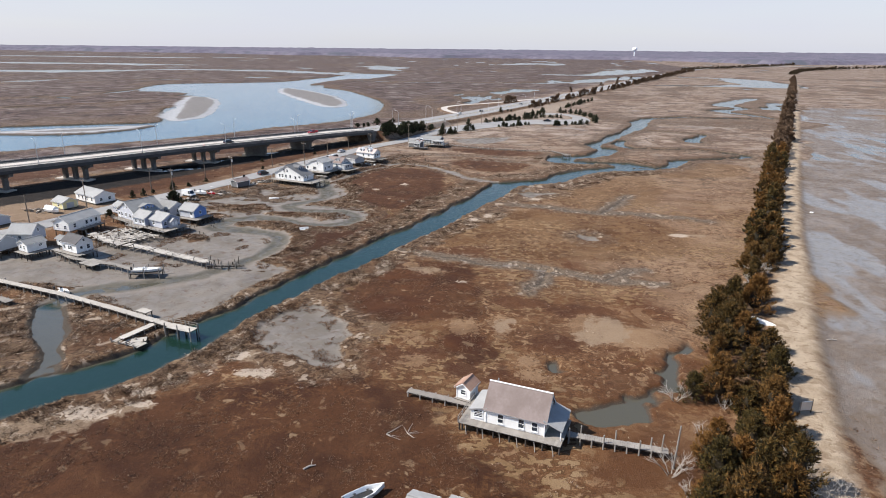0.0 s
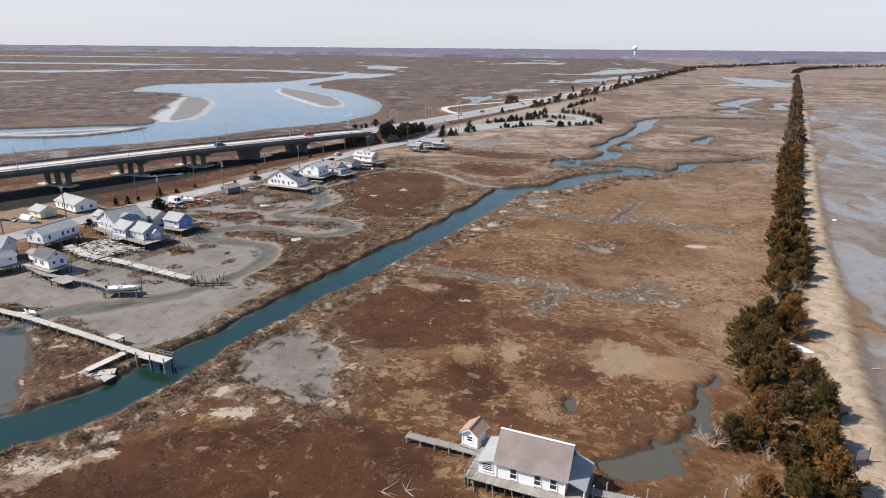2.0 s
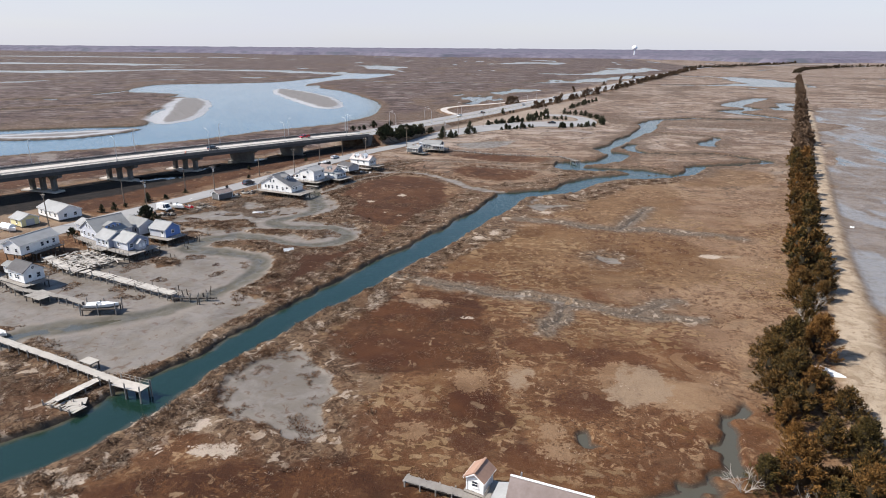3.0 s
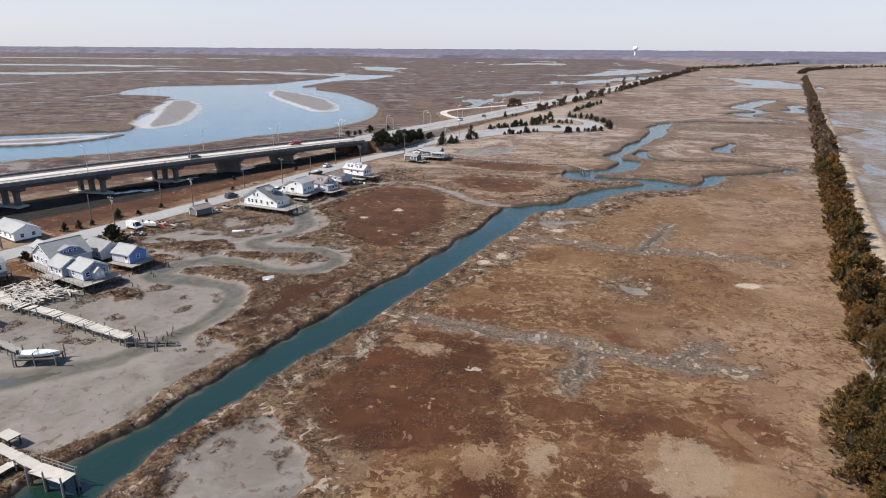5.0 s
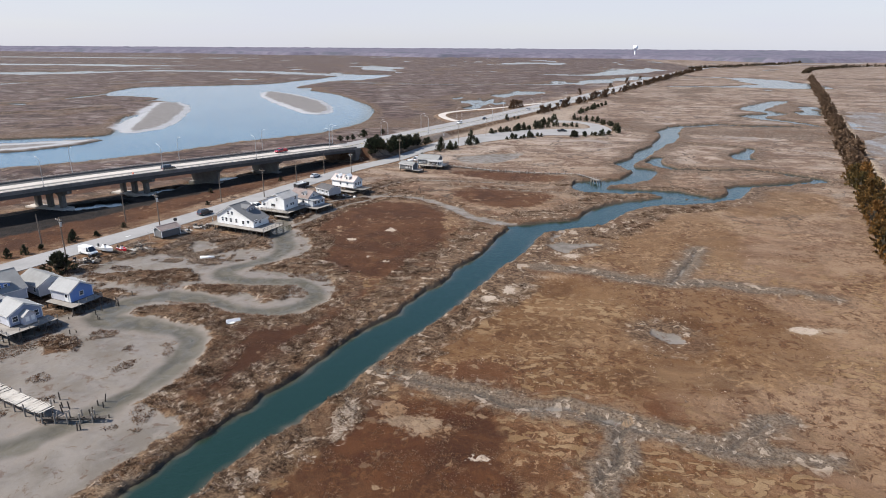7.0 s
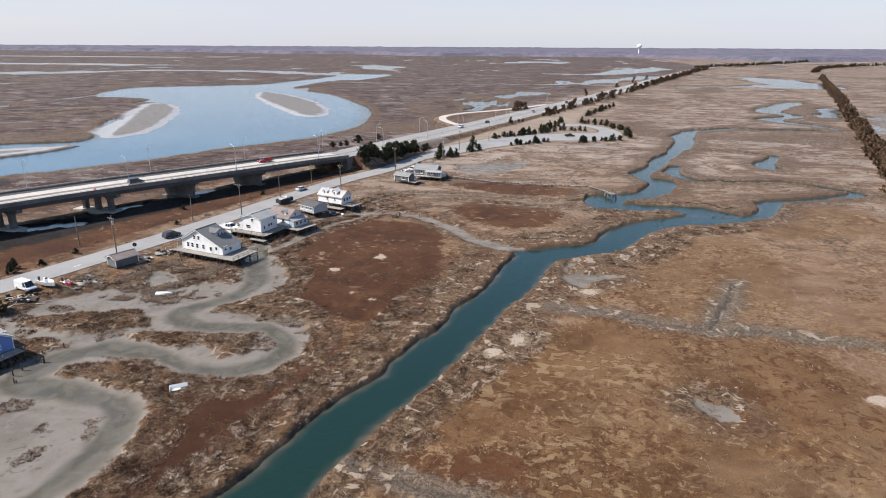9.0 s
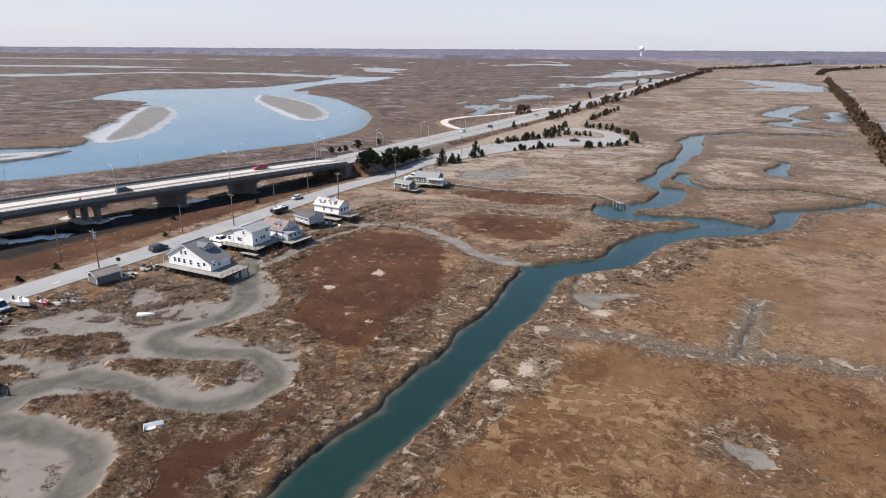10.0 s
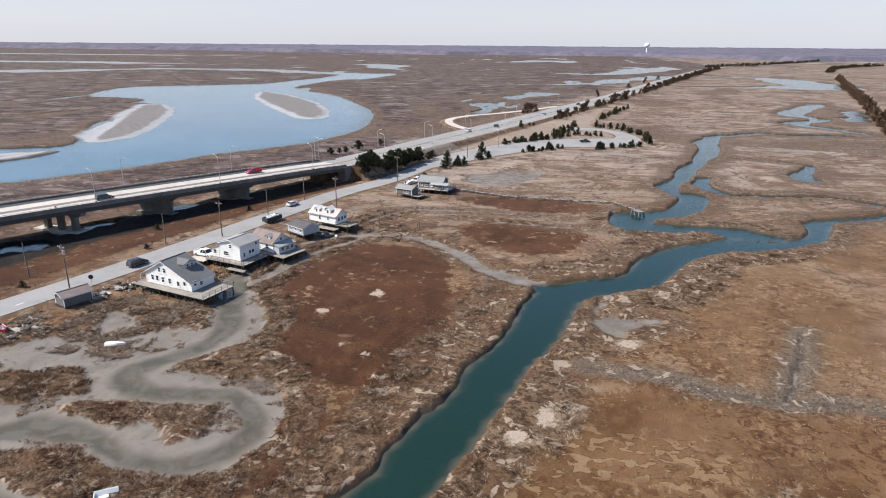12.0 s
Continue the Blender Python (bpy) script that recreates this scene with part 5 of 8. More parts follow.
def pier(s, wall=False):
    """Columns, crosshead with rounded haunches, and a footing, across the bridge."""
    c, t = on_bridge(s, BRIDGE_W / 2), on_bridge(s + 1, BRIDGE_W / 2)
    turn = math.radians(81)
    m = Matrix.Translation((c.x, c.y, 0)) @ Matrix.Rotation(turn, 4, "Z")
    top = c.z - 2.78
    p = thing("bridge_pier", m, "dark grey concrete bridge pier with three columns" if not wall else "dark grey solid concrete wall pier", "bridge pier", "piers under the bridge")
    half = BRIDGE_W / 2 - 0.8
    if wall:
        part("wall_shaft", extrude_profile(bmesh.new(), [(-half + 2.2, -1.6), (half - 2.2, -1.6), (half - 1.4, top - 1.1), (-half + 1.4, top - 1.1)], -0.55, 0.55), M["concrete_grey"], p)
        part("crosshead", extrude_profile(bmesh.new(), [(-half, top - 0.6), (-half + 1.2, top - 1.2), (half - 1.2, top - 1.2), (half, top - 0.6), (half, top), (-half, top)], -0.7, 0.7), M["concrete_grey"], p)
        part("footing", box(-1.5, 1.5, -half + 0.8, half - 0.8, -1.4, 0.35), M["concrete_grey"], p)
        return p
    ring = [(-half, top), (-half, top - 0.9)]
    cols = (-half + 2.6, 0.0, half - 2.6)
    for a, b in zip((-half - 9, *cols), (*cols, half + 9)):
        if a < -half:
            ring.append((b - 0.75, top - 1.7))
            continue
        if b > half:
            ring += [(a + 0.75, top - 1.7), (half, top - 0.9)]
            continue
        mid, r = (a + b) / 2, (b - a) / 2 - 0.75
        ring += [(mid - r * math.cos(k * math.pi / 8), top - 1.9 + 1.0 * math.sin(k * math.pi / 8)) for k in range(9)]
    ring.append((half, top))
    part("crosshead", extrude_profile(bmesh.new(), ring, -0.75, 0.75), M["concrete_grey"], p)
    for y in cols:
        part("column", box(-0.7, 0.7, y - 0.72, y + 0.72, 0.3, top - 1.6), M["concrete_grey"], p)
    part("end_block", box(-0.85, 0.85, -half - 0.75, -half + 0.5, top - 0.95, top + 0.75), M["concrete_grey"], p, "square weathered concrete block")
    part("footing", box(-2.0, 2.0, -half + 0.4, half + 0.9, -1.4, 0.55), M["concrete"], p, "pale concrete footing")
    return p


s_d = float(np.interp(-134.0, be[:, 0], bs))
for k in range(-5, 3):
    s = s_d + 26.5 * k
    if 4 < s < bs[-1] - 4:
        pier(s, k > 0)
c0 = on_bridge(bs[-1] - 0.6, BRIDGE_W / 2)
ang = math.atan2(bd[-1][1], bd[-1][0])
abut = thing("bridge_abutment", Matrix.Translation((c0.x, c0.y, 0)) @ Matrix.Rotation(ang, 4, "Z"), "grey concrete abutment at the bridge's end", "abutment")
part("wall", box(-0.5, 0.6, -BRIDGE_W / 2, BRIDGE_W / 2, -0.6, c0.z - 1.2), M["concrete_grey"], abut)
part("wing_wall", box(0.6, 9.0, -BRIDGE_W / 2, -BRIDGE_W / 2 + 0.5, -0.4, c0.z - 1.0), M["concrete_grey"], abut)
part("wing_wall", box(0.6, 9.0, BRIDGE_W / 2 - 0.5, BRIDGE_W / 2, -0.4, c0.z - 1.0), M["concrete_grey"], abut)


def lamp_proto():
    """A tall lamp post with a curved arm and a flat head."""
    t = thing("street_lamp", Matrix(), "tall pale steel street lamp with a curved arm", "street lamp", "lamps along the highway")
    part("post", tube(bmesh.new(), (0, 0, 0), (0, 0, 7.6), 0.11, 0.07), M["galvanised"], t)
    bm = bmesh.new()
    pts = [(0, 0.0, 7.6), (0, 0.35, 8.3), (0, 1.0, 8.8), (0, 2.0, 9.0)]
    for a, b in zip(pts[:-1], pts[1:]):
        tube(bm, a, b, 0.06, 0.05, 6)
    part("arm", bm, M["galvanised"], t)
    part("lamp_head", box(-0.13, 0.13, 1.9, 2.65, 8.92, 9.06), M["galvanised"], t)
    part("base", tube(bmesh.new(), (0, 0, -0.1), (0, 0, 0.25), 0.2, 0.16), M["concrete_grey"], t)
    return t


lamp = lamp_proto()
spots = []
for s in np.arange(20, bs[-1], 37.0):
    for inset, flip in ((0.25, 0), (BRIDGE_W - 0.25, math.pi)):
        p = on_bridge(s + (0 if flip == 0 else 14), inset, 0.3)
        spots.append((p, math.atan2(bd[20][1], bd[20][0]) + flip))
hq = curve_points(HIGHWAY, 8)
for y in (352, 395, 440, 486, 560, 640):
    x = float(np.interp(y, hq[:, 1], hq[:, 0]))
    spots += [(Vector((x - 11.5, y, highway_z(x, y) - 0.2)), math.radians(69) + math.pi), (Vector((x + 11.5, y + 18, highway_z(x, y) - 0.2)), math.radians(69))]
for k, (p, a) in enumerate(spots):
    m = Matrix.Translation(p) @ Matrix.Rotation(a, 4, "Z")
    if k == 0:
        lamp.matrix_basis = m
    else:
        copy_thing(lamp, m)


def pole_proto(high, arms, drum):
    t = thing("utility_pole", Matrix(), "weathered wooden utility pole with crossarm and transformer" if drum else ("weathered wooden utility pole with crossarm" if arms else "plain weathered wooden pole beside the road"), "utility pole", "poles along the lane")
    part("shaft", tube(bmesh.new(), (0, 0, -0.6), (0, 0, high), 0.17, 0.11), M["wood_pole"], t)
    if arms:
        part("crossarm", box(-1.2, 1.2, -0.2, -0.08, high - 0.75, high - 0.6), M["wood_pole"], t)
        part("brace", tube(bmesh.new(), (-0.7, -0.14, high - 0.7), (0, -0.12, high - 1.5), 0.025, 0.025, 4), M["galvanised"], t)
        part("brace", tube(bmesh.new(), (0.7, -0.14, high - 0.7), (0, -0.12, high - 1.5), 0.025, 0.025, 4), M["galvanised"], t)
        for x in (-1.1, -0.5, 0.5, 1.1):
            part("insulator", tube(bmesh.new(), (x, -0.14, high - 0.6), (x, -0.14, high - 0.4), 0.05, 0.03, 6), M["white_trim"], t)
    if drum:
        part("transformer", tube(bmesh.new(), (0.35, 0, high - 2.3), (0.35, 0, high - 1.3), 0.26, 0.26, 10), M["galvanised"], t, "grey steel transformer drum")
    return t


def put_all(proto, places):
    for k, (x, y, turn) in enumerate(places):
        m = Matrix.Translation((x, y, ground_z(x, y))) @ Matrix.Rotation(math.radians(turn), 4, "Z")
        if k == 0:
            proto.matrix_basis = m
        else:
            copy_thing(proto, m)


put_all(pole_proto(10.2, True, True), [(-108.4, 223.1, -22), (-117.3, 196.5, -22), (-45.4, 368, -20)])
put_all(pole_proto(10.0, True, False), [(-136, 177.7, -22), (-94.3, 263.7, -20), (-73.3, 299.7, -20), (-61.6, 339.7, -22), (-40.5, 396.1, -30), (-27.8, 429.6, -60)])
put_all(pole_proto(8.2, False, False), [(-142.3, 160.9, 0), (-131, 205.5, 0), (-122.3, 228.4, 0), (-105.9, 255.7, 0), (-91.3, 287.6, 0), (-86.4, 306.5, 0), (-148.9, 147.6, 0)])


# ---------------------------------------------------------------- stilt houses
def window(parent, m, w=0.8, h=1.2, trim="white_trim", bars=1):
    """A window: frame proud of the wall, dark pane, sill and glazing bars. m: its middle, local +y outwards."""
    f = bmesh.new()
    t = 0.09
    block(f, -w / 2 - t, w / 2 + t, -0.02, 0.06, h / 2, h / 2 + t)
    block(f, -w / 2 - t, w / 2 + t, -0.02, 0.06, -h / 2 - t, -h / 2)
    block(f, -w / 2 - t, -w / 2, -0.02, 0.06, -h / 2, h / 2)
    block(f, w / 2, w / 2 + t, -0.02, 0.06, -h / 2, h / 2)
    for k in range(bars):
        z = -h / 2 + h * (k + 1) / (bars + 1)
        block(f, -w / 2, w / 2, -0.01, 0.045, z - 0.03, z + 0.03)
    win = part("window", f, M[trim], parent)
    win.matrix_basis = m
    part("pane", box(-w / 2, w / 2, -0.02, 0.02, -h / 2, h / 2), M["glass"], win, "dark window glass")
    part("sill", box(-w / 2 - 0.14, w / 2 + 0.14, 0.0, 0.12, -h / 2 - 0.15, -h / 2 - 0.09), M[trim], win)
    return win


def door(parent, m, w=0.9, h=2.0, paint="white_trim"):
    f = bmesh.new()
    for a, b, c, d in ((-w / 2 - 0.1, -w / 2, 0, h), (w / 2, w / 2 + 0.1, 0, h), (-w / 2 - 0.1, w / 2 + 0.1, h, h + 0.1)):
        block(f, a, b, -0.02, 0.06, c, d)
    d = part("door", f, M["white_trim"], parent)
    d.matrix_basis = m
    part("door_leaf", box(-w / 2, w / 2, -0.02, 0.03, 0, h), M[paint], d)
    part("door_pane", box(-w / 2 + 0.15, w / 2 - 0.15, 0.03, 0.04, h * 0.5, h * 0.88), M["glass"], d)
    return d


def wall_spot(L, W, side, along, z):
    """A place on a wall: side f (-y), b (+y), r (+x), l (-x)."""
    if side == "f":
        return Matrix.Translation((along, -W / 2, z)) @ Matrix.Rotation(math.pi, 4, "Z")
    if side == "b":
        return Matrix.Translation((along, W / 2, z))
    if side == "r":
        return Matrix.Translation((L / 2, along, z)) @ Matrix.Rotation(-math.pi / 2, 4, "Z")
    return Matrix.Translation((-L / 2, along, z)) @ Matrix.Rotation(math.pi / 2, 4, "Z")


def gable_body(L, W, z0, wall, rise, off=0.0, drop_r=0.0):
    """Walls with gable ends; the ridge along x, moved sideways by off; drop_r lowers the eave at +y."""
    ring = [(-W / 2, z0), (W / 2, z0), (W / 2, z0 + wall - drop_r), (off, z0 + wall + rise), (-W / 2, z0 + wall)]
    return extrude_profile(bmesh.new(), ring, -L / 2, L / 2)


def gable_roof(parent, L, W, z, rise, mat, off=0.0, drop_r=0.0, over=0.32, thick=0.14, ridge=None):
    for sgn, half, low in ((-1, W / 2 + off, 0.0), (1, W / 2 - off, drop_r)):
        run, fall = half, rise + low
        k = over / math.hypot(run, fall)
        ex, ez = off + sgn * run * (1 + k), z + rise - fall * (1 + k)
        nx, nz = sgn * fall / math.hypot(run, fall) * thick, run / math.hypot(run, fall) * thick
        ring = [(off, z + rise + 0.01), (ex, ez + 0.01), (ex + nx, ez + nz), (off, z + rise + thick * math.hypot(run, fall) / run)]
        slope = part("roof", extrude_profile(bmesh.new(), ring, -L / 2 - over, L / 2 + over), M[mat], parent)
        part("fascia", extrude_profile(bmesh.new(), [(ex + sgn * 0.004, ez - 0.12), (ex + sgn * 0.05, ez - 0.12), (ex + sgn * 0.05 + nx, ez + nz), (ex + sgn * 0.004 + nx, ez + nz - 0.02)], -L / 2 - over, L / 2 + over), M["white_trim"], slope, "white eave board")
        # overlapping courses of shingles
        n = max(3, int(math.hypot(run, fall) / 0.55))
        bm = bmesh.new()
        for i in range(n):
            a, b = i / n, (i + 1) / n + 0.004
            y0, y1 = off + sgn * run * (1 + k) * a, off + sgn * run * (1 + k) * b
            h0, h1 = z + rise - fall * (1 + k) * a, z + rise - fall * (1 + k) * b
            ux, uz = nx / thick, nz / thick
            ring = [(y0 + ux * thick, h0 + uz * thick + 0.004), (y1 + ux * thick, h1 + uz * thick + 0.004), (y1 + ux * (thick + 0.018), h1 + uz * (thick + 0.018)), (y0 + ux * (thick + 0.008), h0 + uz * (thick + 0.008))]
            extrude_profile(bm, ring, -L / 2 - over - 0.02, L / 2 + over + 0.02)
        tagged(part("shingle_layer", bm, M[mat], slope), kind="stuff")
    cap = part("ridge_cap", box(-L / 2 - over - 0.03, L / 2 + over + 0.03, off - 0.14, off + 0.14, z + rise + 0.17, z + rise + 0.23), M[ridge or mat], parent, "pale ridge capping" if ridge else "")
    for sx in (-1, 1):
        for sgn, half, low in ((-1, W / 2 + off, 0.0), (1, W / 2 - off, drop_r)):
            ring = [(off, z + rise - 0.13), (off + sgn * half, z - low - 0.13), (off + sgn * half, z - low + 0.02), (off, z + rise + 0.02)]
            x = sx * (L / 2 + over)
            part("rake_board", extrude_profile(bmesh.new(), ring, x - 0.03 if sx > 0 else x - 0.02, x + 0.02 if sx > 0 else x + 0.03), M["white_trim"], cap)
    return cap


def piles(parent, places, top, depth=-1.3, r=0.13, mat="wood_dark", name="pile"):
    me = mesh_of(tube(bmesh.new(), (0, 0, depth), (0, 0, top), r, r * 0.9, 7), name, M[mat])
    for x, y in places:
        ob = part(name, me, None, parent)
        ob.location = (x, y, 0)


def deck(parent, x0, x1, y0, y1, z, rail="", boards="wood_grey", piles_to=-1.3, single=False):
    """A plank deck with joists, piles and, on the named sides (f b l r), a railing."""
    d = part("deck", box(x0, x1, y0, y1, z - 0.16, z - 0.05), M["wood_dark"], parent)
    across = (x1 - x0) > (y1 - y0)
    long = (x1 - x0) if across else (y1 - y0)
    n = max(2, int(long / 0.45))
    b = bmesh.new()
    for i in range(n):
        lo, hi = i * long / n + 0.008, (i + 1) * long / n - 0.008
        jut = random.uniform(-0.03, 0.04)
        if across:
            block(b, x0 + lo, x0 + hi, y0 - 0.04 - jut, y1 + 0.04 + jut, z - 0.05, z + random.uniform(-0.005, 0.01))
        else:
            block(b, x0 - 0.04 - jut, x1 + 0.04 + jut, y0 + lo, y0 + hi, z - 0.05, z + random.uniform(-0.005, 0.01))
        if single:
            part("board", b, M[boards], d)
            b = bmesh.new()
    if not single:
        tagged(part("decking", b, M[boards], d), kind="stuff")
    else:
        b.free()
    nx, ny = max(2, int((x1 - x0) / 2.2) + 1), max(2, int((y1 - y0) / 2.2) + 1)
    piles(parent, [(x, y) for x in np.linspace(x0 + 0.15, x1 - 0.15, nx) for y in np.linspace(y0 + 0.15, y1 - 0.15, ny)], z - 0.1, piles_to)
    for side in rail:
        a, c = {"f": ((x0, y0), (x1, y0)), "b": ((x0, y1), (x1, y1)), "l": ((x0, y0), (x0, y1)), "r": ((x1, y0), (x1, y1))}[side]
        span = math.dist(a, c)
        m = max(1, int(span / 1.6))
        r = bmesh.new()
        for zz in (0.95, 0.5):
            tube(r, (*a, z + zz), (*c, z + zz), 0.045, 0.045, 4)
        rail_ob = part("railing", r, M["wood_grey"], parent)
        me = mesh_of(box(-0.05, 0.05, -0.05, 0.05, z - 0.1, z + 1.0), "rail_post", M["wood_grey"])
        for i in range(m + 1):
            p = part("rail_post", me, None, rail_ob)
            p.location = (a[0] + (c[0] - a[0]) * i / m, a[1] + (c[1] - a[1]) * i / m, 0)
    return d


def dormer(parent, x, y0, y1, z, w, h, rise, walls, mat, wins=2):
    """A small gabled dormer whose ridge runs along y, its face at y1."""
    s = 1 if y1 > y0 else -1
    ring = [(x - w / 2, z), (x + w / 2, z), (x + w / 2, z + h), (x, z + h + rise), (x - w / 2, z + h)]
    d = part("dormer", extrude_profile(bmesh.new(), ring, min(y0, y1), max(y0, y1), "y"), M[walls], parent)
    for sg in (-1, 1):
        k = 1.22
        ring = [(x, z + h + rise), (x + sg * w / 2 * k, z + h + rise - rise * k), (x + sg * w / 2 * k, z + h + rise - rise * k + 0.12), (x, z + h + rise + 0.12)]
        part("dormer_roof", extrude_profile(bmesh.new(), ring, min(y0, y1 + s * 0.25), max(y0, y1 + s * 0.25), "y"), M[mat], d)
    for i in range(wins):
        xx = x + (i - (wins - 1) / 2) * w / (wins + 0.4)
        m = Matrix.Translation((xx, y1, z + h * 0.55)) @ (Matrix() if s > 0 else Matrix.Rotation(math.pi, 4, "Z"))
        f = part("dormer_window", box(-0.36, 0.36, -0.02, 0.05, -0.5, 0.5), M["white_trim"], d)
        f.matrix_basis = m
        for zz in (-0.22, 0.22):
            part("pane", box(-0.27, 0.27, 0.05, 0.06, zz - 0.19, zz + 0.19), M["glass"], d, "dark window glass").matrix_basis = m


made_houses = []


def house(label, x, y, turn, L, W, floor, wall, rise, paint, roof, wins=(), doors=(), off=0.0, drop_r=0.0, skirt=0.25, piled=True, ridge=None,
          name="stilt_house", category="house", group="stilt houses along the lane", gable_paint=None, base=None):
    """A gabled house; turn: degrees of its ridge. wins, doors: rows of side, place along, height, width, height."""
    z = 0.0 if base is None else base
    t = thing(name, pose(x, y, z, 0, 0, turn), label, category, group)
    made_houses.append(t)
    part("wall", gable_body(L, W, floor, wall, rise, off, drop_r), M[paint], t)
    if gable_paint:
        ring = [(-W / 2 + 0.02, floor), (W / 2 - 0.02, floor), (W / 2 - 0.02, floor + wall - drop_r), (off, floor + wall + rise - 0.02), (-W / 2 + 0.02, floor + wall)]
        part("gable_wall", extrude_profile(bmesh.new(), ring, L / 2 + 0.003, L / 2 + 0.03), M[gable_paint], t, "clapboard gable end bluer than the other walls")
    gable_roof(t, L, W, floor + wall, rise, roof, off, drop_r, ridge=ridge)
    for cx, cy in ((-L / 2, -W / 2), (L / 2, -W / 2), (L / 2, W / 2), (-L / 2, W / 2)):
        low = drop_r if cy > 0 else 0
        part("corner_board", box(cx - 0.07, cx + 0.07, cy - 0.07, cy + 0.07, floor + 0.02, floor + wall - low - 0.02), M["white_trim"], t)
    for row in wins:
        side, at, zz, w, h = (*row, 0.8, 1.15)[:5] if len(row) == 3 else row
        window(t, wall_spot(L + (0.07 if gable_paint and side == "r" else 0), W, side, at, floor + zz), w, h)
    for side, at in doors:
        door(t, wall_spot(L + (0.07 if gable_paint and side == "r" else 0), W, side, at, floor + 0.02))
    part("floor_beam", box(-L / 2 + 0.03, L / 2 - 0.03, -W / 2 + 0.03, W / 2 - 0.03, floor - skirt, floor + 0.01), M["wood_dark"], t)
    if piled:
        nx, ny = max(2, int(L / 2.4) + 1), max(2, int(W / 2.4) + 1)
        piles(t, [(a, b) for a in np.linspace(-L / 2 + 0.2, L / 2 - 0.2, nx) for b in np.linspace(-W / 2 + 0.2, W / 2 - 0.2, ny)], floor - skirt + 0.02)
    return t


def lean_to(parent, x0, x1, y0, y1, z0, z_hi, z_lo, paint, roof, toward="r", walls=True, over=0.2, name="lean_to"):
    """A shed-roofed lean-to that falls to one side (r: +x, l: -x, f: -y, b: +y)."""
    hi = {"r": (z_hi, z_lo, z_lo, z_hi), "l": (z_lo, z_hi, z_hi, z_lo), "f": (z_lo, z_lo, z_hi, z_hi), "b": (z_hi, z_hi, z_lo, z_lo)}[toward]
    ring = ((x0, y0), (x1, y0), (x1, y1), (x0, y1))
    lean = None
    if walls:
        bm = bmesh.new()
        lo = [bm.verts.new((*p, z0)) for p in ring]
        up = [bm.verts.new((*p, q)) for p, q in zip(ring, hi)]
        bm.faces.new(lo[::-1])
        bm.faces.new(up)
        for i in range(4):
            bm.faces.new((lo[i], lo[(i + 1) % 4], up[(i + 1) % 4], up[i]))
        lean = part(name, bm, M[paint], parent)
    bm = bmesh.new()
    grow = [(x0 - over, y0 - over), (x1 + over, y0 - over), (x1 + over, y1 + over), (x0 - over, y1 + over)]
    kx, ky = (hi[1] - hi[0]) / (x1 - x0), (hi[3] - hi[0]) / (y1 - y0)
    zz = [hi[0] + (p[0] - x0) * kx + (p[1] - y0) * ky + 0.01 for p in grow]
    lo = [bm.verts.new((*p, q)) for p, q in zip(grow, zz)]
    up = [bm.verts.new((*p, q + 0.13)) for p, q in zip(grow, zz)]
    bm.faces.new(lo[::-1])
    bm.faces.new(up)
    for i in range(4):
        bm.faces.new((lo[i], lo[(i + 1) % 4], up[(i + 1) % 4], up[i]))
    part(name + "_roof", bm, M[roof], lean or parent)
    if not walls:
        for p, q in zip(ring, hi):
            part("porch_post", tube(bmesh.new(), (*p, z0), (*p, q), 0.08, 0.08, 6), M["white_trim"], parent)
    return lean


# --- the lone white hut out on the marsh
hut = house("white clapboard marsh hut on stilts with a mauve shingle roof", 1.7, 76.9, -15.4, 8.2, 5.0, 1.35, 2.2, 2.75, "white_paint", "shingle_brown",
            wins=[("f", -2.0, 1.05, 0.72, 1.25), ("f", 0.9, 1.05, 0.72, 1.25), ("f", 2.75, 1.05, 0.72, 1.25)], ridge="white_trim", name="marsh_hut", group="")
lean_to(hut, -6.3, -4.1, -2.5, 2.5, 1.35, 3.5, 2.9, "white_paint", "shingle_pale", "l", name="annex")
window(hut, Matrix.Translation((-5.2, -2.5, 2.45)) @ Matrix.Rotation(math.pi, 4, "Z"), 1.15, 0.95, bars=3)
lean_to(hut, 4.1, 6.3, -2.6, 2.6, 1.3, 3.55, 2.75, "white_paint", "shingle_pale", "r", walls=False, name="porch")
door(hut, wall_spot(8.2, 5.0, "r", -0.9, 1.37))
deck(hut, -7.2, 6.6, -3.9, -2.52, 1.3, "", "wood_grey", single=True)
deck(hut, 4.12, 6.6, -2.5, 2.7, 1.3, "", "wood_grey", single=True)
deck(hut, -7.6, -6.35, -3.9, 2.6, 1.3, "l", "wood_grey", single=True)
for k in range(6):
    x = -6.6 + k * 2.4
    part("brace", tube(bmesh.new(), (x, -3.7, 1.15), (x + 0.5, -4.6, -0.2), 0.06, 0.06, 5), M["wood_grey"], hut)
part("flue", tube(bmesh.new(), (-3.4, 0.6, 5.6), (-3.4, 0.6, 6.7), 0.1, 0.1, 8), M["galvanised"], hut)
out = house("small white outhouse with a rusty shingle roof", -6.1, 82.7, 68, 2.5, 2.1, 1.05, 1.9, 0.75, "white_paint", "shingle_red",
            wins=[("l", 0.0, 1.1, 0.75, 0.7)], name="outhouse", category="shed", group="")
deck(out, -1.6, 1.8, -2.0, 1.3, 1.0)

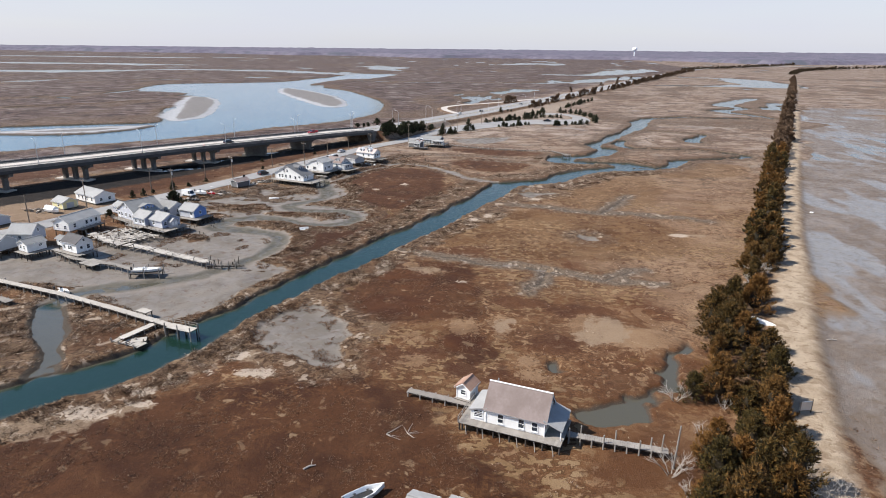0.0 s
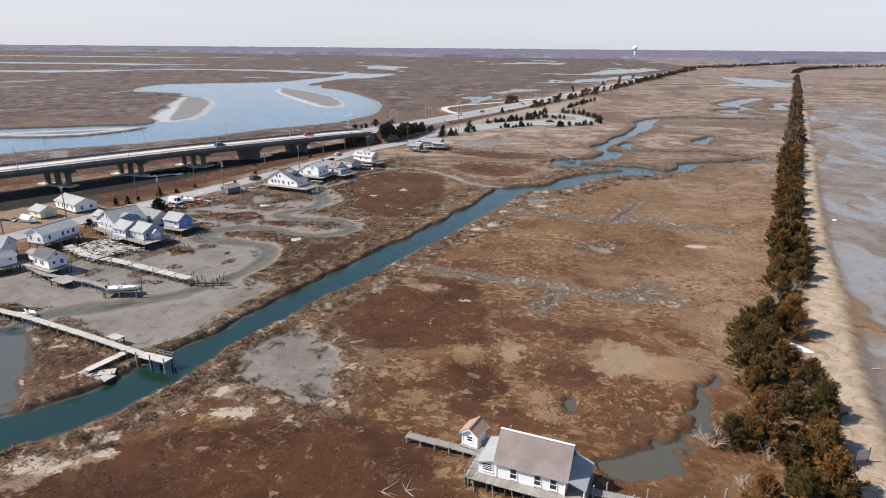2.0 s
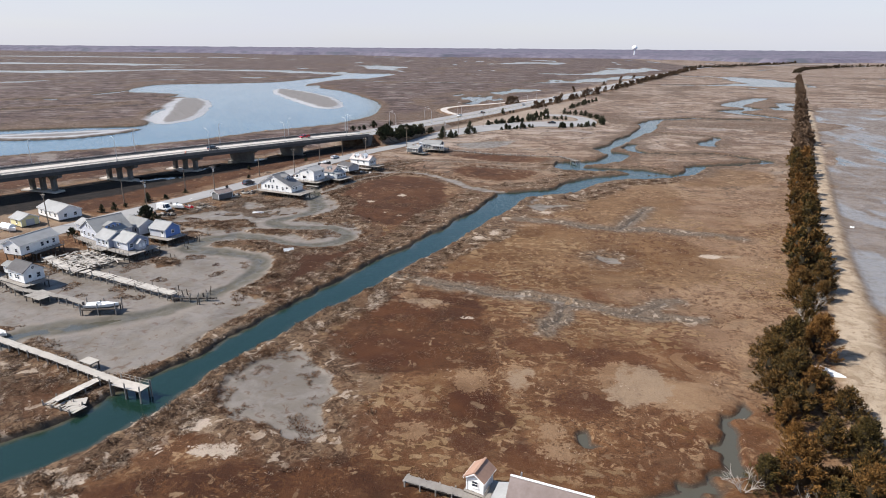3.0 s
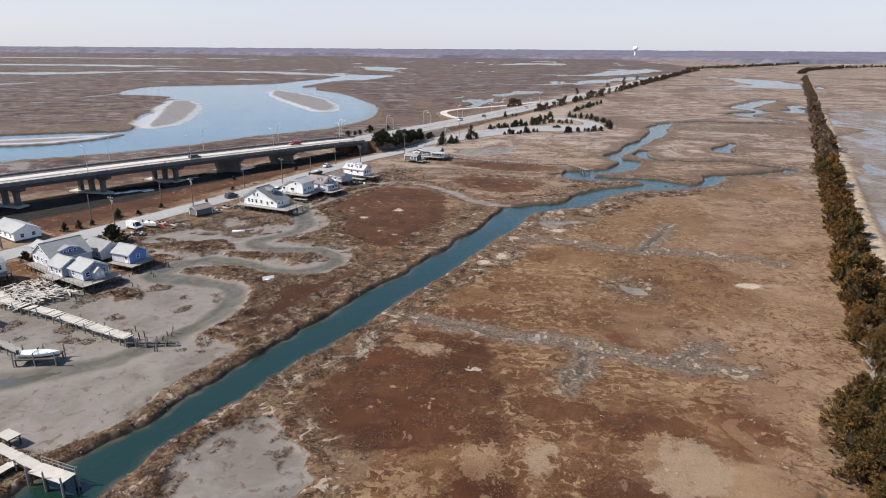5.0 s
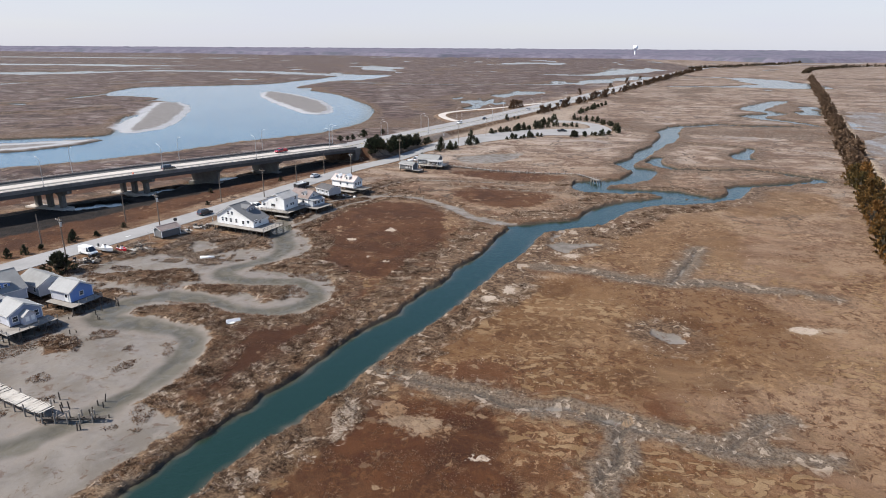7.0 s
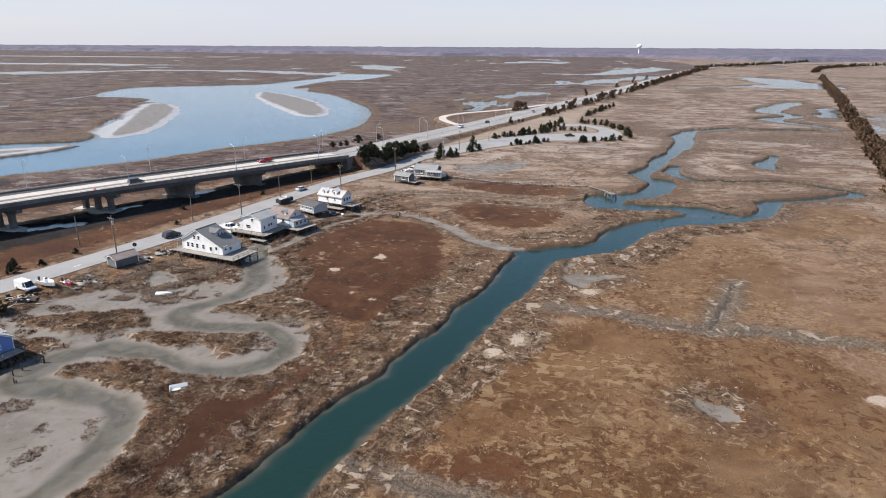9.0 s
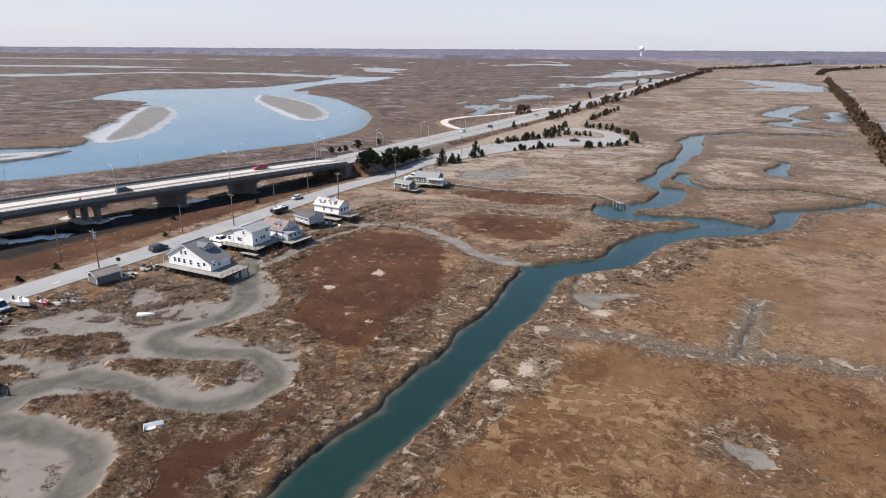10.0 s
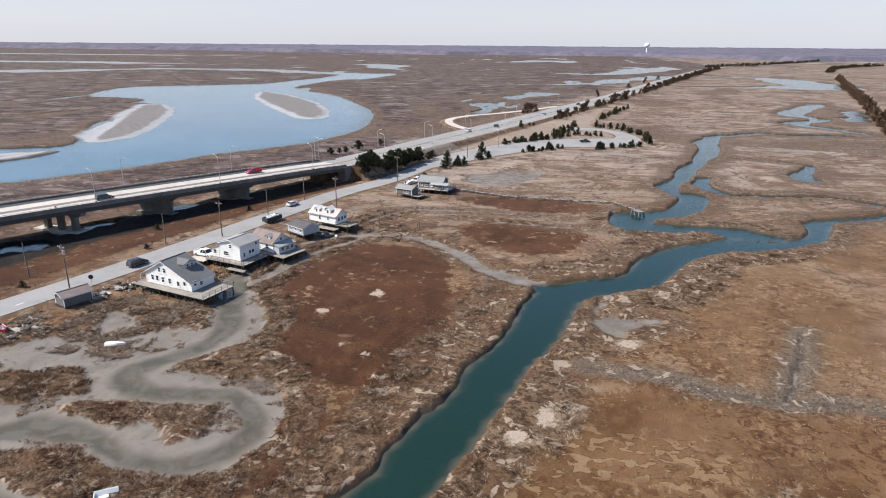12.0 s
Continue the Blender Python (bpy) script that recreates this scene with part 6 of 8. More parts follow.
# --- houses between the lane and the gut
a = house("large white two-storey stilt house with a slate-grey saltbox roof", -85.6, 227.4, 72, 6.0, 13.0, 1.65, 1.85, 3.55, "white_paint", "shingle_slate",
          wins=[("l", 4.6, 1.35, 0.75, 1.1), ("l", 3.2, 1.35, 0.75, 1.1), ("l", 1.6, 1.3, 0.75, 1.1), ("l", -0.4, 1.3, 0.75, 1.1), ("l", -2.8, 1.1, 0.75, 1.0), ("l", 2.3, 3.4, 0.65, 0.95), ("l", 0.9, 3.4, 0.65, 0.95),
                ("f", -0.4, 1.1, 0.7, 0.8)], doors=[("l", -4.6), ("f", -2.0)], off=1.3, drop_r=-0.65)
dormer(a, 0.6, 0.6, -2.6, 4.9, 2.7, 1.35, 0.6, "blue_grey_paint", "shingle_slate")
lean_to(a, -3.0, 2.4, 6.55, 8.4, 1.6, 3.7, 3.1, "white_paint", "shingle_slate", "b", walls=False, name="porch")
lean_to(a, 3.05, 5.6, 1.0, 6.4, 1.6, 4.6, 3.6, "white_paint", "shingle_slate", "r", name="wing")
deck(a, -5.0, -3.05, -6.6, 8.4, 1.6, "")
deck(a, -5.0, 3.4, -11.6, -6.55, 1.6, "fr")
deck(a, -3.0, 2.6, 6.55, 8.6, 1.6, "b")
b = house("white two-storey stilt house with a pale roof", -80.8, 245.7, 71.5, 6.4, 6.6, 1.7, 3.7, 1.1, "white_paint", "shingle_pale",
          wins=[("l", 1.0, 1.3, 1.5, 0.9), ("l", -0.5, 3.2, 0.7, 0.8), ("f", -1.9, 1.2, 0.6, 0.9), ("f", 2.2, 3.0, 0.7, 0.8)], doors=[("f", 0.0), ("f", 1.0)], off=-0.3)
lean_to(b, -3.2, 2.6, 3.3, 5.6, 1.7, 4.6, 3.6, "white_paint", "shingle_pale", "b", name="wing")
window(b, Matrix.Translation((-3.2, 4.5, 3.0)) @ Matrix.Rotation(math.pi / 2, 4, "Z"), 0.9, 0.9)
deck(b, -5.2, -3.25, -5.4, 5.6, 1.6, "l")
deck(b, -5.2, 3.2, -6.0, -3.35, 1.6, "f")
deck(b, -6.6, -5.4, -7.0, -1.8, 0.7, "")
c = house("white cottage on stilts with a brown shingle roof", -76.1, 252.9, -24, 7.8, 5.4, 1.6, 2.4, 1.9, "white_paint", "shingle_brown",
          wins=[("f", 1.9, 1.3, 0.8, 1.0), ("f", -1.4, 1.3, 1.4, 0.9), ("r", 0.0, 2.9, 0.6, 0.7), ("r", -1.2, 1.2), ("r", 1.2, 1.2)])
lean_to(c, 3.9, 5.9, -2.7, 2.7, 1.55, 3.9, 3.3, "grey_paint", "shingle_pale", "r", name="porch")
for yy in (-1.6, 0.0, 1.6):
    window(c, Matrix.Translation((5.9, yy, 2.6)) @ Matrix.Rotation(-math.pi / 2, 4, "Z"), 0.9, 0.9)
dormer(c, 1.5, 0.4, -2.0, 4.3, 1.7, 0.9, 0.55, "white_paint", "shingle_pale", 1)
deck(c, 3.6, 8.6, -4.2, 3.6, 1.5, "")
deck(c, -3.6, 3.6, -4.3, -2.75, 1.5, "f")
lean_to(c, -3.9, 0.2, 2.7, 5.2, 1.5, 3.8, 3.3, "white_paint", "shingle_pale", "b", name="wing")
d = house("weathered grey boat shed with a dark roof", -73.1, 268.8, -34, 6.6, 5.2, 1.2, 1.9, 1.0, "grey_paint", "shingle_dark",
          wins=[("f", -2.2, 1.1, 0.7, 0.7), ("f", 0.0, 1.1, 0.7, 0.7), ("f", 2.0, 1.1, 0.7, 0.7)], name="boat_shed", category="shed")
deck(d, -5.0, -3.35, -2.0, 2.0, 1.0, "")
e = house("white stilt cottage with two dormers and a faded pinkish roof", -69, 277.8, -23, 9.6, 4.8, 2.0, 2.3, 1.5, "white_paint", "shingle_pink",
          wins=[("f", -1.0, 1.3, 0.7, 1.0), ("f", 2.0, 1.3, 0.7, 0.7), ("r", -1.1, 1.3, 0.8, 1.0), ("r", 0.3, 1.3, 0.8, 1.0)], doors=[("r", 1.6)])
dormer(e, -2.4, 0.2, -2.0, 4.6, 1.7, 1.0, 0.55, "white_paint", "white_trim", 1)
dormer(e, 1.6, 0.2, -2.0, 4.6, 2.0, 1.2, 0.8, "white_paint", "white_trim", 1)
deck(e, 4.85, 9.0, -2.6, 2.4, 1.9, "fr")
deck(e, -4.8, 6.0, -4.6, -2.45, 1.0, "")
g = house("small blue-grey roadside shed with a brown roof", -102.8, 217.2, 62, 5.4, 3.6, 0.35, 2.0, 0.7, "shingle_slate", "shingle_brown", piled=False, name="shed", category="shed", base=0.1)
f = house("weathered grey dock house with a lattice porch", -46.2, 327.7, -12, 9.0, 5.6, 1.6, 2.3, 1.5, "shingle_slate", "shingle_grey",
          wins=[("f", -3.4, 1.2, 0.8, 1.0), ("f", -1.6, 1.2, 0.8, 1.0), ("f", 0.4, 1.2, 0.8, 1.0), ("f", 2.6, 1.2, 0.8, 1.0)], doors=[("r", 0.0)], name="dock_house")
lean_to(f, 0.5, 6.8, -4.4, -2.85, 1.6, 3.7, 3.3, "white_paint", "shingle_pale", "f", walls=False, name="porch")
deck(f, -4.6, 7.2, -4.8, -2.85, 1.55, "f", "wood_pale")
deck(f, 4.55, 7.4, -2.8, 3.0, 1.55, "rb", "wood_pale")
for k in range(9):
    part("lattice_slat", tube(bmesh.new(), (0.6 + k * 0.7, -4.75, 1.6), (1.5 + k * 0.7, -4.75, 2.6), 0.03, 0.03, 4), M["white_trim"], f)
f2 = house("open grey wooden fishing shed on piles", -53.7, 317.8, -24, 6.4, 3.8, 1.2, 2.0, 0.8, "shingle_slate", "shingle_grey", wins=[("f", 0.8, 1.1, 1.6, 1.0)], name="fishing_shed", category="shed")
deck(f2, 3.3, 6.2, -2.2, 2.0, 1.1, "")

# --- the hamlet by the marina
hamlet_from = len(made_houses)
bh = house("small stilt cabin with a blue gable and a pale roof", -96.5, 171.1, -17, 5.8, 5.2, 1.7, 2.4, 1.7, "blue_grey_paint", "shingle_pale",
           wins=[("r", 0.0, 1.4, 0.8, 0.9)], doors=[("f", 1.8)], gable_paint="blue_paint", name="stilt_cabin")
deck(bh, -2.9, 5.4, -4.2, -2.65, 1.6, "")
deck(bh, 2.95, 5.4, -2.6, 2.8, 1.6, "r")
gm = house("large pale grey stilt house with dormer and grey roof", -111.2, 167.8, 61, 9.2, 10.4, 1.75, 2.6, 3.2, "blue_grey_paint", "shingle_grey",
           wins=[("l", 2.6, 1.4), ("l", 0.2, 1.4), ("l", -2.2, 1.4), ("l", -4.0, 1.4), ("l", 0.8, 4.2, 0.7, 1.1), ("l", -0.8, 4.2, 0.7, 1.1)], doors=[("l", 4.2)])
dormer(gm, 0.2, -0.6, -4.2, 4.7, 4.0, 1.2, 0.6, "blue_paint", "shingle_grey", 3)
deck(gm, -6.6, -4.65, -6.5, 5.2, 1.65, "l")
w1 = house("pale grey stilt cottage wing with a shade-blue gable", -105, 161, -24, 5.6, 5.4, 1.75, 2.5, 1.6, "blue_grey_paint", "shingle_pale",
           wins=[("f", -1.4, 1.3), ("f", 0.6, 1.3), ("r", 0.0, 1.3)], doors=[("f", 2.0)], gable_paint="shade_blue_paint", name="stilt_cottage")
deck(w1, -3.4, 3.0, -5.0, -2.75, 1.65, "f")
w2 = house("pale grey stilt cottage with a small gabled bay", -99, 159.9, -24, 5.8, 6.0, 1.75, 2.4, 1.7, "blue_grey_paint", "shingle_pale",
           wins=[("f", -1.0, 1.3, 0.9, 1.0), ("r", -1.9, 1.3, 0.9, 1.1), ("r", 1.9, 1.3, 0.9, 1.1)], gable_paint="shade_blue_paint", name="stilt_cottage")
bay_ring = [(-1.1, 1.75), (1.1, 1.75), (1.1, 3.7), (0, 4.6), (-1.1, 3.7)]
bay = part("bay", extrude_profile(bmesh.new(), bay_ring, 2.95, 4.6), M["blue_grey_paint"], w2)
for sg in (-1, 1):
    part("bay_roof", extrude_profile(bmesh.new(), [(0, 4.62), (sg * 1.35, 3.55), (sg * 1.35, 3.67), (0, 4.76)], 2.9, 4.85), M["shingle_pale"], bay)
for yy in (-0.5, 0.5):
    wp = part("bay_window", box(-0.32, 0.32, -0.02, 0.05, -0.5, 0.5), M["white_trim"], bay)
    wp.matrix_basis = Matrix.Translation((4.6, yy, 3.0)) @ Matrix.Rotation(-math.pi / 2, 4, "Z")
deck(w2, -2.9, 6.4, -5.2, -3.05, 1.65, "f")
deck(w2, 2.95, 6.4, -3.0, 4.0, 1.65, "r")
bk = house("grey weathered house with a brown-grey roof", -106.6, 175.7, -26, 8.6, 5.8, 0.9, 2.5, 1.7, "blue_grey_paint", "shingle_grey", wins=[("r", 0.0, 1.3), ("f", 2.5, 1.3)], name="house")
bk2 = house("low blue cabin with a flat grey roof", -99.9, 174.6, -26, 5.0, 4.0, 1.2, 2.1, 0.5, "blue_grey_paint", "shingle_pale", wins=[("r", 0.0, 1.2)], gable_paint="blue_paint", name="cabin")
pb = house("small grey porch cabin with a pale roof", -121.5, 174.6, -26, 5.0, 4.0, 0.7, 2.4, 1.1, "blue_grey_paint", "shingle_pale", wins=[("f", -0.5, 1.2)], gable_paint="shade_blue_paint", name="cabin")
k = house("long white house on tall stilts with a pale roof", -121.1, 153.7, 79, 11.0, 5.7, 2.3, 2.7, 1.6, "white_paint", "shingle_pale",
          wins=[("l", 1.4, 1.5), ("l", -1.4, 1.2, 0.8, 1.0), ("f", -3.5, 1.4), ("f", 0.6, 1.4), ("f", 4.0, 1.4)], doors=[("f", 2.2)])
deck(k, -3.0, 5.4, -4.6, -2.9, 2.2, "f")
lh = house("white boxy stilt cabin with a dark roof", -108.3, 136.3, -21, 6.0, 4.4, 1.5, 2.8, 1.6, "white_paint", "shingle_dark",
           wins=[("f", -2.2, 1.3, 0.7, 1.0), ("f", -0.2, 1.3, 0.7, 1.0), ("f", 0.7, 1.3, 0.7, 1.0), ("r", 1.0, 1.3, 0.8, 1.1), ("r", 0.0, 3.4, 0.6, 0.6)], doors=[("r", -0.9)], name="stilt_cabin")
deck(lh, -8.0, 5.0, -3.4, -2.25, 1.4, "")
deck(lh, 3.05, 5.0, -2.2, 2.0, 1.4, "r")
ls = house("tiny white storage shed on a deck", -114.6, 139.6, -21, 2.6, 2.2, 1.5, 2.1, 0.5, "white_paint", "shingle_grey", doors=[("f", 0.2)], name="shed", category="shed")
mh = house("white stilt cabin with a grey-green roof", -119.6, 135, 68, 4.8, 4.0, 1.5, 2.3, 1.0, "white_paint", "shingle_grey", wins=[("l", 1.0, 1.2, 0.6, 1.0), ("l", -0.6, 1.2, 0.6, 1.0), ("f", 1.0, 1.4, 0.8, 0.6)], name="stilt_cabin")
deck(mh, -3.6, -2.45, -3.4, 2.6, 1.4, "")
deck(mh, -2.4, 3.0, -3.6, -2.05, 1.4, "")
m2 = house("white gabled stilt house behind a cabin", -126.6, 141.7, 8, 6.5, 6.0, 1.7, 2.6, 2.2, "white_paint", "shingle_pale", wins=[("r", 0.0, 3.0, 0.8, 0.8), ("f", 0.0, 1.3)], gable_paint="blue_grey_paint")
m3 = house("grey weathered stilt house at the marina", -128.6, 134.7, -15, 7.0, 5.0, 1.6, 2.4, 1.6, "grey_paint", "shingle_grey", wins=[("f", -1.6, 1.3), ("f", 1.6, 1.3)])
deck(m3, -4.0, 4.6, -4.6, -2.55, 1.5, "")
nh = house("white single-storey roadside house with a pale roof", -140.5, 188.3, -27, 13.0, 7.0, 0.6, 2.6, 1.7, "white_paint", "shingle_pale",
           wins=[("f", -4.4, 1.3), ("f", -1.8, 1.3), ("f", 1.2, 1.3), ("f", 4.4, 1.3), ("r", 1.6, 1.3, 0.9, 1.1), ("r", -1.4, 1.3, 0.9, 1.1)], piled=False, skirt=0.7, name="house", group="roadside houses")
yh = house("pale yellow garage with a grey roof", -144.3, 178.8, -24, 6.4, 5.0, 0.35, 2.3, 1.3, "yellow_paint", "shingle_pale", wins=[("f", 0.5, 1.3)], piled=False, skirt=0.5, name="garage", category="garage", group="roadside houses")
gd = part("garage_door", box(-1.2, 1.2, -0.02, 0.06, 0, 2.0), M["grey_paint"], yh)
gd.matrix_basis = wall_spot(6.4, 5.0, "r", 0.0, 0.4)
oh = house("low grey bungalow with a dark roof by the lane", -151.5, 157.6, -20, 10.0, 5.6, 0.5, 2.2, 1.2, "blue_grey_paint", "shingle_grey", wins=[("f", 0.0, 1.2), ("f", 3.0, 1.2), ("f", -3.0, 1.2)], piled=False, skirt=0.5, name="house", group="roadside houses")
for t in made_houses[hamlet_from:]:
    t.matrix_basis = t.matrix_basis @ Matrix.Diagonal((0.94, 0.94, 0.88, 1.0))
for x, y, turn, L, W in ((-9, 58.3, -14, 2.9, 2.3), (-4.3, 58, -14, 3.2, 2.3)):
    s = house("low weathered grey storage shed with a pale roof", x, y, turn, L, W, 0.3, 1.5, 0.35, "wood_grey", "shingle_pale", piled=False, skirt=0.5, name="shed", category="shed", group="sheds near the skiff")


# ---------------------------------------------------------------- docks and walkways
def walkway(name, label, pts, z, half, posts=2.4, post_top=0.5, boards="wood_grey", both=True, tall_every=0, group="docks along the creek", wear=0.0):
    """A plank walkway on piles along a line; wear: share of planks missing or askew."""
    t = thing(name, pose(*pts[0], 0), label, "dock", group)
    ox, oy = pts[0]
    q = np.array(pts, float) - (ox, oy)
    seg = np.linalg.norm(np.diff(q, axis=0), axis=1)
    s = np.concatenate([[0], np.cumsum(seg)])

    def at(d):
        d = min(max(d, 0.0), s[-1] - 1e-4)
        i = int(np.searchsorted(s, d, "right") - 1)
        w = (q[i + 1] - q[i]) / seg[i]
        return q[i] + w * (d - s[i]), w

    planks = bmesh.new()
    d = 0.0
    while d < s[-1]:
        p, w = at(d + 0.15)
        if random.random() >= wear:
            turn = math.atan2(w[1], w[0]) + random.gauss(0, 0.02 + 0.25 * wear)
            m = Matrix.Translation((p[0], p[1], z)) @ Matrix.Rotation(turn, 4, "Z") @ Matrix.Rotation(random.gauss(0, 0.01 + 0.12 * wear), 4, "X")
            jut = random.uniform(-0.05, 0.07)
            block(planks, -0.14, 0.14, -half - jut, half + jut, -0.05, random.uniform(-0.01, 0.01), m)
        d += 0.3
    for i in range(len(seg)):
        w = (q[i + 1] - q[i]) / seg[i]
        m = Matrix.Translation((q[i][0], q[i][1], z)) @ Matrix.Rotation(math.atan2(w[1], w[0]), 4, "Z")
        for y in (-half + 0.12, half - 0.12):
            part("beam", box(0, seg[i], y - 0.06, y + 0.06, -0.27, -0.06, m=m), M["wood_dark"], t, "dark stringer beam")
    tagged(part("decking", planks, M[boards], t, "weathered grey planks"), kind="stuff")
    shared = {}
    k, d = 0, 0.3
    while d < s[-1]:
        p, w = at(d)
        for side in ((-1, 1) if both else (-1,)):
            top = z + (post_top if not tall_every or k % tall_every == 0 else 0.05)
            top = round(top + random.choice((0, 0.12, -0.1)), 2)
            x, y = p[0] - side * w[1] * (half + 0.05), p[1] + side * w[0] * (half + 0.05)
            if top not in shared:
                shared[top] = mesh_of(tube(bmesh.new(), (0, 0, -2.2), (0, 0, top), 0.12, 0.10, 7), "pile", M["wood_grey"])
            ob = part("pile", shared[top], None, t)
            ob.location = (x, y, 0)
            ob.rotation_euler = (random.gauss(0, 0.02), random.gauss(0, 0.02), 0)
            k += 1
        d += posts
    return t


def platform(name, label, x, y, turn, L, W, z, boards="wood_grey", rail="", post_top=0.0):
    t = thing(name, pose(x, y, 0, 0, 0, turn), label, "dock", "docks along the creek")
    deck(t, -L / 2, L / 2, -W / 2, W / 2, z, rail, boards, -2.2)
    if post_top:
        piles(t, [(sx * (L / 2 + 0.1), sy * (W / 2 + 0.1)) for sx in (-1, 0, 1) for sy in (-1, 1)], z + post_top, -2.2, 0.12, "wood_grey", "mooring_pile")
    return t


walkway("dock", "long weathered wooden dock running out to the creek", [(-118, 116.6), (-110, 114.4), (-92.8, 109.8), (-76.6, 104.2), (-62.4, 98.9)], 1.15, 0.68, 2.6, 0.35, "wood_pale", tall_every=7)
platform("dock_platform", "wooden dock head on tall piles over the creek", -59.6, 97.8, -14, 5.6, 1.9, 1.3, "wood_pale", "b", 0.9)
platform("dock_platform", "small side platform beside the long dock", -71, 104.4, -20, 2.8, 1.6, 1.1, "wood_pale")
walkway("dock", "bleached side walkway leading to a sunken float", [(-66.1, 99.6), (-68.4, 93.3)], 0.85, 0.7, 2.4, 0.2, "wood_pale")
walkway("floating_dock", "broken bleached float lying at the creek's edge", [(-70.1, 93.9), (-63.7, 92.1)], 0.3, 1.0, 1.8, 0.5, "wood_pale", wear=0.25)
platform("floating_dock", "small bleached float tilted on the mud", -65.6, 93.9, 25, 2.6, 1.7, 0.35, "wood_pale")
walkway("dock", "short grey walkway over the marsh edge", [(-118.2, 111.5), (-110, 108.6), (-100.4, 105.1)], 0.9, 0.8, 2.4, 0.3)
walkway("dock", "plank walkway between outhouse and marsh", [(-15.1, 83.2), (-7.5, 81.2), (-5.4, 80.6)], 0.85, 0.62, 2.0, 0.12)
walkway("boardwalk", "grey boardwalk from the hut porch to the dike", [(8.1, 74.9), (13.9, 73.9), (20.8, 72.8)], 1.05, 0.6, 1.5, 1.25, tall_every=3)
walkway("dock", "weathered wharf walkway with missing planks", [(-115.8, 151.3), (-105.8, 144.9), (-93.7, 141.4), (-78.5, 135.5), (-72.9, 133.6)], 0.95, 1.15, 2.4, 0.8, "wood_pale", tall_every=3, wear=0.15)
walkway("dock", "broken black timber breakwater", [(-72.9, 132.4), (-64.3, 133.9)], 0.35, 0.3, 1.7, 0.9, "wood_dark", wear=0.3)
walkway("dock", "narrow grey walkway to the boat lift", [(-114.9, 136.4), (-106.3, 131.3), (-100.3, 129.9), (-93.2, 128.6), (-87.1, 125.9)], 0.95, 0.7, 2.4, 0.3, tall_every=4)
platform("dock_platform", "square grey fishing platform on piles", -99.4, 129, -22, 5.2, 3.6, 0.95)
platform("boat_lift", "timber boat cradle on piles over the mud", -83.4, 125.2, 12, 6.4, 2.9, 0.9, "wood_dark", "", 1.3)
walkway("dock", "long crooked footbridge across the marsh to the creek", [(-39, 330), (-29.8, 325.7), (-19.5, 321.3), (-0.9, 318.6), (15.6, 318.4), (21.3, 309.4)], 0.75, 0.4, 3.0, 0.6, wear=0.2)
platform("dock_platform", "small landing stage at the creek", 21.9, 307.7, -60, 3.4, 2.2, 0.75, "wood_grey", "", 0.6)
platform("driveway_deck", "pale timber parking deck between two houses", -89.5, 245.5, 71, 6.4, 5.2, 1.1, "wood_pale")

# the collapsed deck: hundreds of loose boards on old piles
wreck = thing("collapsed_deck", pose(-106.3, 150.8, 0, 0, 0, -27), "collapsed bleached timber deck littered with loose boards", "deck")
frame_bm = bmesh.new()
for x in np.arange(-7, 7.1, 1.75):
    block(frame_bm, x - 0.07, x + 0.07, -5.2, 5.2, 0.35, 0.55)
part("joist_frame", frame_bm, M["wood_dark"], wreck, "dark exposed joists")
piles(wreck, [(x, y) for x in (-7, -3.5, 0, 3.5, 7) for y in (-5, -1.7, 1.7, 5)], 0.6, -1.6)
board_mes = [mesh_of(box(-l / 2, l / 2, -w, w, -0.025, 0.025), "board", M["wood_pale"]) for l, w in ((1.8, 0.09), (2.6, 0.1), (3.4, 0.11), (1.2, 0.3), (0.9, 0.12))]
for k in range(260):
    ob = part("board", random.choice(board_mes), None, wreck)
    ob.location = (random.uniform(-7.6, 7.6), random.uniform(-5.6, 5.6), 0.60 + random.uniform(0, 0.22))
    ob.rotation_euler = (random.gauss(0, 0.10), random.gauss(0, 0.07), random.choice((0, math.pi / 2)) + random.gauss(0, 0.35))

# old pile stubs standing in the mud
stub_me = [mesh_of(tube(bmesh.new(), (0, 0, -1.2), (0, 0, h), 0.11, 0.09, 6), "pile_stub", M["wood_dark"]) for h in (0.5, 0.9, 1.3)]
for k in range(70):
    if k < 26:
        x, y = random.uniform(-62, -40), 272 + random.uniform(-4, 12)
    elif k < 46:
        x, y = random.uniform(-76, -64), random.uniform(131, 140)
    else:
        x, y = random.uniform(-93, -87), random.uniform(158, 178)
    ob = new("pile_stub", random.choice(stub_me))
    ob.location = (x, y, ground_z(x, y))
    ob.rotation_euler = (random.gauss(0, 0.05), random.gauss(0, 0.05), 0)
    tagged(ob, "old black pile stub standing in the mud", "pile", "pile stubs in the mud")


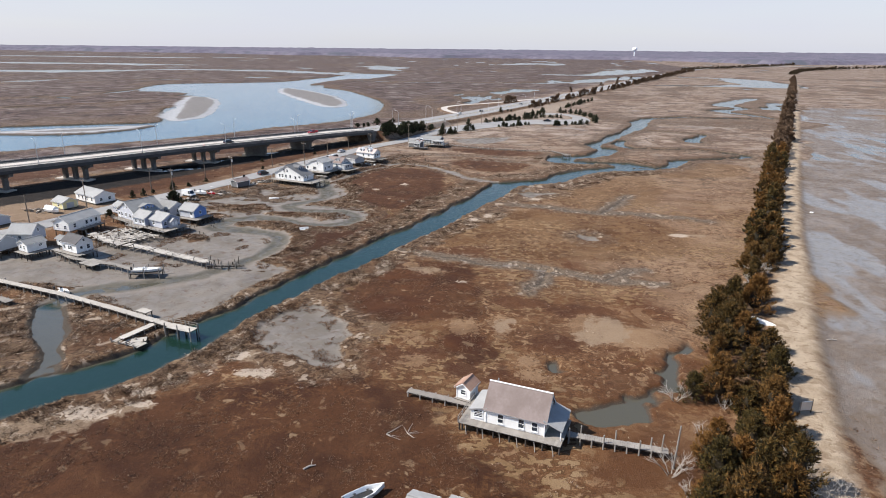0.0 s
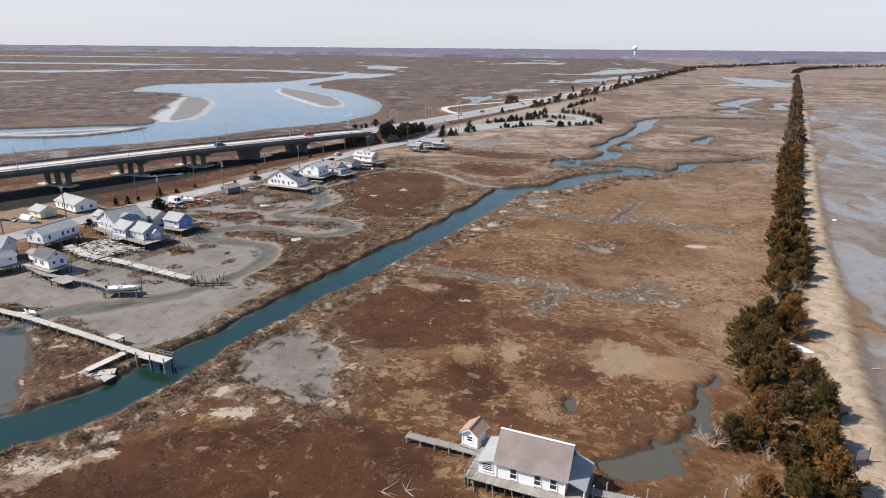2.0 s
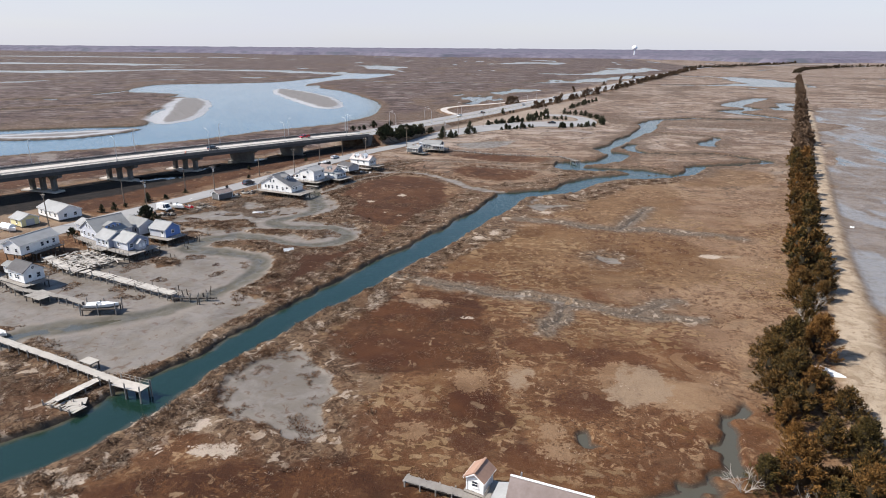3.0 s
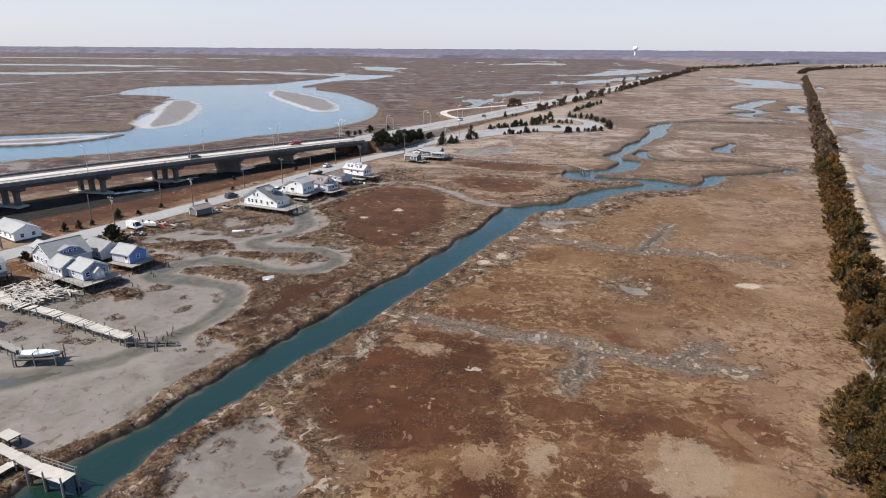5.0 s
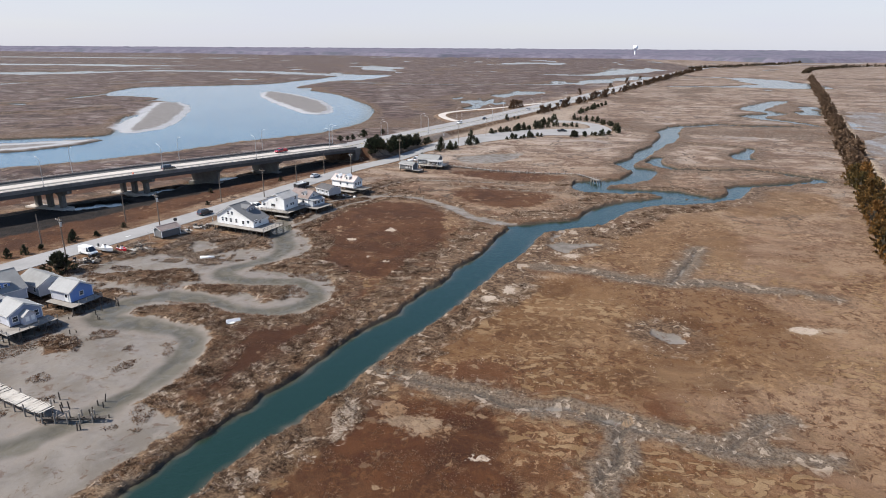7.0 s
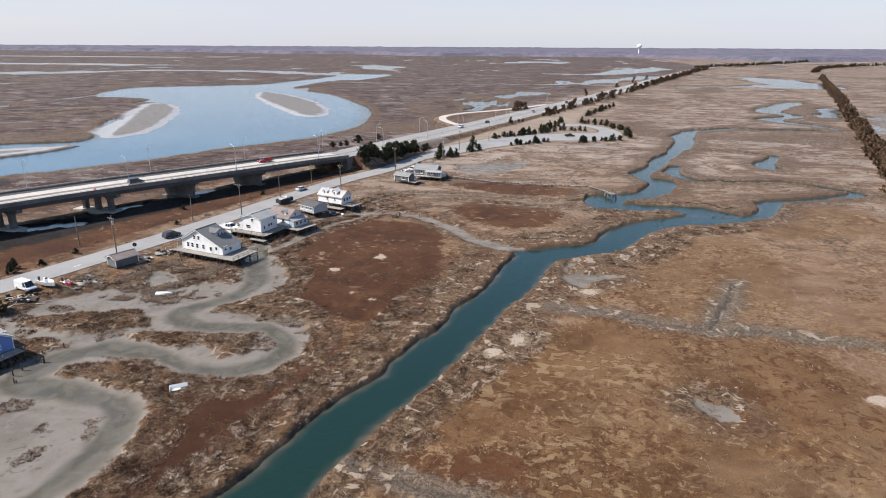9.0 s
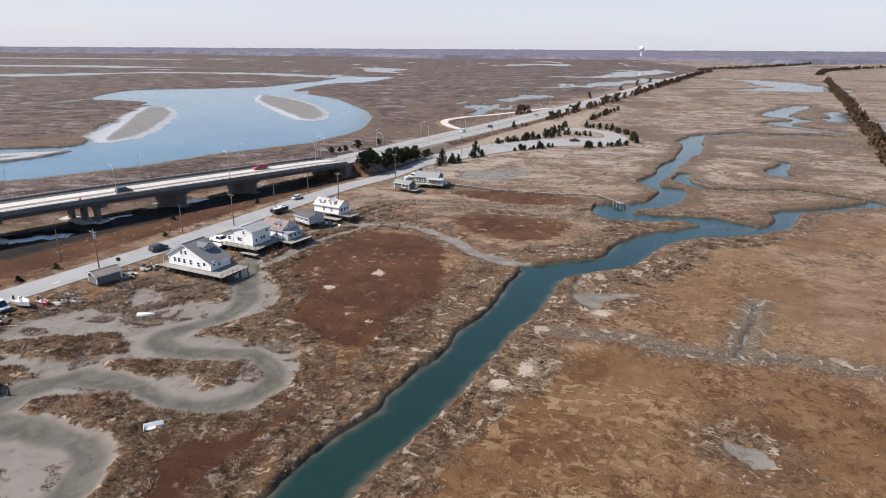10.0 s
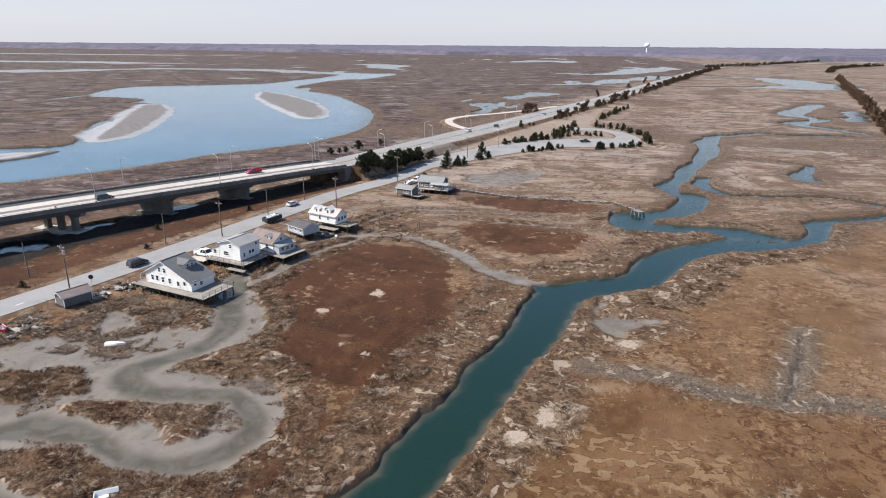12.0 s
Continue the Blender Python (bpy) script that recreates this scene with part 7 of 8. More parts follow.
# ---------------------------------------------------------------- boats
def hull_mesh(L, W, H, open_top=True, flare=0.75):
    """A pointed hull lofted from its stations, bow at +x, with an inner skin when open."""
    bm = bmesh.new()
    rings = []
    for i in range(11):
        t = i / 10
        w = W / 2 * (1.0 if t < 0.4 else max(0.0, 1 - ((t - 0.4) / 0.6) ** 1.9)) * (0.9 + 0.1 * min(1, t * 4))
        w = max(w, 0.03)
        x = -L / 2 + L * t
        sheer = H * (1 + 0.28 * t * t)
        keel = 0.30 * H * max(0, t - 0.6) ** 2 * 6
        ring = [(x, -w, sheer), (x, -w * flare, keel + 0.12 * H), (x, 0, keel), (x, w * flare, keel + 0.12 * H), (x, w, sheer)]
        if open_top:
            k = 0.07
            ring += [(x, max(w - k, 0.01), sheer), (x, max(w * flare - k, 0.005), 0.35 * H + keel), (x, -max(w * flare - k, 0.005), 0.35 * H + keel), (x, -max(w - k, 0.01), sheer)]
        else:
            ring += [(x, 0, sheer + 0.12 * H)]
        rings.append([bm.verts.new(p) for p in ring])
    n = len(rings[0])
    for a, b in zip(rings[:-1], rings[1:]):
        for k in range(n):
            bm.faces.new((a[k], b[k], b[(k + 1) % n], a[(k + 1) % n]))
    bm.faces.new(rings[0])
    bm.faces.new(rings[-1][::-1])
    bmesh.ops.recalc_face_normals(bm, faces=bm.faces[:])
    return bm


def boat(name, label, x, y, z, turn, L, W, H, mat="boat_white", inside="boat_white", console=True, motor=True, tilt=0.0):
    t = thing(name, pose(x, y, z, tilt, 0, turn), label, "boat", "small boats")
    part("hull", hull_mesh(L, W, H), M[mat], t)
    part("deck_floor", box(-L / 2 + 0.15, L * 0.22, -W / 2 * 0.68, W / 2 * 0.68, 0.36 * H, 0.40 * H), M[inside], t)
    for fx in (-0.2, 0.12):
        part("seat", box(fx * L - 0.16, fx * L + 0.16, -W / 2 * 0.8, W / 2 * 0.8, 0.62 * H, 0.68 * H), M[inside], t)
    if console:
        c = part("console", box(-0.1 * L, -0.02 * L, -0.3, 0.3, 0.4 * H, H + 0.45), M["boat_white"], t)
        part("windscreen", box(-0.02 * L, -0.015 * L, -0.3, 0.3, H + 0.45, H + 0.75), M["glass"], c)
    if motor:
        mt = part("outboard_motor", box(-L / 2 - 0.35, -L / 2 - 0.02, -0.16, 0.16, H * 0.7, H + 0.45), M["black_metal"], t)
        part("motor_leg", box(-L / 2 - 0.25, -L / 2 - 0.1, -0.06, 0.06, -0.2, H * 0.7), M["black_metal"], mt)
    bm = bmesh.new()
    for s in (-1, 1):
        tube(bm, (-L * 0.4, s * W * 0.46, H * 1.02), (L * 0.2, s * W * 0.44, H * 1.14), 0.035, 0.03, 5)
    part("gunwale_rail", bm, M["white_trim"], t)
    return t


gzb = lambda x, y, d=0.0: ground_z(x, y) + d
boat("skiff", "open white skiff with a black interior on the marsh", -16, 60.1, gzb(-16, 60, 0.02), 42, 5.2, 1.9, 0.75, "boat_white", "black_metal", console=False)
boat("motor_boat", "white motor boat resting on a timber cradle", -83.2, 125.2, 0.95, 12, 6.4, 1.9, 0.6)
boat("skiff", "small white skiff beside the long dock", -95.4, 113.4, gzb(-95.3, 113.3, 0.0), -15, 4.4, 1.7, 0.6)
boat("motor_boat", "white motor boat parked on the lane's verge", -110.4, 201.9, gzb(-110.4, 201.9, 0.5), -22, 5.6, 2.0, 0.9)
boat("skiff", "red and white skiff among roadside junk", -107.2, 203.6, gzb(-107.2, 203.6, 0.15), -30, 4.0, 1.5, 0.6, "car_red", "boat_white")
boat("motor_boat", "white boat on the gravel beside the dock house", -56.5, 337, gzb(-56.5, 336.8, 0.3), 70, 5.6, 2.1, 0.9)
# the upturned dinghy and the covered boat
dg = thing("dinghy", pose(48, 117.9, ground_z(48, 117.9) + 0.68, 172, 0, -45), "upturned white dinghy on the sandy dike", "boat", "small boats")
part("hull", hull_mesh(4.6, 1.7, 0.65), M["boat_white"], dg)
part("keel_strip", box(-2.2, 1.4, -0.04, 0.04, -0.05, 0.02), M["wood_grey"], dg)
cv = thing("covered_boat", pose(-143.4, 172, ground_z(-143.4, 172) + 0.35, 0, 0, -20), "boat shrink-wrapped in white plastic", "boat", "small boats")
part("hull", hull_mesh(6.0, 2.3, 0.9, False), M["boat_white"], cv)
part("cover", extrude_profile(bmesh.new(), [(-1.15, 0.9), (1.15, 0.9), (0.5, 1.75), (0, 1.95), (-0.5, 1.75)], -2.9, 1.6), M["boat_white"], cv)
for s in (-1.4, 1.2):
    part("stand", box(s - 0.1, s + 0.1, -0.8, 0.8, -0.36, 0.3), M["wood_grey"], cv)


# ---------------------------------------------------------------- vehicles
def vehicle(name, label, x, y, z, turn, kind, paint):
    """A car from its side outline: sections across the body, glazing, lights and four wheels. Front at +x."""
    t = thing(name, pose(x, y, z, 0, 0, turn), label, "car" if kind != "pickup" else "pickup truck", "vehicles")
    L, W = {"suv": (4.7, 1.86), "car": (4.5, 1.8), "pickup": (5.6, 1.95), "van": (5.0, 1.95)}[kind]
    body = [(-L / 2, 0.35), (L / 2 - 0.05, 0.32), (L / 2, 0.6), (L / 2 - 0.1, 0.86), (L / 2 - 1.1, 1.0), (-L / 2 + 0.1, 1.02), (-L / 2, 0.8)]
    bm = extrude_profile(bmesh.new(), body, -W / 2, W / 2, "y")
    bmesh.ops.bevel(bm, geom=bm.edges[:], offset=0.06, segments=2, affect="EDGES")
    part("body", bm, M[paint], t, smooth=False)
    roof = {"suv": (-L / 2 + 0.1, L / 2 - 1.1, -L / 2 + 0.45, L / 2 - 1.85, 1.72), "car": (-L / 2 + 0.5, L / 2 - 1.1, -L / 2 + 1.15, L / 2 - 1.9, 1.42),
            "pickup": (-0.55, L / 2 - 1.25, -0.4, L / 2 - 1.95, 1.75), "van": (-L / 2 + 0.05, L / 2 - 0.7, -L / 2 + 0.15, L / 2 - 1.4, 2.05)}[kind]
    x0, x1, r0, r1, h = roof
    k = W / 2
    cab = bmesh.new()
    lo = [cab.verts.new(p) for p in ((x0, -k + 0.04, 1.0), (x1, -k + 0.04, 1.0), (x1, k - 0.04, 1.0), (x0, k - 0.04, 1.0))]
    up = [cab.verts.new(p) for p in ((r0, -k + 0.2, h), (r1, -k + 0.2, h), (r1, k - 0.2, h), (r0, k - 0.2, h))]
    cab.faces.new(lo[::-1])
    cab.faces.new(up)
    for i in range(4):
        cab.faces.new((lo[i], lo[(i + 1) % 4], up[(i + 1) % 4], up[i]))
    c = part("cabin", cab, M["glass"], t, "dark glazed cabin")
    part("roof_panel", box(r0 - 0.03, r1 + 0.05, -k + 0.17, k - 0.17, h - 0.02, h + 0.04), M[paint], c)
    for s in (-1, 1):
        for a, b in ((x0, r0), ((x0 + x1) / 2 - 0.1, (r0 + r1) / 2), (x1, r1)):
            part("pillar", tube(bmesh.new(), (a, s * (k - 0.03), 1.0), (b, s * (k - 0.19), h), 0.045, 0.045, 4), M[paint], c)
    if kind == "pickup":
        bed = bmesh.new()
        for a in ((-L / 2 + 0.05, -0.6, -k + 0.02, -k + 0.1), (-L / 2 + 0.05, -0.6, k - 0.1, k - 0.02), (-L / 2 + 0.02, -L / 2 + 0.1, -k + 0.02, k - 0.02)):
            block(bed, *a, 1.0, 1.28)
        part("load_bed", bed, M[paint], t)
    if kind == "van":
        part("panel", box(-L / 2 + 0.15, 0.6, -k + 0.03, k - 0.03, 1.0, 1.98), M[paint], t)
    for s in (-1, 1):
        part("headlight", box(L / 2 - 0.06, L / 2 + 0.01, s * (k - 0.35) - 0.18, s * (k - 0.35) + 0.18, 0.62, 0.8), M["white_trim"], t)
        part("tail_light", box(-L / 2 - 0.01, -L / 2 + 0.06, s * (k - 0.2) - 0.12, s * (k - 0.2) + 0.12, 0.68, 0.92), M["car_red"], t)
        for wx in (-L / 2 + 0.9, L / 2 - 0.9):
            w = part("wheel", tube(bmesh.new(), (wx, s * (k - 0.22), 0.34), (wx, s * (k + 0.02), 0.34), 0.34, 0.34, 14), M["tyre"], t)
            part("rim", tube(bmesh.new(), (wx, s * (k - 0.02), 0.34), (wx, s * (k + 0.035), 0.34), 0.2, 0.18, 10), M["wheel_rim"], w)
    part("bumper", box(L / 2 - 0.12, L / 2 + 0.05, -k + 0.1, k - 0.1, 0.38, 0.56), M["black_metal"], t)
    return t


vehicle("suv", "dark grey estate car parked on the lane", -103.2, 239.2, 0.27, 68, "suv", "car_black")
vehicle("pickup_truck", "white pickup truck parked on a timber deck", -89.7, 245.7, 1.12, -18, "pickup", "car_white")
vehicle("car", "silver car parked on the lane's far verge", -87.7, 298.7, 0.27, 70, "car", "car_silver")
vehicle("van", "white van parked among roadside junk", -113.5, 199.5, 0.2, -20, "van", "car_white")
vehicle("car", "silver car parked by the dock house", -49.5, 344.6, 0.22, 20, "suv", "car_silver")
vehicle("car", "white car parked by the dock house", -54.2, 342.2, 0.22, 75, "suv", "car_white")
p = on_bridge(float(np.interp(-99, be[:, 0], bs)), 10.6, 0.84)
vehicle("pickup_truck", "red pickup truck on the bridge deck", p.x, p.y, p.z, 237, "pickup", "car_red")
p = on_bridge(float(np.interp(-128, be[:, 0], bs)), 4.2, 0.84)
vehicle("car", "black car on the bridge deck", p.x, p.y, p.z, 56, "suv", "car_black")
for y, off, turn, paint, label in ((470, -2.0, 250, "car_white", "white car on the highway"), (498, 2.0, 70, "car_black", "dark car on the highway"), (575, 2.0, 70, "car_silver", "silver car on the highway"), (660, -2.0, 250, "car_black", "dark car heading along the highway"), (800, 2.0, 70, "car_white", "white car far along the highway")):
    x = float(np.interp(y, hq[:, 1], hq[:, 0])) + off
    vehicle("car", label, x, y, highway_z(x, y), turn, "suv", paint)
vehicle("pickup_truck", "dark pickup truck parked at the turning area", 17.2, 453, 0.27, 15, "pickup", "car_black")

# open trailer with a pale load
tr = thing("trailer", pose(-86.9, 280.3, 0.1, 0, 0, 66), "black open trailer loaded with pale junk", "trailer", "vehicles")
tb = bmesh.new()
for a in ((-2.9, 2.9, -1.1, -1.0, 0.7, 1.7), (-2.9, 2.9, 1.0, 1.1, 0.7, 1.7), (-2.9, -2.8, -1.0, 1.0, 0.7, 1.7), (2.8, 2.9, -1.0, 1.0, 0.7, 1.7), (-2.9, 2.9, -1.0, 1.0, 0.6, 0.72)):
    block(tb, *a)
part("bed", tb, M["black_metal"], tr)
part("hitch", tube(bmesh.new(), (2.9, 0, 0.6), (4.0, 0, 0.5), 0.06, 0.06, 6), M["black_metal"], tr)
for s in (-1, 1):
    for wx in (-0.5, 0.5):
        w = part("wheel", tube(bmesh.new(), (wx, s * 1.15, 0.36), (wx, s * 1.4, 0.36), 0.36, 0.36, 12), M["tyre"], tr)
        part("rim", tube(bmesh.new(), (wx, s * 1.38, 0.36), (wx, s * 1.42, 0.36), 0.2, 0.2, 8), M["wheel_rim"], w)
for k in range(14):
    ob = part("load", box(-random.uniform(0.3, 0.9), random.uniform(0.3, 0.9), -0.15, 0.25, 0.0, random.uniform(0.1, 0.4)), M["boat_white"], tr, "white scrap")
    ob.location, ob.rotation_euler = (random.uniform(-2.0, 2.0), random.uniform(-0.6, 0.6), 1.2 + 0.04 * k), (random.gauss(0, 0.2), random.gauss(0, 0.2), random.uniform(0, 3))

# traffic barrel on the deck, road sign, mailbox, notice board
bp = on_bridge(float(np.interp(-135.5, be[:, 0], bs)), 1.4, 0.84)
br = thing("traffic_barrel", Matrix.Translation(bp), "orange traffic barrel on the bridge shoulder", "barrel")
part("drum", tube(bmesh.new(), (0, 0, 0), (0, 0, 1.0), 0.3, 0.24, 12), M["orange"], br)
part("band", tube(bmesh.new(), (0, 0, 0.45), (0, 0, 0.62), 0.285, 0.275, 12), M["white_trim"], br, "white reflective band")
sg = thing("road_sign", pose(-105.1, 225.7, 0.1, 0, 0, 20), "dark round road sign on a thin post", "road sign")
part("post", tube(bmesh.new(), (0, 0, -0.4), (0, 0, 2.4), 0.04, 0.04, 6), M["galvanised"], sg)
part("plate", tube(bmesh.new(), (0, -0.03, 2.2), (0, 0.03, 2.2), 0.5, 0.5, 16), M["black_metal"], sg)
mb = thing("gate_post", pose(-105.8, 213.5, 0.1, 0, 0, 0), "thin grey hooked post by the shed", "post")
part("post", tube(bmesh.new(), (0, 0, -0.3), (0, 0, 2.0), 0.05, 0.05, 6), M["galvanised"], mb)
part("hook", tube(bmesh.new(), (0, 0, 2.0), (-0.6, 0, 2.25), 0.05, 0.04, 6), M["galvanised"], mb)
nb = thing("notice_board", pose(42.5, 85.5, ground_z(42.5, 85.5), 0, 0, 15), "weathered grey board on a dark post by the path", "sign")
part("post", tube(bmesh.new(), (0.9, 0, -0.3), (0.9, 0, 2.2), 0.09, 0.08, 7), M["wood_dark"], nb)
part("board", box(-1.0, 0.9, -0.05, 0.05, 0.5, 1.9), M["galvanised"], nb)
part("post", tube(bmesh.new(), (-0.9, 0, -0.3), (-0.9, 0, 1.9), 0.08, 0.08, 7), M["wood_dark"], nb)
dp = thing("mooring_post", pose(21.1, 70.8, ground_z(21.1, 70.8), 0, 2, 0), "tall bare wooden post at the boardwalk's end", "post")
part("shaft", tube(bmesh.new(), (0, 0, -0.8), (0, 0, 6.2), 0.14, 0.1, 8), M["wood_grey"], dp)
part("foot_post", tube(bmesh.new(), (-1.2, 2.0, -0.8), (-1.2, 2.0, 3.4), 0.11, 0.09, 8), M["wood_grey"], dp)
for x, y, turn, L, label in ((47.5, 69.3, -25, 5.0, "grey driftwood log on the mud"), (58.3, 113.1, 10, 1.8, "bleached driftwood lying on the flats"), (95.2, 212.2, 60, 1.6, "white plastic panel on the flats"), (-24.2, 64.5, 40, 1.6, "pale driftwood plank on the marsh"), (1.2, 82.6, 70, 2.2, "bleached driftwood branch on the marsh")):
    lg = thing("driftwood" if "white" not in label else "board", pose(x, y, ground_z(x, y) + 0.12, 0, 0, turn), label, "driftwood" if "white" not in label else "board", "flotsam")
    if "white" in label:
        part("panel", box(-L / 2, L / 2, -0.55, 0.55, -0.05, 0.05), M["boat_white"], lg)
        part("batten", box(-L / 2, L / 2, -0.06, 0.06, 0.05, 0.1), M["wood_pale"], lg)
    else:
        bm = bmesh.new()
        tube(bm, (-L / 2, 0, 0), (0, 0.12, 0.03), 0.11, 0.13, 7)
        tube(bm, (0, 0.12, 0.03), (L / 2, -0.1, 0.02), 0.13, 0.06, 7)
        part("log", bm, M["bare_bark"], lg)
        part("branch", tube(bmesh.new(), (0.2, 0.1, 0.05), (0.7, 0.7, 0.35), 0.05, 0.02, 5), M["bare_bark"], lg)

# a broken white hull and an upturned dinghy on the mud
wh = thing("wrecked_hull", pose(-60.6, 166.7, ground_z(-60.6, 166.7) + 0.1, 0, 0, 30) @ Matrix.Scale(0.8, 4), "broken white hull fragment lying on the marsh", "boat", "flotsam")
part("hull_side", extrude_profile(bmesh.new(), [(-0.3, 0.0), (-0.22, 0.0), (0.12, 0.62), (0.04, 0.62)], -1.7, 1.5), M["boat_white"], wh)
part("transom", extrude_profile(bmesh.new(), [(-0.3, 0.0), (-1.5, -0.05), (-1.3, 0.42), (0.0, 0.5)], -1.72, -1.62), M["boat_white"], wh)
part("bottom_panel", box(-1.5, 0.2, -1.1, -0.35, -0.06, 0.0), M["boat_white"], wh)
ud = thing("dinghy", pose(-83.9, 202.4, ground_z(-83.9, 202.4) + 0.5, 176, 0, 12), "small upturned white dinghy on the mud", "boat", "small boats")
part("hull", hull_mesh(3.4, 1.5, 0.52), M["boat_white"], ud)
part("keel_strip", box(-1.5, 1.0, -0.03, 0.03, -0.04, 0.02), M["wood_grey"], ud)

# dead branches lying on the rust-coloured marsh
for x, y in ((-16.2, 72.6), (-13.4, 73.2)):
    db = thing("dead_branch", pose(x, y, ground_z(x, y) + 0.1, 0, 0, random.uniform(0, 360)), "bleached dead branch spread on the marsh", "branch", "flotsam")
    for k in range(8):
        a, r = random.uniform(0.2, 3.4), random.uniform(0.8, 3.0)
        part("twig", tube(bmesh.new(), (0, 0, 0), (r * math.cos(a), r * math.sin(a), random.uniform(0, 0.15)), 0.04, 0.015, 5), M["bare_bark"], db)

# junk heaps beside the lane and the houses
junk_mes = [mesh_of(box(-a, a, -b, b, 0, c), "junk_piece", M[m]) for a, b, c, m in
            ((0.9, 0.08, 0.06, "wood_pale"), (1.3, 0.09, 0.06, "wood_grey"), (0.35, 0.3, 0.4, "boat_white"), (0.5, 0.35, 0.3, "wood_dark"), (0.25, 0.25, 0.55, "black_metal"), (0.6, 0.4, 0.12, "wood_pale"), (0.3, 0.25, 0.25, "car_red"))]
for x, y, sx, sy, num, label in ((-110.3, 194.6, 4.5, 2.5, 44, "heap of pale planks and boat scrap by the lane"), (-97.8, 227.1, 3.4, 2.4, 46, "heap of grey timber and crab pots beside a house"), (-149, 173.5, 4.5, 3.0, 44, "scattered timber and scrap beside the garage"), (-103.1, 205.4, 3.0, 4.0, 34, "scattered planks on the lane's verge"), (-100.4, 221.7, 2.2, 2.6, 26, "heap of old timber behind the shed"), (-66.8, 270, 3.0, 1.6, 28, "rusty crab pots and planks by the boat shed"), (-52.4, 333.9, 2.6, 2.0, 26, "crates and planks behind the dock house"), (-101.7, 156.2, 4.5, 1.6, 26, "loose planks under the stilt cottages")):
    jh = thing("junk_heap", pose(x, y, ground_z(x, y), 0, 0, 0), label, "junk", "junk heaps")
    for k in range(num):
        ob = part("junk_piece", random.choices(junk_mes, (6, 6, 2 if "boat" in label else 0.4, 3, 1, 3, 0.4))[0], None, jh)
        px, py = random.gauss(0, sx / 2), random.gauss(0, sy / 2)
        ob.location = (px, py, ground_z(x + px, y + py) - ground_z(x, y) + random.uniform(0.0, 0.25))
        ob.rotation_euler = (random.gauss(0, 0.2), random.gauss(0, 0.2), random.uniform(0, 6.28))

# water tower and the white sheds at the far shore
wt = thing("water_tower", pose(496, 3100, 0), "white water tower above distant woods", "water tower")
bm = bmesh.new()
bmesh.ops.create_uvsphere(bm, u_segments=20, v_segments=12, radius=1.0, matrix=Matrix.Translation((0, 0, 45)) @ Matrix.Diagonal((11.5, 11.5, 10.0, 1)))
part("tank", bm, M["tank_white"], wt, smooth=True)
part("pedestal", tube(bmesh.new(), (0, 0, 0), (0, 0, 38), 3.4, 2.4, 14), M["tank_white"], wt)
for k, (x, y, L, W, h) in enumerate(((1022, 2540, 40, 14, 5), (1075, 2590, 36, 16, 5), (1120, 2640, 44, 15, 5), (1165, 2680, 40, 14, 5), (1150, 2990, 46, 16, 7), (1215, 3060, 30, 14, 6), (1240, 2700, 30, 12, 5), (1500, 2900, 34, 14, 6))):
    fb = thing("warehouse", pose(x, y, 0, 0, 0, 10 * (k % 3) - 8), "long white shed on the far shore", "warehouse", "sheds on the far shore")
    part("wall", gable_body(L, W, -0.5, h, 2.4), M["white_paint"], fb)
    for sgn in (-1, 1):
        part("roof", extrude_profile(bmesh.new(), [(0, h + 2.0), (sgn * (W / 2 + 0.6), h - 0.7), (sgn * (W / 2 + 0.6), h - 0.4), (0, h + 2.4)], -L / 2 - 0.5, L / 2 + 0.5), M["shingle_pale"], fb)
    for q in range(4):
        part("window", box(-L / 2 + L * (q + 0.5) / 4 - 1.2, -L / 2 + L * (q + 0.5) / 4 + 1.2, -W / 2 - 0.08, -W / 2 - 0.01, 1.5, 3.2), M["glass"], fb)


# ---------------------------------------------------------------- vegetation
rng = np.random.default_rng(11)


def quads_mesh(name, verts, material):
    """A mesh of separate four-cornered leaves: an array of n x 4 x 3."""
    v = np.asarray(verts, np.float32)
    n = len(v)
    me = bpy.data.meshes.new(name)
    me.vertices.add(n * 4)
    me.vertices.foreach_set("co", v.ravel())
    me.loops.add(n * 4)
    me.loops.foreach_set("vertex_index", np.arange(n * 4, dtype=np.int32))
    me.polygons.add(n)
    me.polygons.foreach_set("loop_start", np.arange(0, n * 4, 4, dtype=np.int32))
    me.update()
    me.materials.append(material)
    return me


def unit(a):
    return a / (np.linalg.norm(a, axis=-1, keepdims=True) + 1e-9)


def sprays(centres, axes, per, length, spread, leaf, thin, gen):
    """Leaves strewn about plumes: each plume a centre and an axis."""
    n = len(centres)
    c = np.repeat(centres, per, 0)
    ax = np.repeat(axes, per, 0)
    t = gen.uniform(-0.5, 0.6, (n * per, 1)) * length
    p = c + ax * t + gen.normal(0, 1, (n * per, 3)) * spread * (0.75 - 0.55 * t / length)
    d = unit(ax + gen.normal(0, 0.55, (n * per, 3)))
    s = unit(np.cross(d, gen.normal(0, 1, (n * per, 3))))
    L = leaf * gen.uniform(0.6, 1.4, (n * per, 1))
    w = thin * gen.uniform(0.6, 1.4, (n * per, 1))
    return np.stack([p - s * w, p + s * w, p + s * w * 0.35 + d * L, p - s * w * 0.35 + d * L], 1)


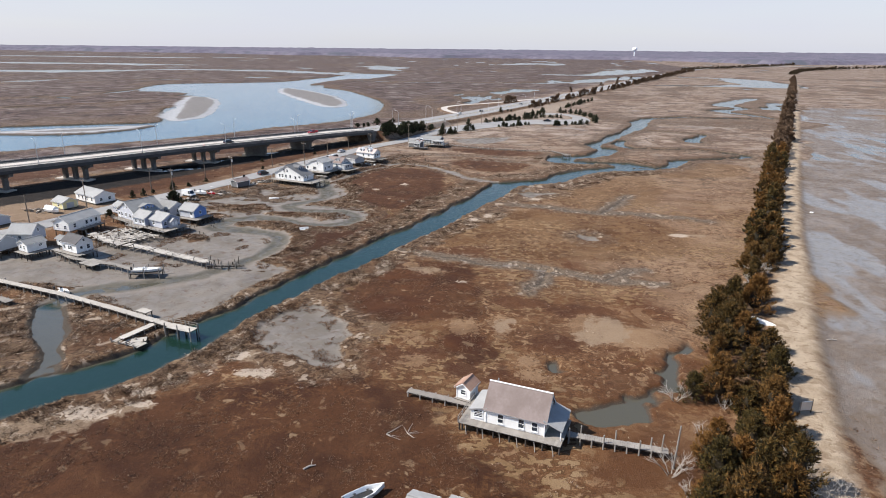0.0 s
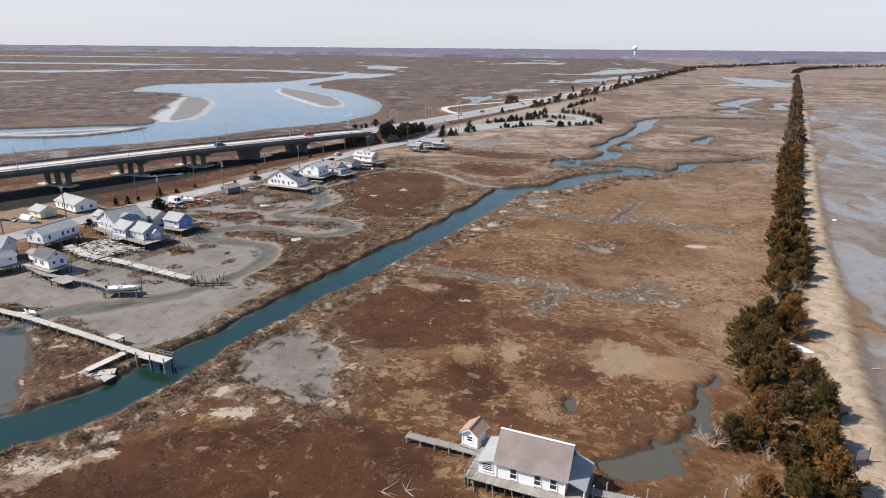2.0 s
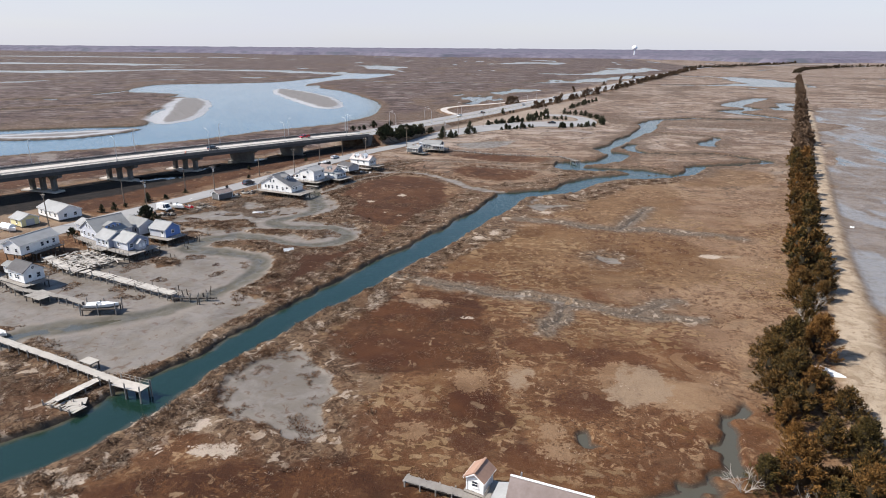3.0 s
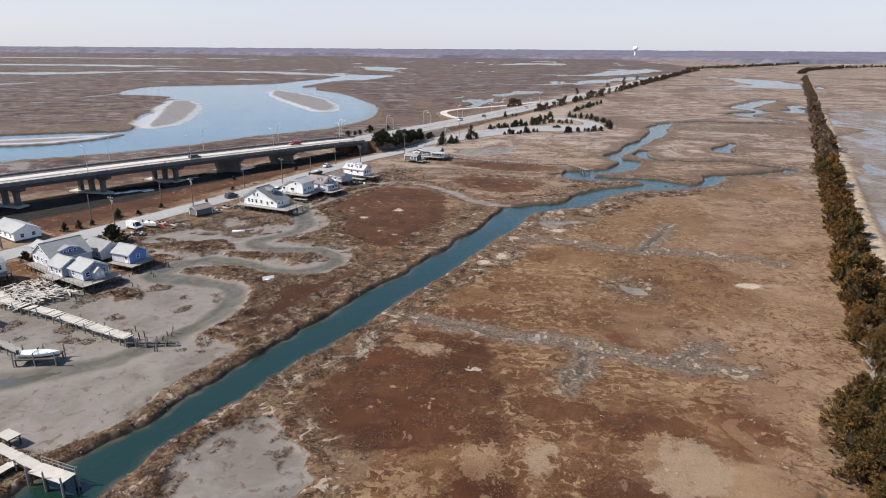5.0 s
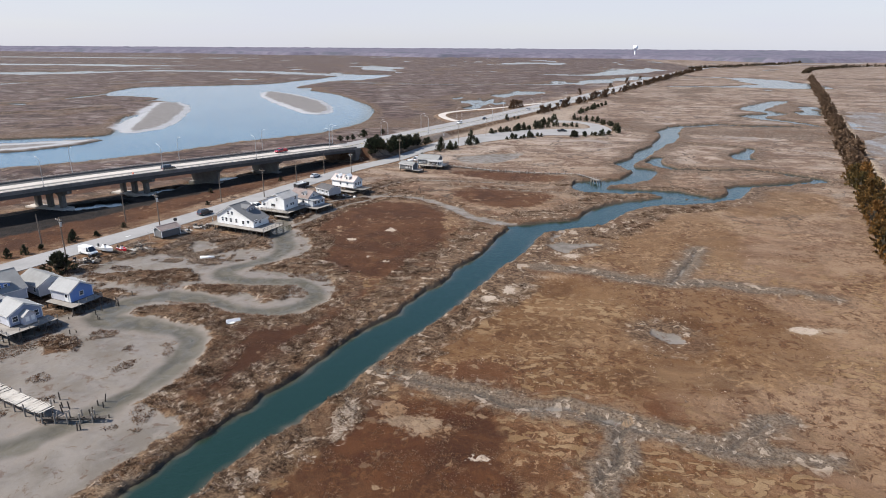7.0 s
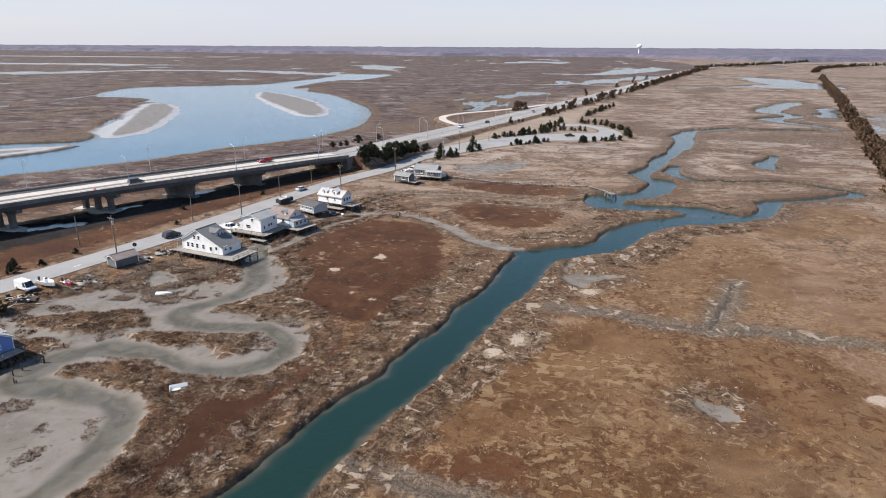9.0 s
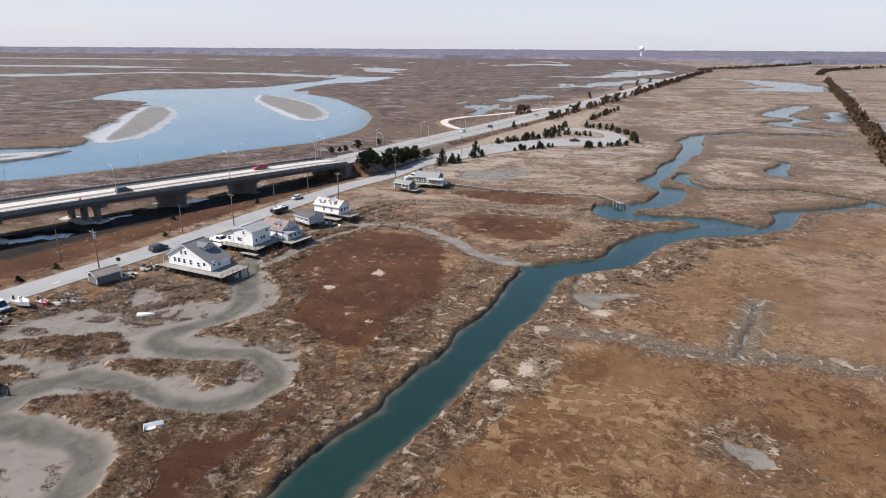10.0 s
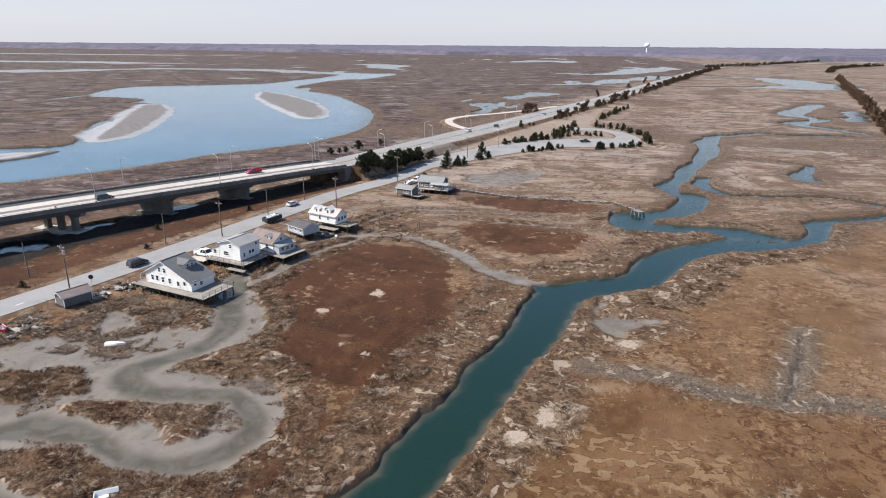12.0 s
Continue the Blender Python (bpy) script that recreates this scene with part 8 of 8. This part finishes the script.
def cedar_crown(h, r, plumes, per, leaf, thin, gen, low=0.12, lean=0.0):
    """A ragged, broad cone of plumes, fuller low down."""
    t = gen.uniform(0, 1, plumes) ** 0.85
    a = gen.uniform(0, math.tau, plumes)
    lobes = 1 + 0.28 * np.sin(3 * a + gen.uniform(0, 6)) + 0.18 * np.sin(5 * a + 9 * t)
    env = r * (1 - t) ** 0.62 * (0.55 + 0.45 * np.minimum(1, t * 5 + 0.35)) * lobes
    rad = env * gen.uniform(0.45, 1.12, plumes) ** 0.6
    z = h * (low + (1 - low) * t)
    c = np.stack([rad * np.cos(a) + lean * t * h, rad * np.sin(a), z], 1)
    out = unit(np.stack([np.cos(a), np.sin(a), 0.55 + 1.1 * t], 1) + gen.normal(0, 0.25, (plumes, 3)))
    return sprays(c, out, per, 0.20 * h, 0.034 * h, leaf, thin, gen)


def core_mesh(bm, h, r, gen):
    """The lumpy inside of a crown, coloured dark for the shade among its leaves."""
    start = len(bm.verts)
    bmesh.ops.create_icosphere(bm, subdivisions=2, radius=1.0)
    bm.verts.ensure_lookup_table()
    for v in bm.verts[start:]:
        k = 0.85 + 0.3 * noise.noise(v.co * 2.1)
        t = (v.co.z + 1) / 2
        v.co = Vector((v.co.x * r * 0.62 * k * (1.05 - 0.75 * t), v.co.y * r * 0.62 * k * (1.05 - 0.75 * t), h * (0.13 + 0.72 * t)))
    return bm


def tree_proto(name, label, category, group, h, r, plumes, per, leaf, thin, mat, seed, low=0.12, trunk_r=0.16):
    gen = np.random.default_rng(seed)
    t = thing(name, pose(0, 0, -50), label, category, group)
    bm = tube(bmesh.new(), (0, 0, -0.5), (0, 0, h * 0.45), trunk_r, trunk_r * 0.6, 7)
    tube(bm, (0, 0, h * 0.45), (0.05, 0.04, h * 0.85), trunk_r * 0.6, 0.03, 6)
    for k in range(9):
        a, z = gen.uniform(0, math.tau), h * gen.uniform(0.14, 0.62)
        q = gen.uniform(0.5, 0.8) * r * (1 - z / h)
        tube(bm, (0, 0, z), (q * math.cos(a), q * math.sin(a), z + 0.4), 0.06, 0.02, 5)
    part("trunk", bm, M["bark"], t)
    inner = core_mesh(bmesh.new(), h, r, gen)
    part("inner_crown", inner, M["shade_core"], t, "inner crown core coloured dark for shade", smooth=True)
    part("crown", quads_mesh("crown", cedar_crown(h, r, plumes, per, leaf, thin, gen, low), M[mat]), None, t)
    return t


def plant(protos, places, base=None):
    """Copies of the given trees: rows of x, y, scale."""
    used = set()
    for k, (x, y, s) in enumerate(places):
        pr = protos[int(rng.integers(len(protos)))]
        z = ground_z(x, y) if base is None else base
        m = Matrix.Translation((x, y, z - 0.05)) @ Matrix.Rotation(float(rng.uniform(0, 6.28)), 4, "Z") @ Matrix.Diagonal((s, s, s * float(rng.uniform(0.88, 1.12)), 1))
        if pr.name in used:
            ob = copy_thing(pr, m)
            ob.matrix_basis = m
        else:
            pr.matrix_basis = m
            used.add(pr.name)
    for pr in protos:
        if pr.name not in used:
            for o in (*pr.children_recursive, pr):
                bpy.data.objects.remove(o)


dq = curve_points(DIKE, 6)


def dike_x(y):
    return float(np.interp(y, dq[:, 1], dq[:, 0]))


near_cedars = [tree_proto("cedar_tree", lab, "cedar", "cedars along the dike", h, r, 130, 48, 0.36, 0.06, "cedar", 40 + k, 0.08)
               for k, (h, r, lab) in enumerate(((6.6, 3.0, "bushy olive-brown cedar on the sandy dike"), (7.4, 2.7, "tall olive-green cedar on the sandy dike"), (5.6, 3.1, "broad bronze-tinted cedar on the sandy dike"), (7.0, 3.3, "dense dark cedar on the sandy dike"), (4.6, 2.3, "low bushy cedar on the sandy dike")))]
places = []
y = 38.0
while y < 165:
    x = dike_x(y)
    lo = 19.0 if y < 100 else float(np.interp(y, [100, 122, 165], [17.5, 16.5, 14.5]))
    hi = 9.0 if 124 < y < 147 else 5.6
    lo *= rng.uniform(0.72, 1.06)
    o = hi + rng.uniform(0, 1.5)
    while o < lo:
        if rng.uniform() < 0.93:
            places.append((x - o, y + rng.uniform(-1.6, 1.6), rng.uniform(0.55, 1.12) if o < lo - 3 else rng.uniform(0.45, 0.85)))
        o += rng.uniform(3.2, 5.2)
    y += rng.uniform(3.4, 4.4)
places = [p for p in places if not (p[0] < 24.5 and 64 < p[1] < 86) and not (p[0] < 27 and 86 < p[1] < 98) and not (28 < p[0] < 32.5 and 77 < p[1] < 87) and not (p[0] > 34 and 101 < p[1] < 122)]
places += [(36.8, 104.4, 0.95), (40.6, 107.4, 0.85), (36.3, 109.9, 0.8), (39.8, 112.4, 0.9), (42.5, 109.8, 0.7), (37.9, 115.4, 0.85), (41.7, 116.4, 0.8), (39.6, 119.8, 0.95), (43, 121.8, 0.9), (44.1, 104.9, 0.8), (41.1, 124.3, 0.75)]
plant(near_cedars, places)
mid_cedars = [tree_proto("cedar_tree", "olive-brown cedar in the row along the dike", "cedar", "cedars along the dike", h, r, 60, 26, 0.55, 0.14, "cedar", 70 + k, 0.06)
              for k, (h, r) in enumerate(((6.5, 3.0), (7.2, 2.8), (5.8, 3.2)))]
places = []
y = 165.0
while y < 330:
    o = 5.8 + rng.uniform(0, 1.2)
    lo = float(np.interp(y, [165, 230, 330], [15.0, 13.5, 12.0])) * rng.uniform(0.7, 1.0)
    while o < lo:
        places.append((dike_x(y) - o, y + rng.uniform(-1.8, 1.8), rng.uniform(0.5, 1.15)))
        o += rng.uniform(3.2, 5.0)
    y += rng.uniform(3.4, 5.4)
plant(mid_cedars, places)


def tree_belt(label, places, mat):
    """Far trees joined into one belt: trunks and ragged crowns."""
    g = np.random.default_rng(len(places))
    leaves, stems = [], bmesh.new()
    shapes = [cedar_crown(h, r, 30, 16, 1.0, 0.30, g, 0.02) for h, r in ((6.2, 3.0), (5.4, 2.7), (7.0, 2.9), (4.8, 2.9))]
    for x, y, s in places:
        z = ground_z(x, y)
        a = g.uniform(0, math.tau)
        v = shapes[int(g.integers(4))] @ np.array([[math.cos(a), math.sin(a), 0], [-math.sin(a), math.cos(a), 0], [0, 0, 1]])
        leaves.append(v * s + (x, y, z))
        tube(stems, (x, y, z - 0.3), (x, y, z + 3.5 * s), 0.2, 0.1, 5)
    t = thing("cedar_belt", Matrix(), label, "trees", kind="stuff")
    tagged(part("crown", quads_mesh("crown", np.concatenate(leaves), M[mat]), None, t), kind="stuff")
    tagged(part("trunk", stems, M["bark"], t), kind="stuff")
    return t


places = []
y = 330.0
while y < 1180:
    if not 530 < y < 550:
        places.append((dike_x(y) - 7.0 - rng.uniform(-2.5, 2.5), y, rng.uniform(0.85, 1.2)))
    y += 4.2 if y < 620 else 6.0
tree_belt("row of dark cedars along the far dike", places, "far_cedar")
places = []
hwx = lambda y: float(np.interp(y, hq[:, 1], hq[:, 0]))
y = 560.0
while y < 1560:
    if rng.uniform() < (0.62 if y < 900 else 0.85):
        places.append((hwx(y) + 16.5 + rng.uniform(-2, 2), y, rng.uniform(0.7, 1.1)))
    y += 7.0
for y in (588, 596, 604, 760, 900, 1000, 1090):
    places.append((hwx(y) - 16, y, rng.uniform(0.8, 1.1)))
tree_belt("scattered dark cedars along the highway", places, "far_cedar")
places = []
# far tree lines that swing off to the right
for line in ([(372, 1599, 0), (491, 1778, 0), (596, 1890, 0), (736, 2078, 0), (930, 2383, 0)], [(553, 1428, 0), (625, 1586, 0), (697, 1705, 0), (777, 1800, 0), (950, 1971, 0), (1200, 2150, 0)]):
    q = curve_points(line, 14)
    for a, b in zip(q[:-1], q[1:]):
        for t in (0.15, 0.5, 0.85):
            if rng.uniform() < 0.85:
                places.append((a[0] + (b[0] - a[0]) * t + rng.uniform(-4, 4), a[1] + (b[1] - a[1]) * t + rng.uniform(-8, 8), rng.uniform(0.7, 1.15)))
tree_belt("distant dark tree line curving off across the marsh", places, "far_cedar")

dark = [tree_proto("cedar_tree", lab, "cedar", "dark evergreens by the lane", h, r, 60, 26, 0.5, 0.13, "pine", 120 + k, 0.05)
        for k, (h, r, lab) in enumerate(((5.2, 2.7, "dark evergreen beside the lane"), (6.4, 2.4, "slender dark evergreen beside the lane"), (4.0, 2.3, "low dark evergreen bush beside the lane")))]
places = [(-122.9, 170.1, 0.55), (-47.9, 381, 0.75), (-34.7, 407.3, 0.85), (-42.8, 376, 0.6), (-40.2, 378.1, 0.6), (-51.8, 340.4, 0.7), (-128, 201.6, 0.36), (-124.4, 208, 0.4), (-121.5, 214.1, 0.36), (-126, 210.9, 0.36), (-128.9, 197.3, 0.4), (-131, 194.3, 0.36),
          (-115.5, 267.5, 0.3), (-99, 291.4, 0.3), (-108.4, 251.2, 0.26), (-119.3, 223, 0.3)]
for x0, y0, x1, y1, num in ((-25.6, 437.7, -4.6, 459.3, 11), (-19.3, 446.9, 10.1, 472.8, 14), (-14.4, 415.7, 4.5, 431.1, 10), (-0.3, 470.5, 12.5, 499.2, 9), (12.3, 478.9, 29, 477.2, 6), (20.1, 432.4, 28.5, 434.6, 5), (34.7, 437.7, 43.2, 442.9, 5), (49.6, 453.2, 54.1, 481.7, 9), (29.5, 518.9, 39.8, 511, 5), (41.9, 505.9, 52.1, 487.8, 7), (-36.4, 391.2, -32.2, 395.3, 3), (-49, 369.9, -42.7, 377, 4), (36.3, 563, 51.6, 604.5, 9), (51.6, 608.6, 66.9, 646.1, 9), (-18.7, 505.7, -10.2, 521.2, 4), (8.4, 507.3, 17, 521.7, 5)):
    for k in range(num):
        t = (k + rng.uniform(-0.3, 0.3)) / max(1, num - 1)
        places.append((x0 + (x1 - x0) * t + rng.uniform(-1.5, 1.5), y0 + (y1 - y0) * t + rng.uniform(-1.5, 1.5), rng.uniform(0.35, 0.72)))
plant(dark, places)
bush = tree_proto("evergreen_bush", "broad round dark evergreen behind the stilt houses", "evergreen", "", 4.8, 3.5, 110, 34, 0.4, 0.1, "pine", 133, 0.02)
plant([bush], [(-112.2, 187.7, 0.95)])

pines = [tree_proto("pine_tree", "dark spreading pine at the bridge's end", "pine", "pines at the bridge's end", h, r, 60, 30, 0.6, 0.15, "pine", 150 + k, 0.30, 0.2) for k, (h, r) in enumerate(((8.0, 4.4), (6.6, 4.0), (7.2, 3.6)))]
spots = [(-95.2, 408.3, 0.62), (-99.4, 400.2, 0.4), (-104.6, 394.1, 0.42), (-101.5, 397.2, 0.35), (-87.9, 424.5, 0.4), (-56.1, 389.9, 0.5)]
for k in range(30):
    t = (k + rng.uniform(-0.4, 0.4)) / 29
    spots.append((-75.5 + 17 * t + rng.uniform(-1.6, 1.6), 341 + 44 * t + rng.uniform(-1.5, 1.5), rng.uniform(0.35, 0.95) * (1.0 - 0.3 * t)))
plant(pines, spots)


def bare_proto(label, h, seed, num=26):
    """A leafless shrub: forking pale limbs."""
    g = random.Random(seed)
    t = thing("bare_shrub", pose(0, 0, -50), label, "shrub", "bare shrubs by the dike")

    def grow(bm, p, d, l, r, n):
        q = p + d * l
        tube(bm, p, q, r, r * 0.65, 5)
        if n:
            for _ in range(3 if n > 1 else 2):
                e = (d + Vector((g.gauss(0, 0.55), g.gauss(0, 0.55), g.gauss(0.05, 0.35)))).normalized()
                grow(bm, q, e, l * g.uniform(0.55, 0.85), r * 0.6, n - 1)

    for k in range(num):
        a = g.uniform(0, 6.28)
        bm = bmesh.new()
        grow(bm, Vector((0.25 * math.cos(a), 0.25 * math.sin(a), -0.1)), Vector((0.7 * math.cos(a), 0.7 * math.sin(a), 1.0)).normalized(), h * 0.38, 0.055, 3)
        part("limb", bm, M["bare_bark"], t)
    return t


bare = [bare_proto("leafless pale grey shrub beside the cedars", 2.9, 5, 7), bare_proto("leafless silvery shrub beside the cedars", 3.6, 6, 8)]
plant(bare, [(51.2, 135.2, 1.0), (52.8, 139.2, 1.1), (55.4, 143.7, 1.1), (57, 148.2, 1.0), (59.1, 152.6, 1.1), (49, 130.3, 0.8), (24.8, 87, 1.05), (20.5, 69.3, 1.1), (33, 72.9, 1.0), (36, 71, 0.9), (26.7, 78.2, 0.9), (31.5, 86.1, 0.9), (22.1, 64.9, 0.9), (37.6, 65.6, 1.0)])


# ---------------------------------------------------------------- marsh grass, brush and far woods
def tufts(x, y, size, gen, blades=6, lean=0.55, wide=0.17):
    """Tufts of dead grass: narrow blades that fan out from each place."""
    n = len(x)
    z = np.array([ground_z(a, b) for a, b in zip(x, y)])
    p = np.repeat(np.stack([x, y, z - 0.04], 1), blades, 0)
    s = np.repeat(size, blades)[:, None] * gen.uniform(0.6, 1.3, (n * blades, 1))
    a = gen.uniform(0, math.tau, (n * blades, 1))
    d = unit(np.concatenate([np.cos(a) * lean, np.sin(a) * lean, np.full_like(a, 0.75)], 1) + gen.normal(0, 0.2, (n * blades, 3)))
    w = unit(np.cross(d, gen.normal(0, 1, (n * blades, 3)))) * s * wide
    p = p + np.concatenate([np.cos(a), np.sin(a), 0 * a], 1) * s * 0.25
    return np.stack([p - w, p + w, p + w * 0.3 + d * s, p - w * 0.3 + d * s], 1)


def scatter(num, x0, x1, y0, y1, keep, gen):
    """Random places in a rectangle for which keep(ground fields) holds."""
    x, y = gen.uniform(x0, x1, num), gen.uniform(y0, y1, num)
    i = np.clip(np.searchsorted(xs, x) - 1, 0, len(xs) - 2)
    j = np.clip(np.searchsorted(ys, y) - 1, 0, len(ys) - 2)
    ok = keep({k: v[j, i] for k, v in G.items()}, x, y)
    return x[ok], y[ok]


gen = np.random.default_rng(5)
clump = lambda x, y, size, seed, lo: fractal(x, y, size, seed, 3) > lo
x, y = scatter(430000, -112, 60, 48, 300, lambda f, x, y: (f["bank"] > -8.5) & (f["bank"] < -0.55) & (f["creek"] < -0.55) & (f["mud"] < -0.4) & ((f["mud"] < -6) | (x < -46)) & (f["road"] < -1) & (f["dike"] < 0) & clump(x, y, 2.6, 201, 0.43), gen)
tall = 0.14 + 0.7 * np.clip(fractal(x, y, 2.6, 201, 3) - 0.40, 0, 0.4) + gen.uniform(0, 0.22, len(x))
grass = new("marsh_grass", quads_mesh("marsh_grass", tufts(x, y, tall, gen, 6, 1.5, 0.08), M["straw"]))
tagged(grass, "tangled dead grass along the creek banks", "grass", kind="stuff")
x, y = scatter(260000, -112, 60, 46, 230, lambda f, x, y: (f["creek"] < -1) & (f["mud"] < -0.6) & (f["road"] < -1) & (f["dike"] < -2) & (f["beyond"] < -2) & (f["rust"] > -1.0) & clump(x, y, 3.5, 221, 0.53), gen)
brush = new("marsh_grass", quads_mesh("marsh_grass", tufts(x, y, gen.uniform(0.10, 0.24, len(x)), gen, 5, 0.9), M["reed"]))
tagged(brush, "low red-brown marsh plants", "grass", kind="stuff")
x, y = scatter(60000, -112, 60, 46, 260, lambda f, x, y: (f["creek"] < -1) & (f["mud"] < -0.6) & (f["road"] < -1) & (f["dike"] < -2) & (f["beyond"] < -2) & (f["rust"] < 0.5) & clump(x, y, 5.0, 231, 0.55), gen)
brush = new("marsh_grass", quads_mesh("marsh_grass", tufts(x, y, gen.uniform(0.10, 0.26, len(x)), gen, 5, 0.9), M["straw"]))
tagged(brush, "short straw-coloured marsh grass", "grass", kind="stuff")
x, y = scatter(120000, -100, -24, 120, 290, lambda f, x, y: (f["mud"] > -3.2) & (f["mud"] < -0.2) & (f["road"] < -1) & (f["creek"] < -1) & clump(x, y, 2.4, 261, 0.47), gen)
fringe = new("marsh_grass", quads_mesh("marsh_grass", tufts(x, y, gen.uniform(0.20, 0.48, len(x)), gen, 6, 1.5, 0.07), M["tussock"]))
tagged(fringe, "grey-brown tangled grass fringing the mud gut", "grass", kind="stuff")
# tussocks standing on the mud flats and round the gut
x, y = scatter(240000, -128, -24, 84, 245, lambda f, x, y: (f["mud"] > -2.6) & (f["gut"] < -0.2) & (f["road"] < -1.5) & (f["creek"] < -0.8) & (((x < -50) & ((y > 132) | (f["mud"] < 1.2)) & clump(x, y, 5.5, 241, 0.615)) | ((x >= -50) & (f["mud"] < 4.2) & clump(x, y, 1.9, 243, 0.60))), gen)
tus = new("tussocks", quads_mesh("tussocks", tufts(x, y, gen.uniform(0.16, 0.4, len(x)), gen, 6, 1.3, 0.11), M["tussock"]))
tagged(tus, "brown grass tussocks on the grey mud", "grass", kind="stuff")
# bleached brush and driftwood litter between the lane houses and the gut
x, y = scatter(40000, -112, -78, 198, 226, lambda f, x, y: (f["gut"] < -0.6) & (f["road"] < -2.5) & clump(x, y, 4.0, 271, 0.56), gen)
mat = new("driftwood_litter", quads_mesh("driftwood_litter", tufts(x, y, gen.uniform(0.3, 0.8, len(x)), gen, 4, 2.4, 0.08), M["wrack"]))
tagged(mat, "bleached brush and driftwood litter on the bank", "brush", kind="stuff")
# brush along the lane, the bridge foot and the dike
x, y = scatter(60000, -170, 50, 60, 430, lambda f, x, y: (((f["road"] > -9) & (f["road"] < -0.8) & (x < -30)) | ((f["dike"] > -6) & (f["dike"] < -1.5) & (x > 10) & (y < 330))) & (f["creek"] < -0.5) & clump(x, y, 4.2, 251, 0.55), gen)
br2 = new("roadside_brush", quads_mesh("roadside_brush", tufts(x, y, gen.uniform(0.16, 0.5, len(x)), gen, 6, 1.1, 0.10), M["reed"]))
tagged(br2, "dry brown brush and reeds along the verges", "grass", kind="stuff")

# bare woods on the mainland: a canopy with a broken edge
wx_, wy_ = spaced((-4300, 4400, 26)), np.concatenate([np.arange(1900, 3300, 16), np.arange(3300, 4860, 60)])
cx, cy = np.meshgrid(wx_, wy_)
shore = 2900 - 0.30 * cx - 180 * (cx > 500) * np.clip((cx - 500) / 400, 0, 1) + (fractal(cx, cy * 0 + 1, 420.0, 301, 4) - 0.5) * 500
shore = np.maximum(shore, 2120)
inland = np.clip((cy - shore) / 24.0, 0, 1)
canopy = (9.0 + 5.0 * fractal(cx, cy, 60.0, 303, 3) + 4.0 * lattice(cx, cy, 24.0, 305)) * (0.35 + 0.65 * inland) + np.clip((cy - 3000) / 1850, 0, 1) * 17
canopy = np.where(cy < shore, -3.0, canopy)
n = Nodes("haze_tinted_canopy")
# bluish grey stands for distance haze, put into the base colour
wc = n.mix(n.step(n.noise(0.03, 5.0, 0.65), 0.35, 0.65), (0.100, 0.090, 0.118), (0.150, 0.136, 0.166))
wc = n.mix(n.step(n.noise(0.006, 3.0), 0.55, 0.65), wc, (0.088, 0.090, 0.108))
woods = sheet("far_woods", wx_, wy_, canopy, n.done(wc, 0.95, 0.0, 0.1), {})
tagged(woods, "leafless woods along the horizon, mauve-grey with haze in the colour", "woods", kind="stuff")
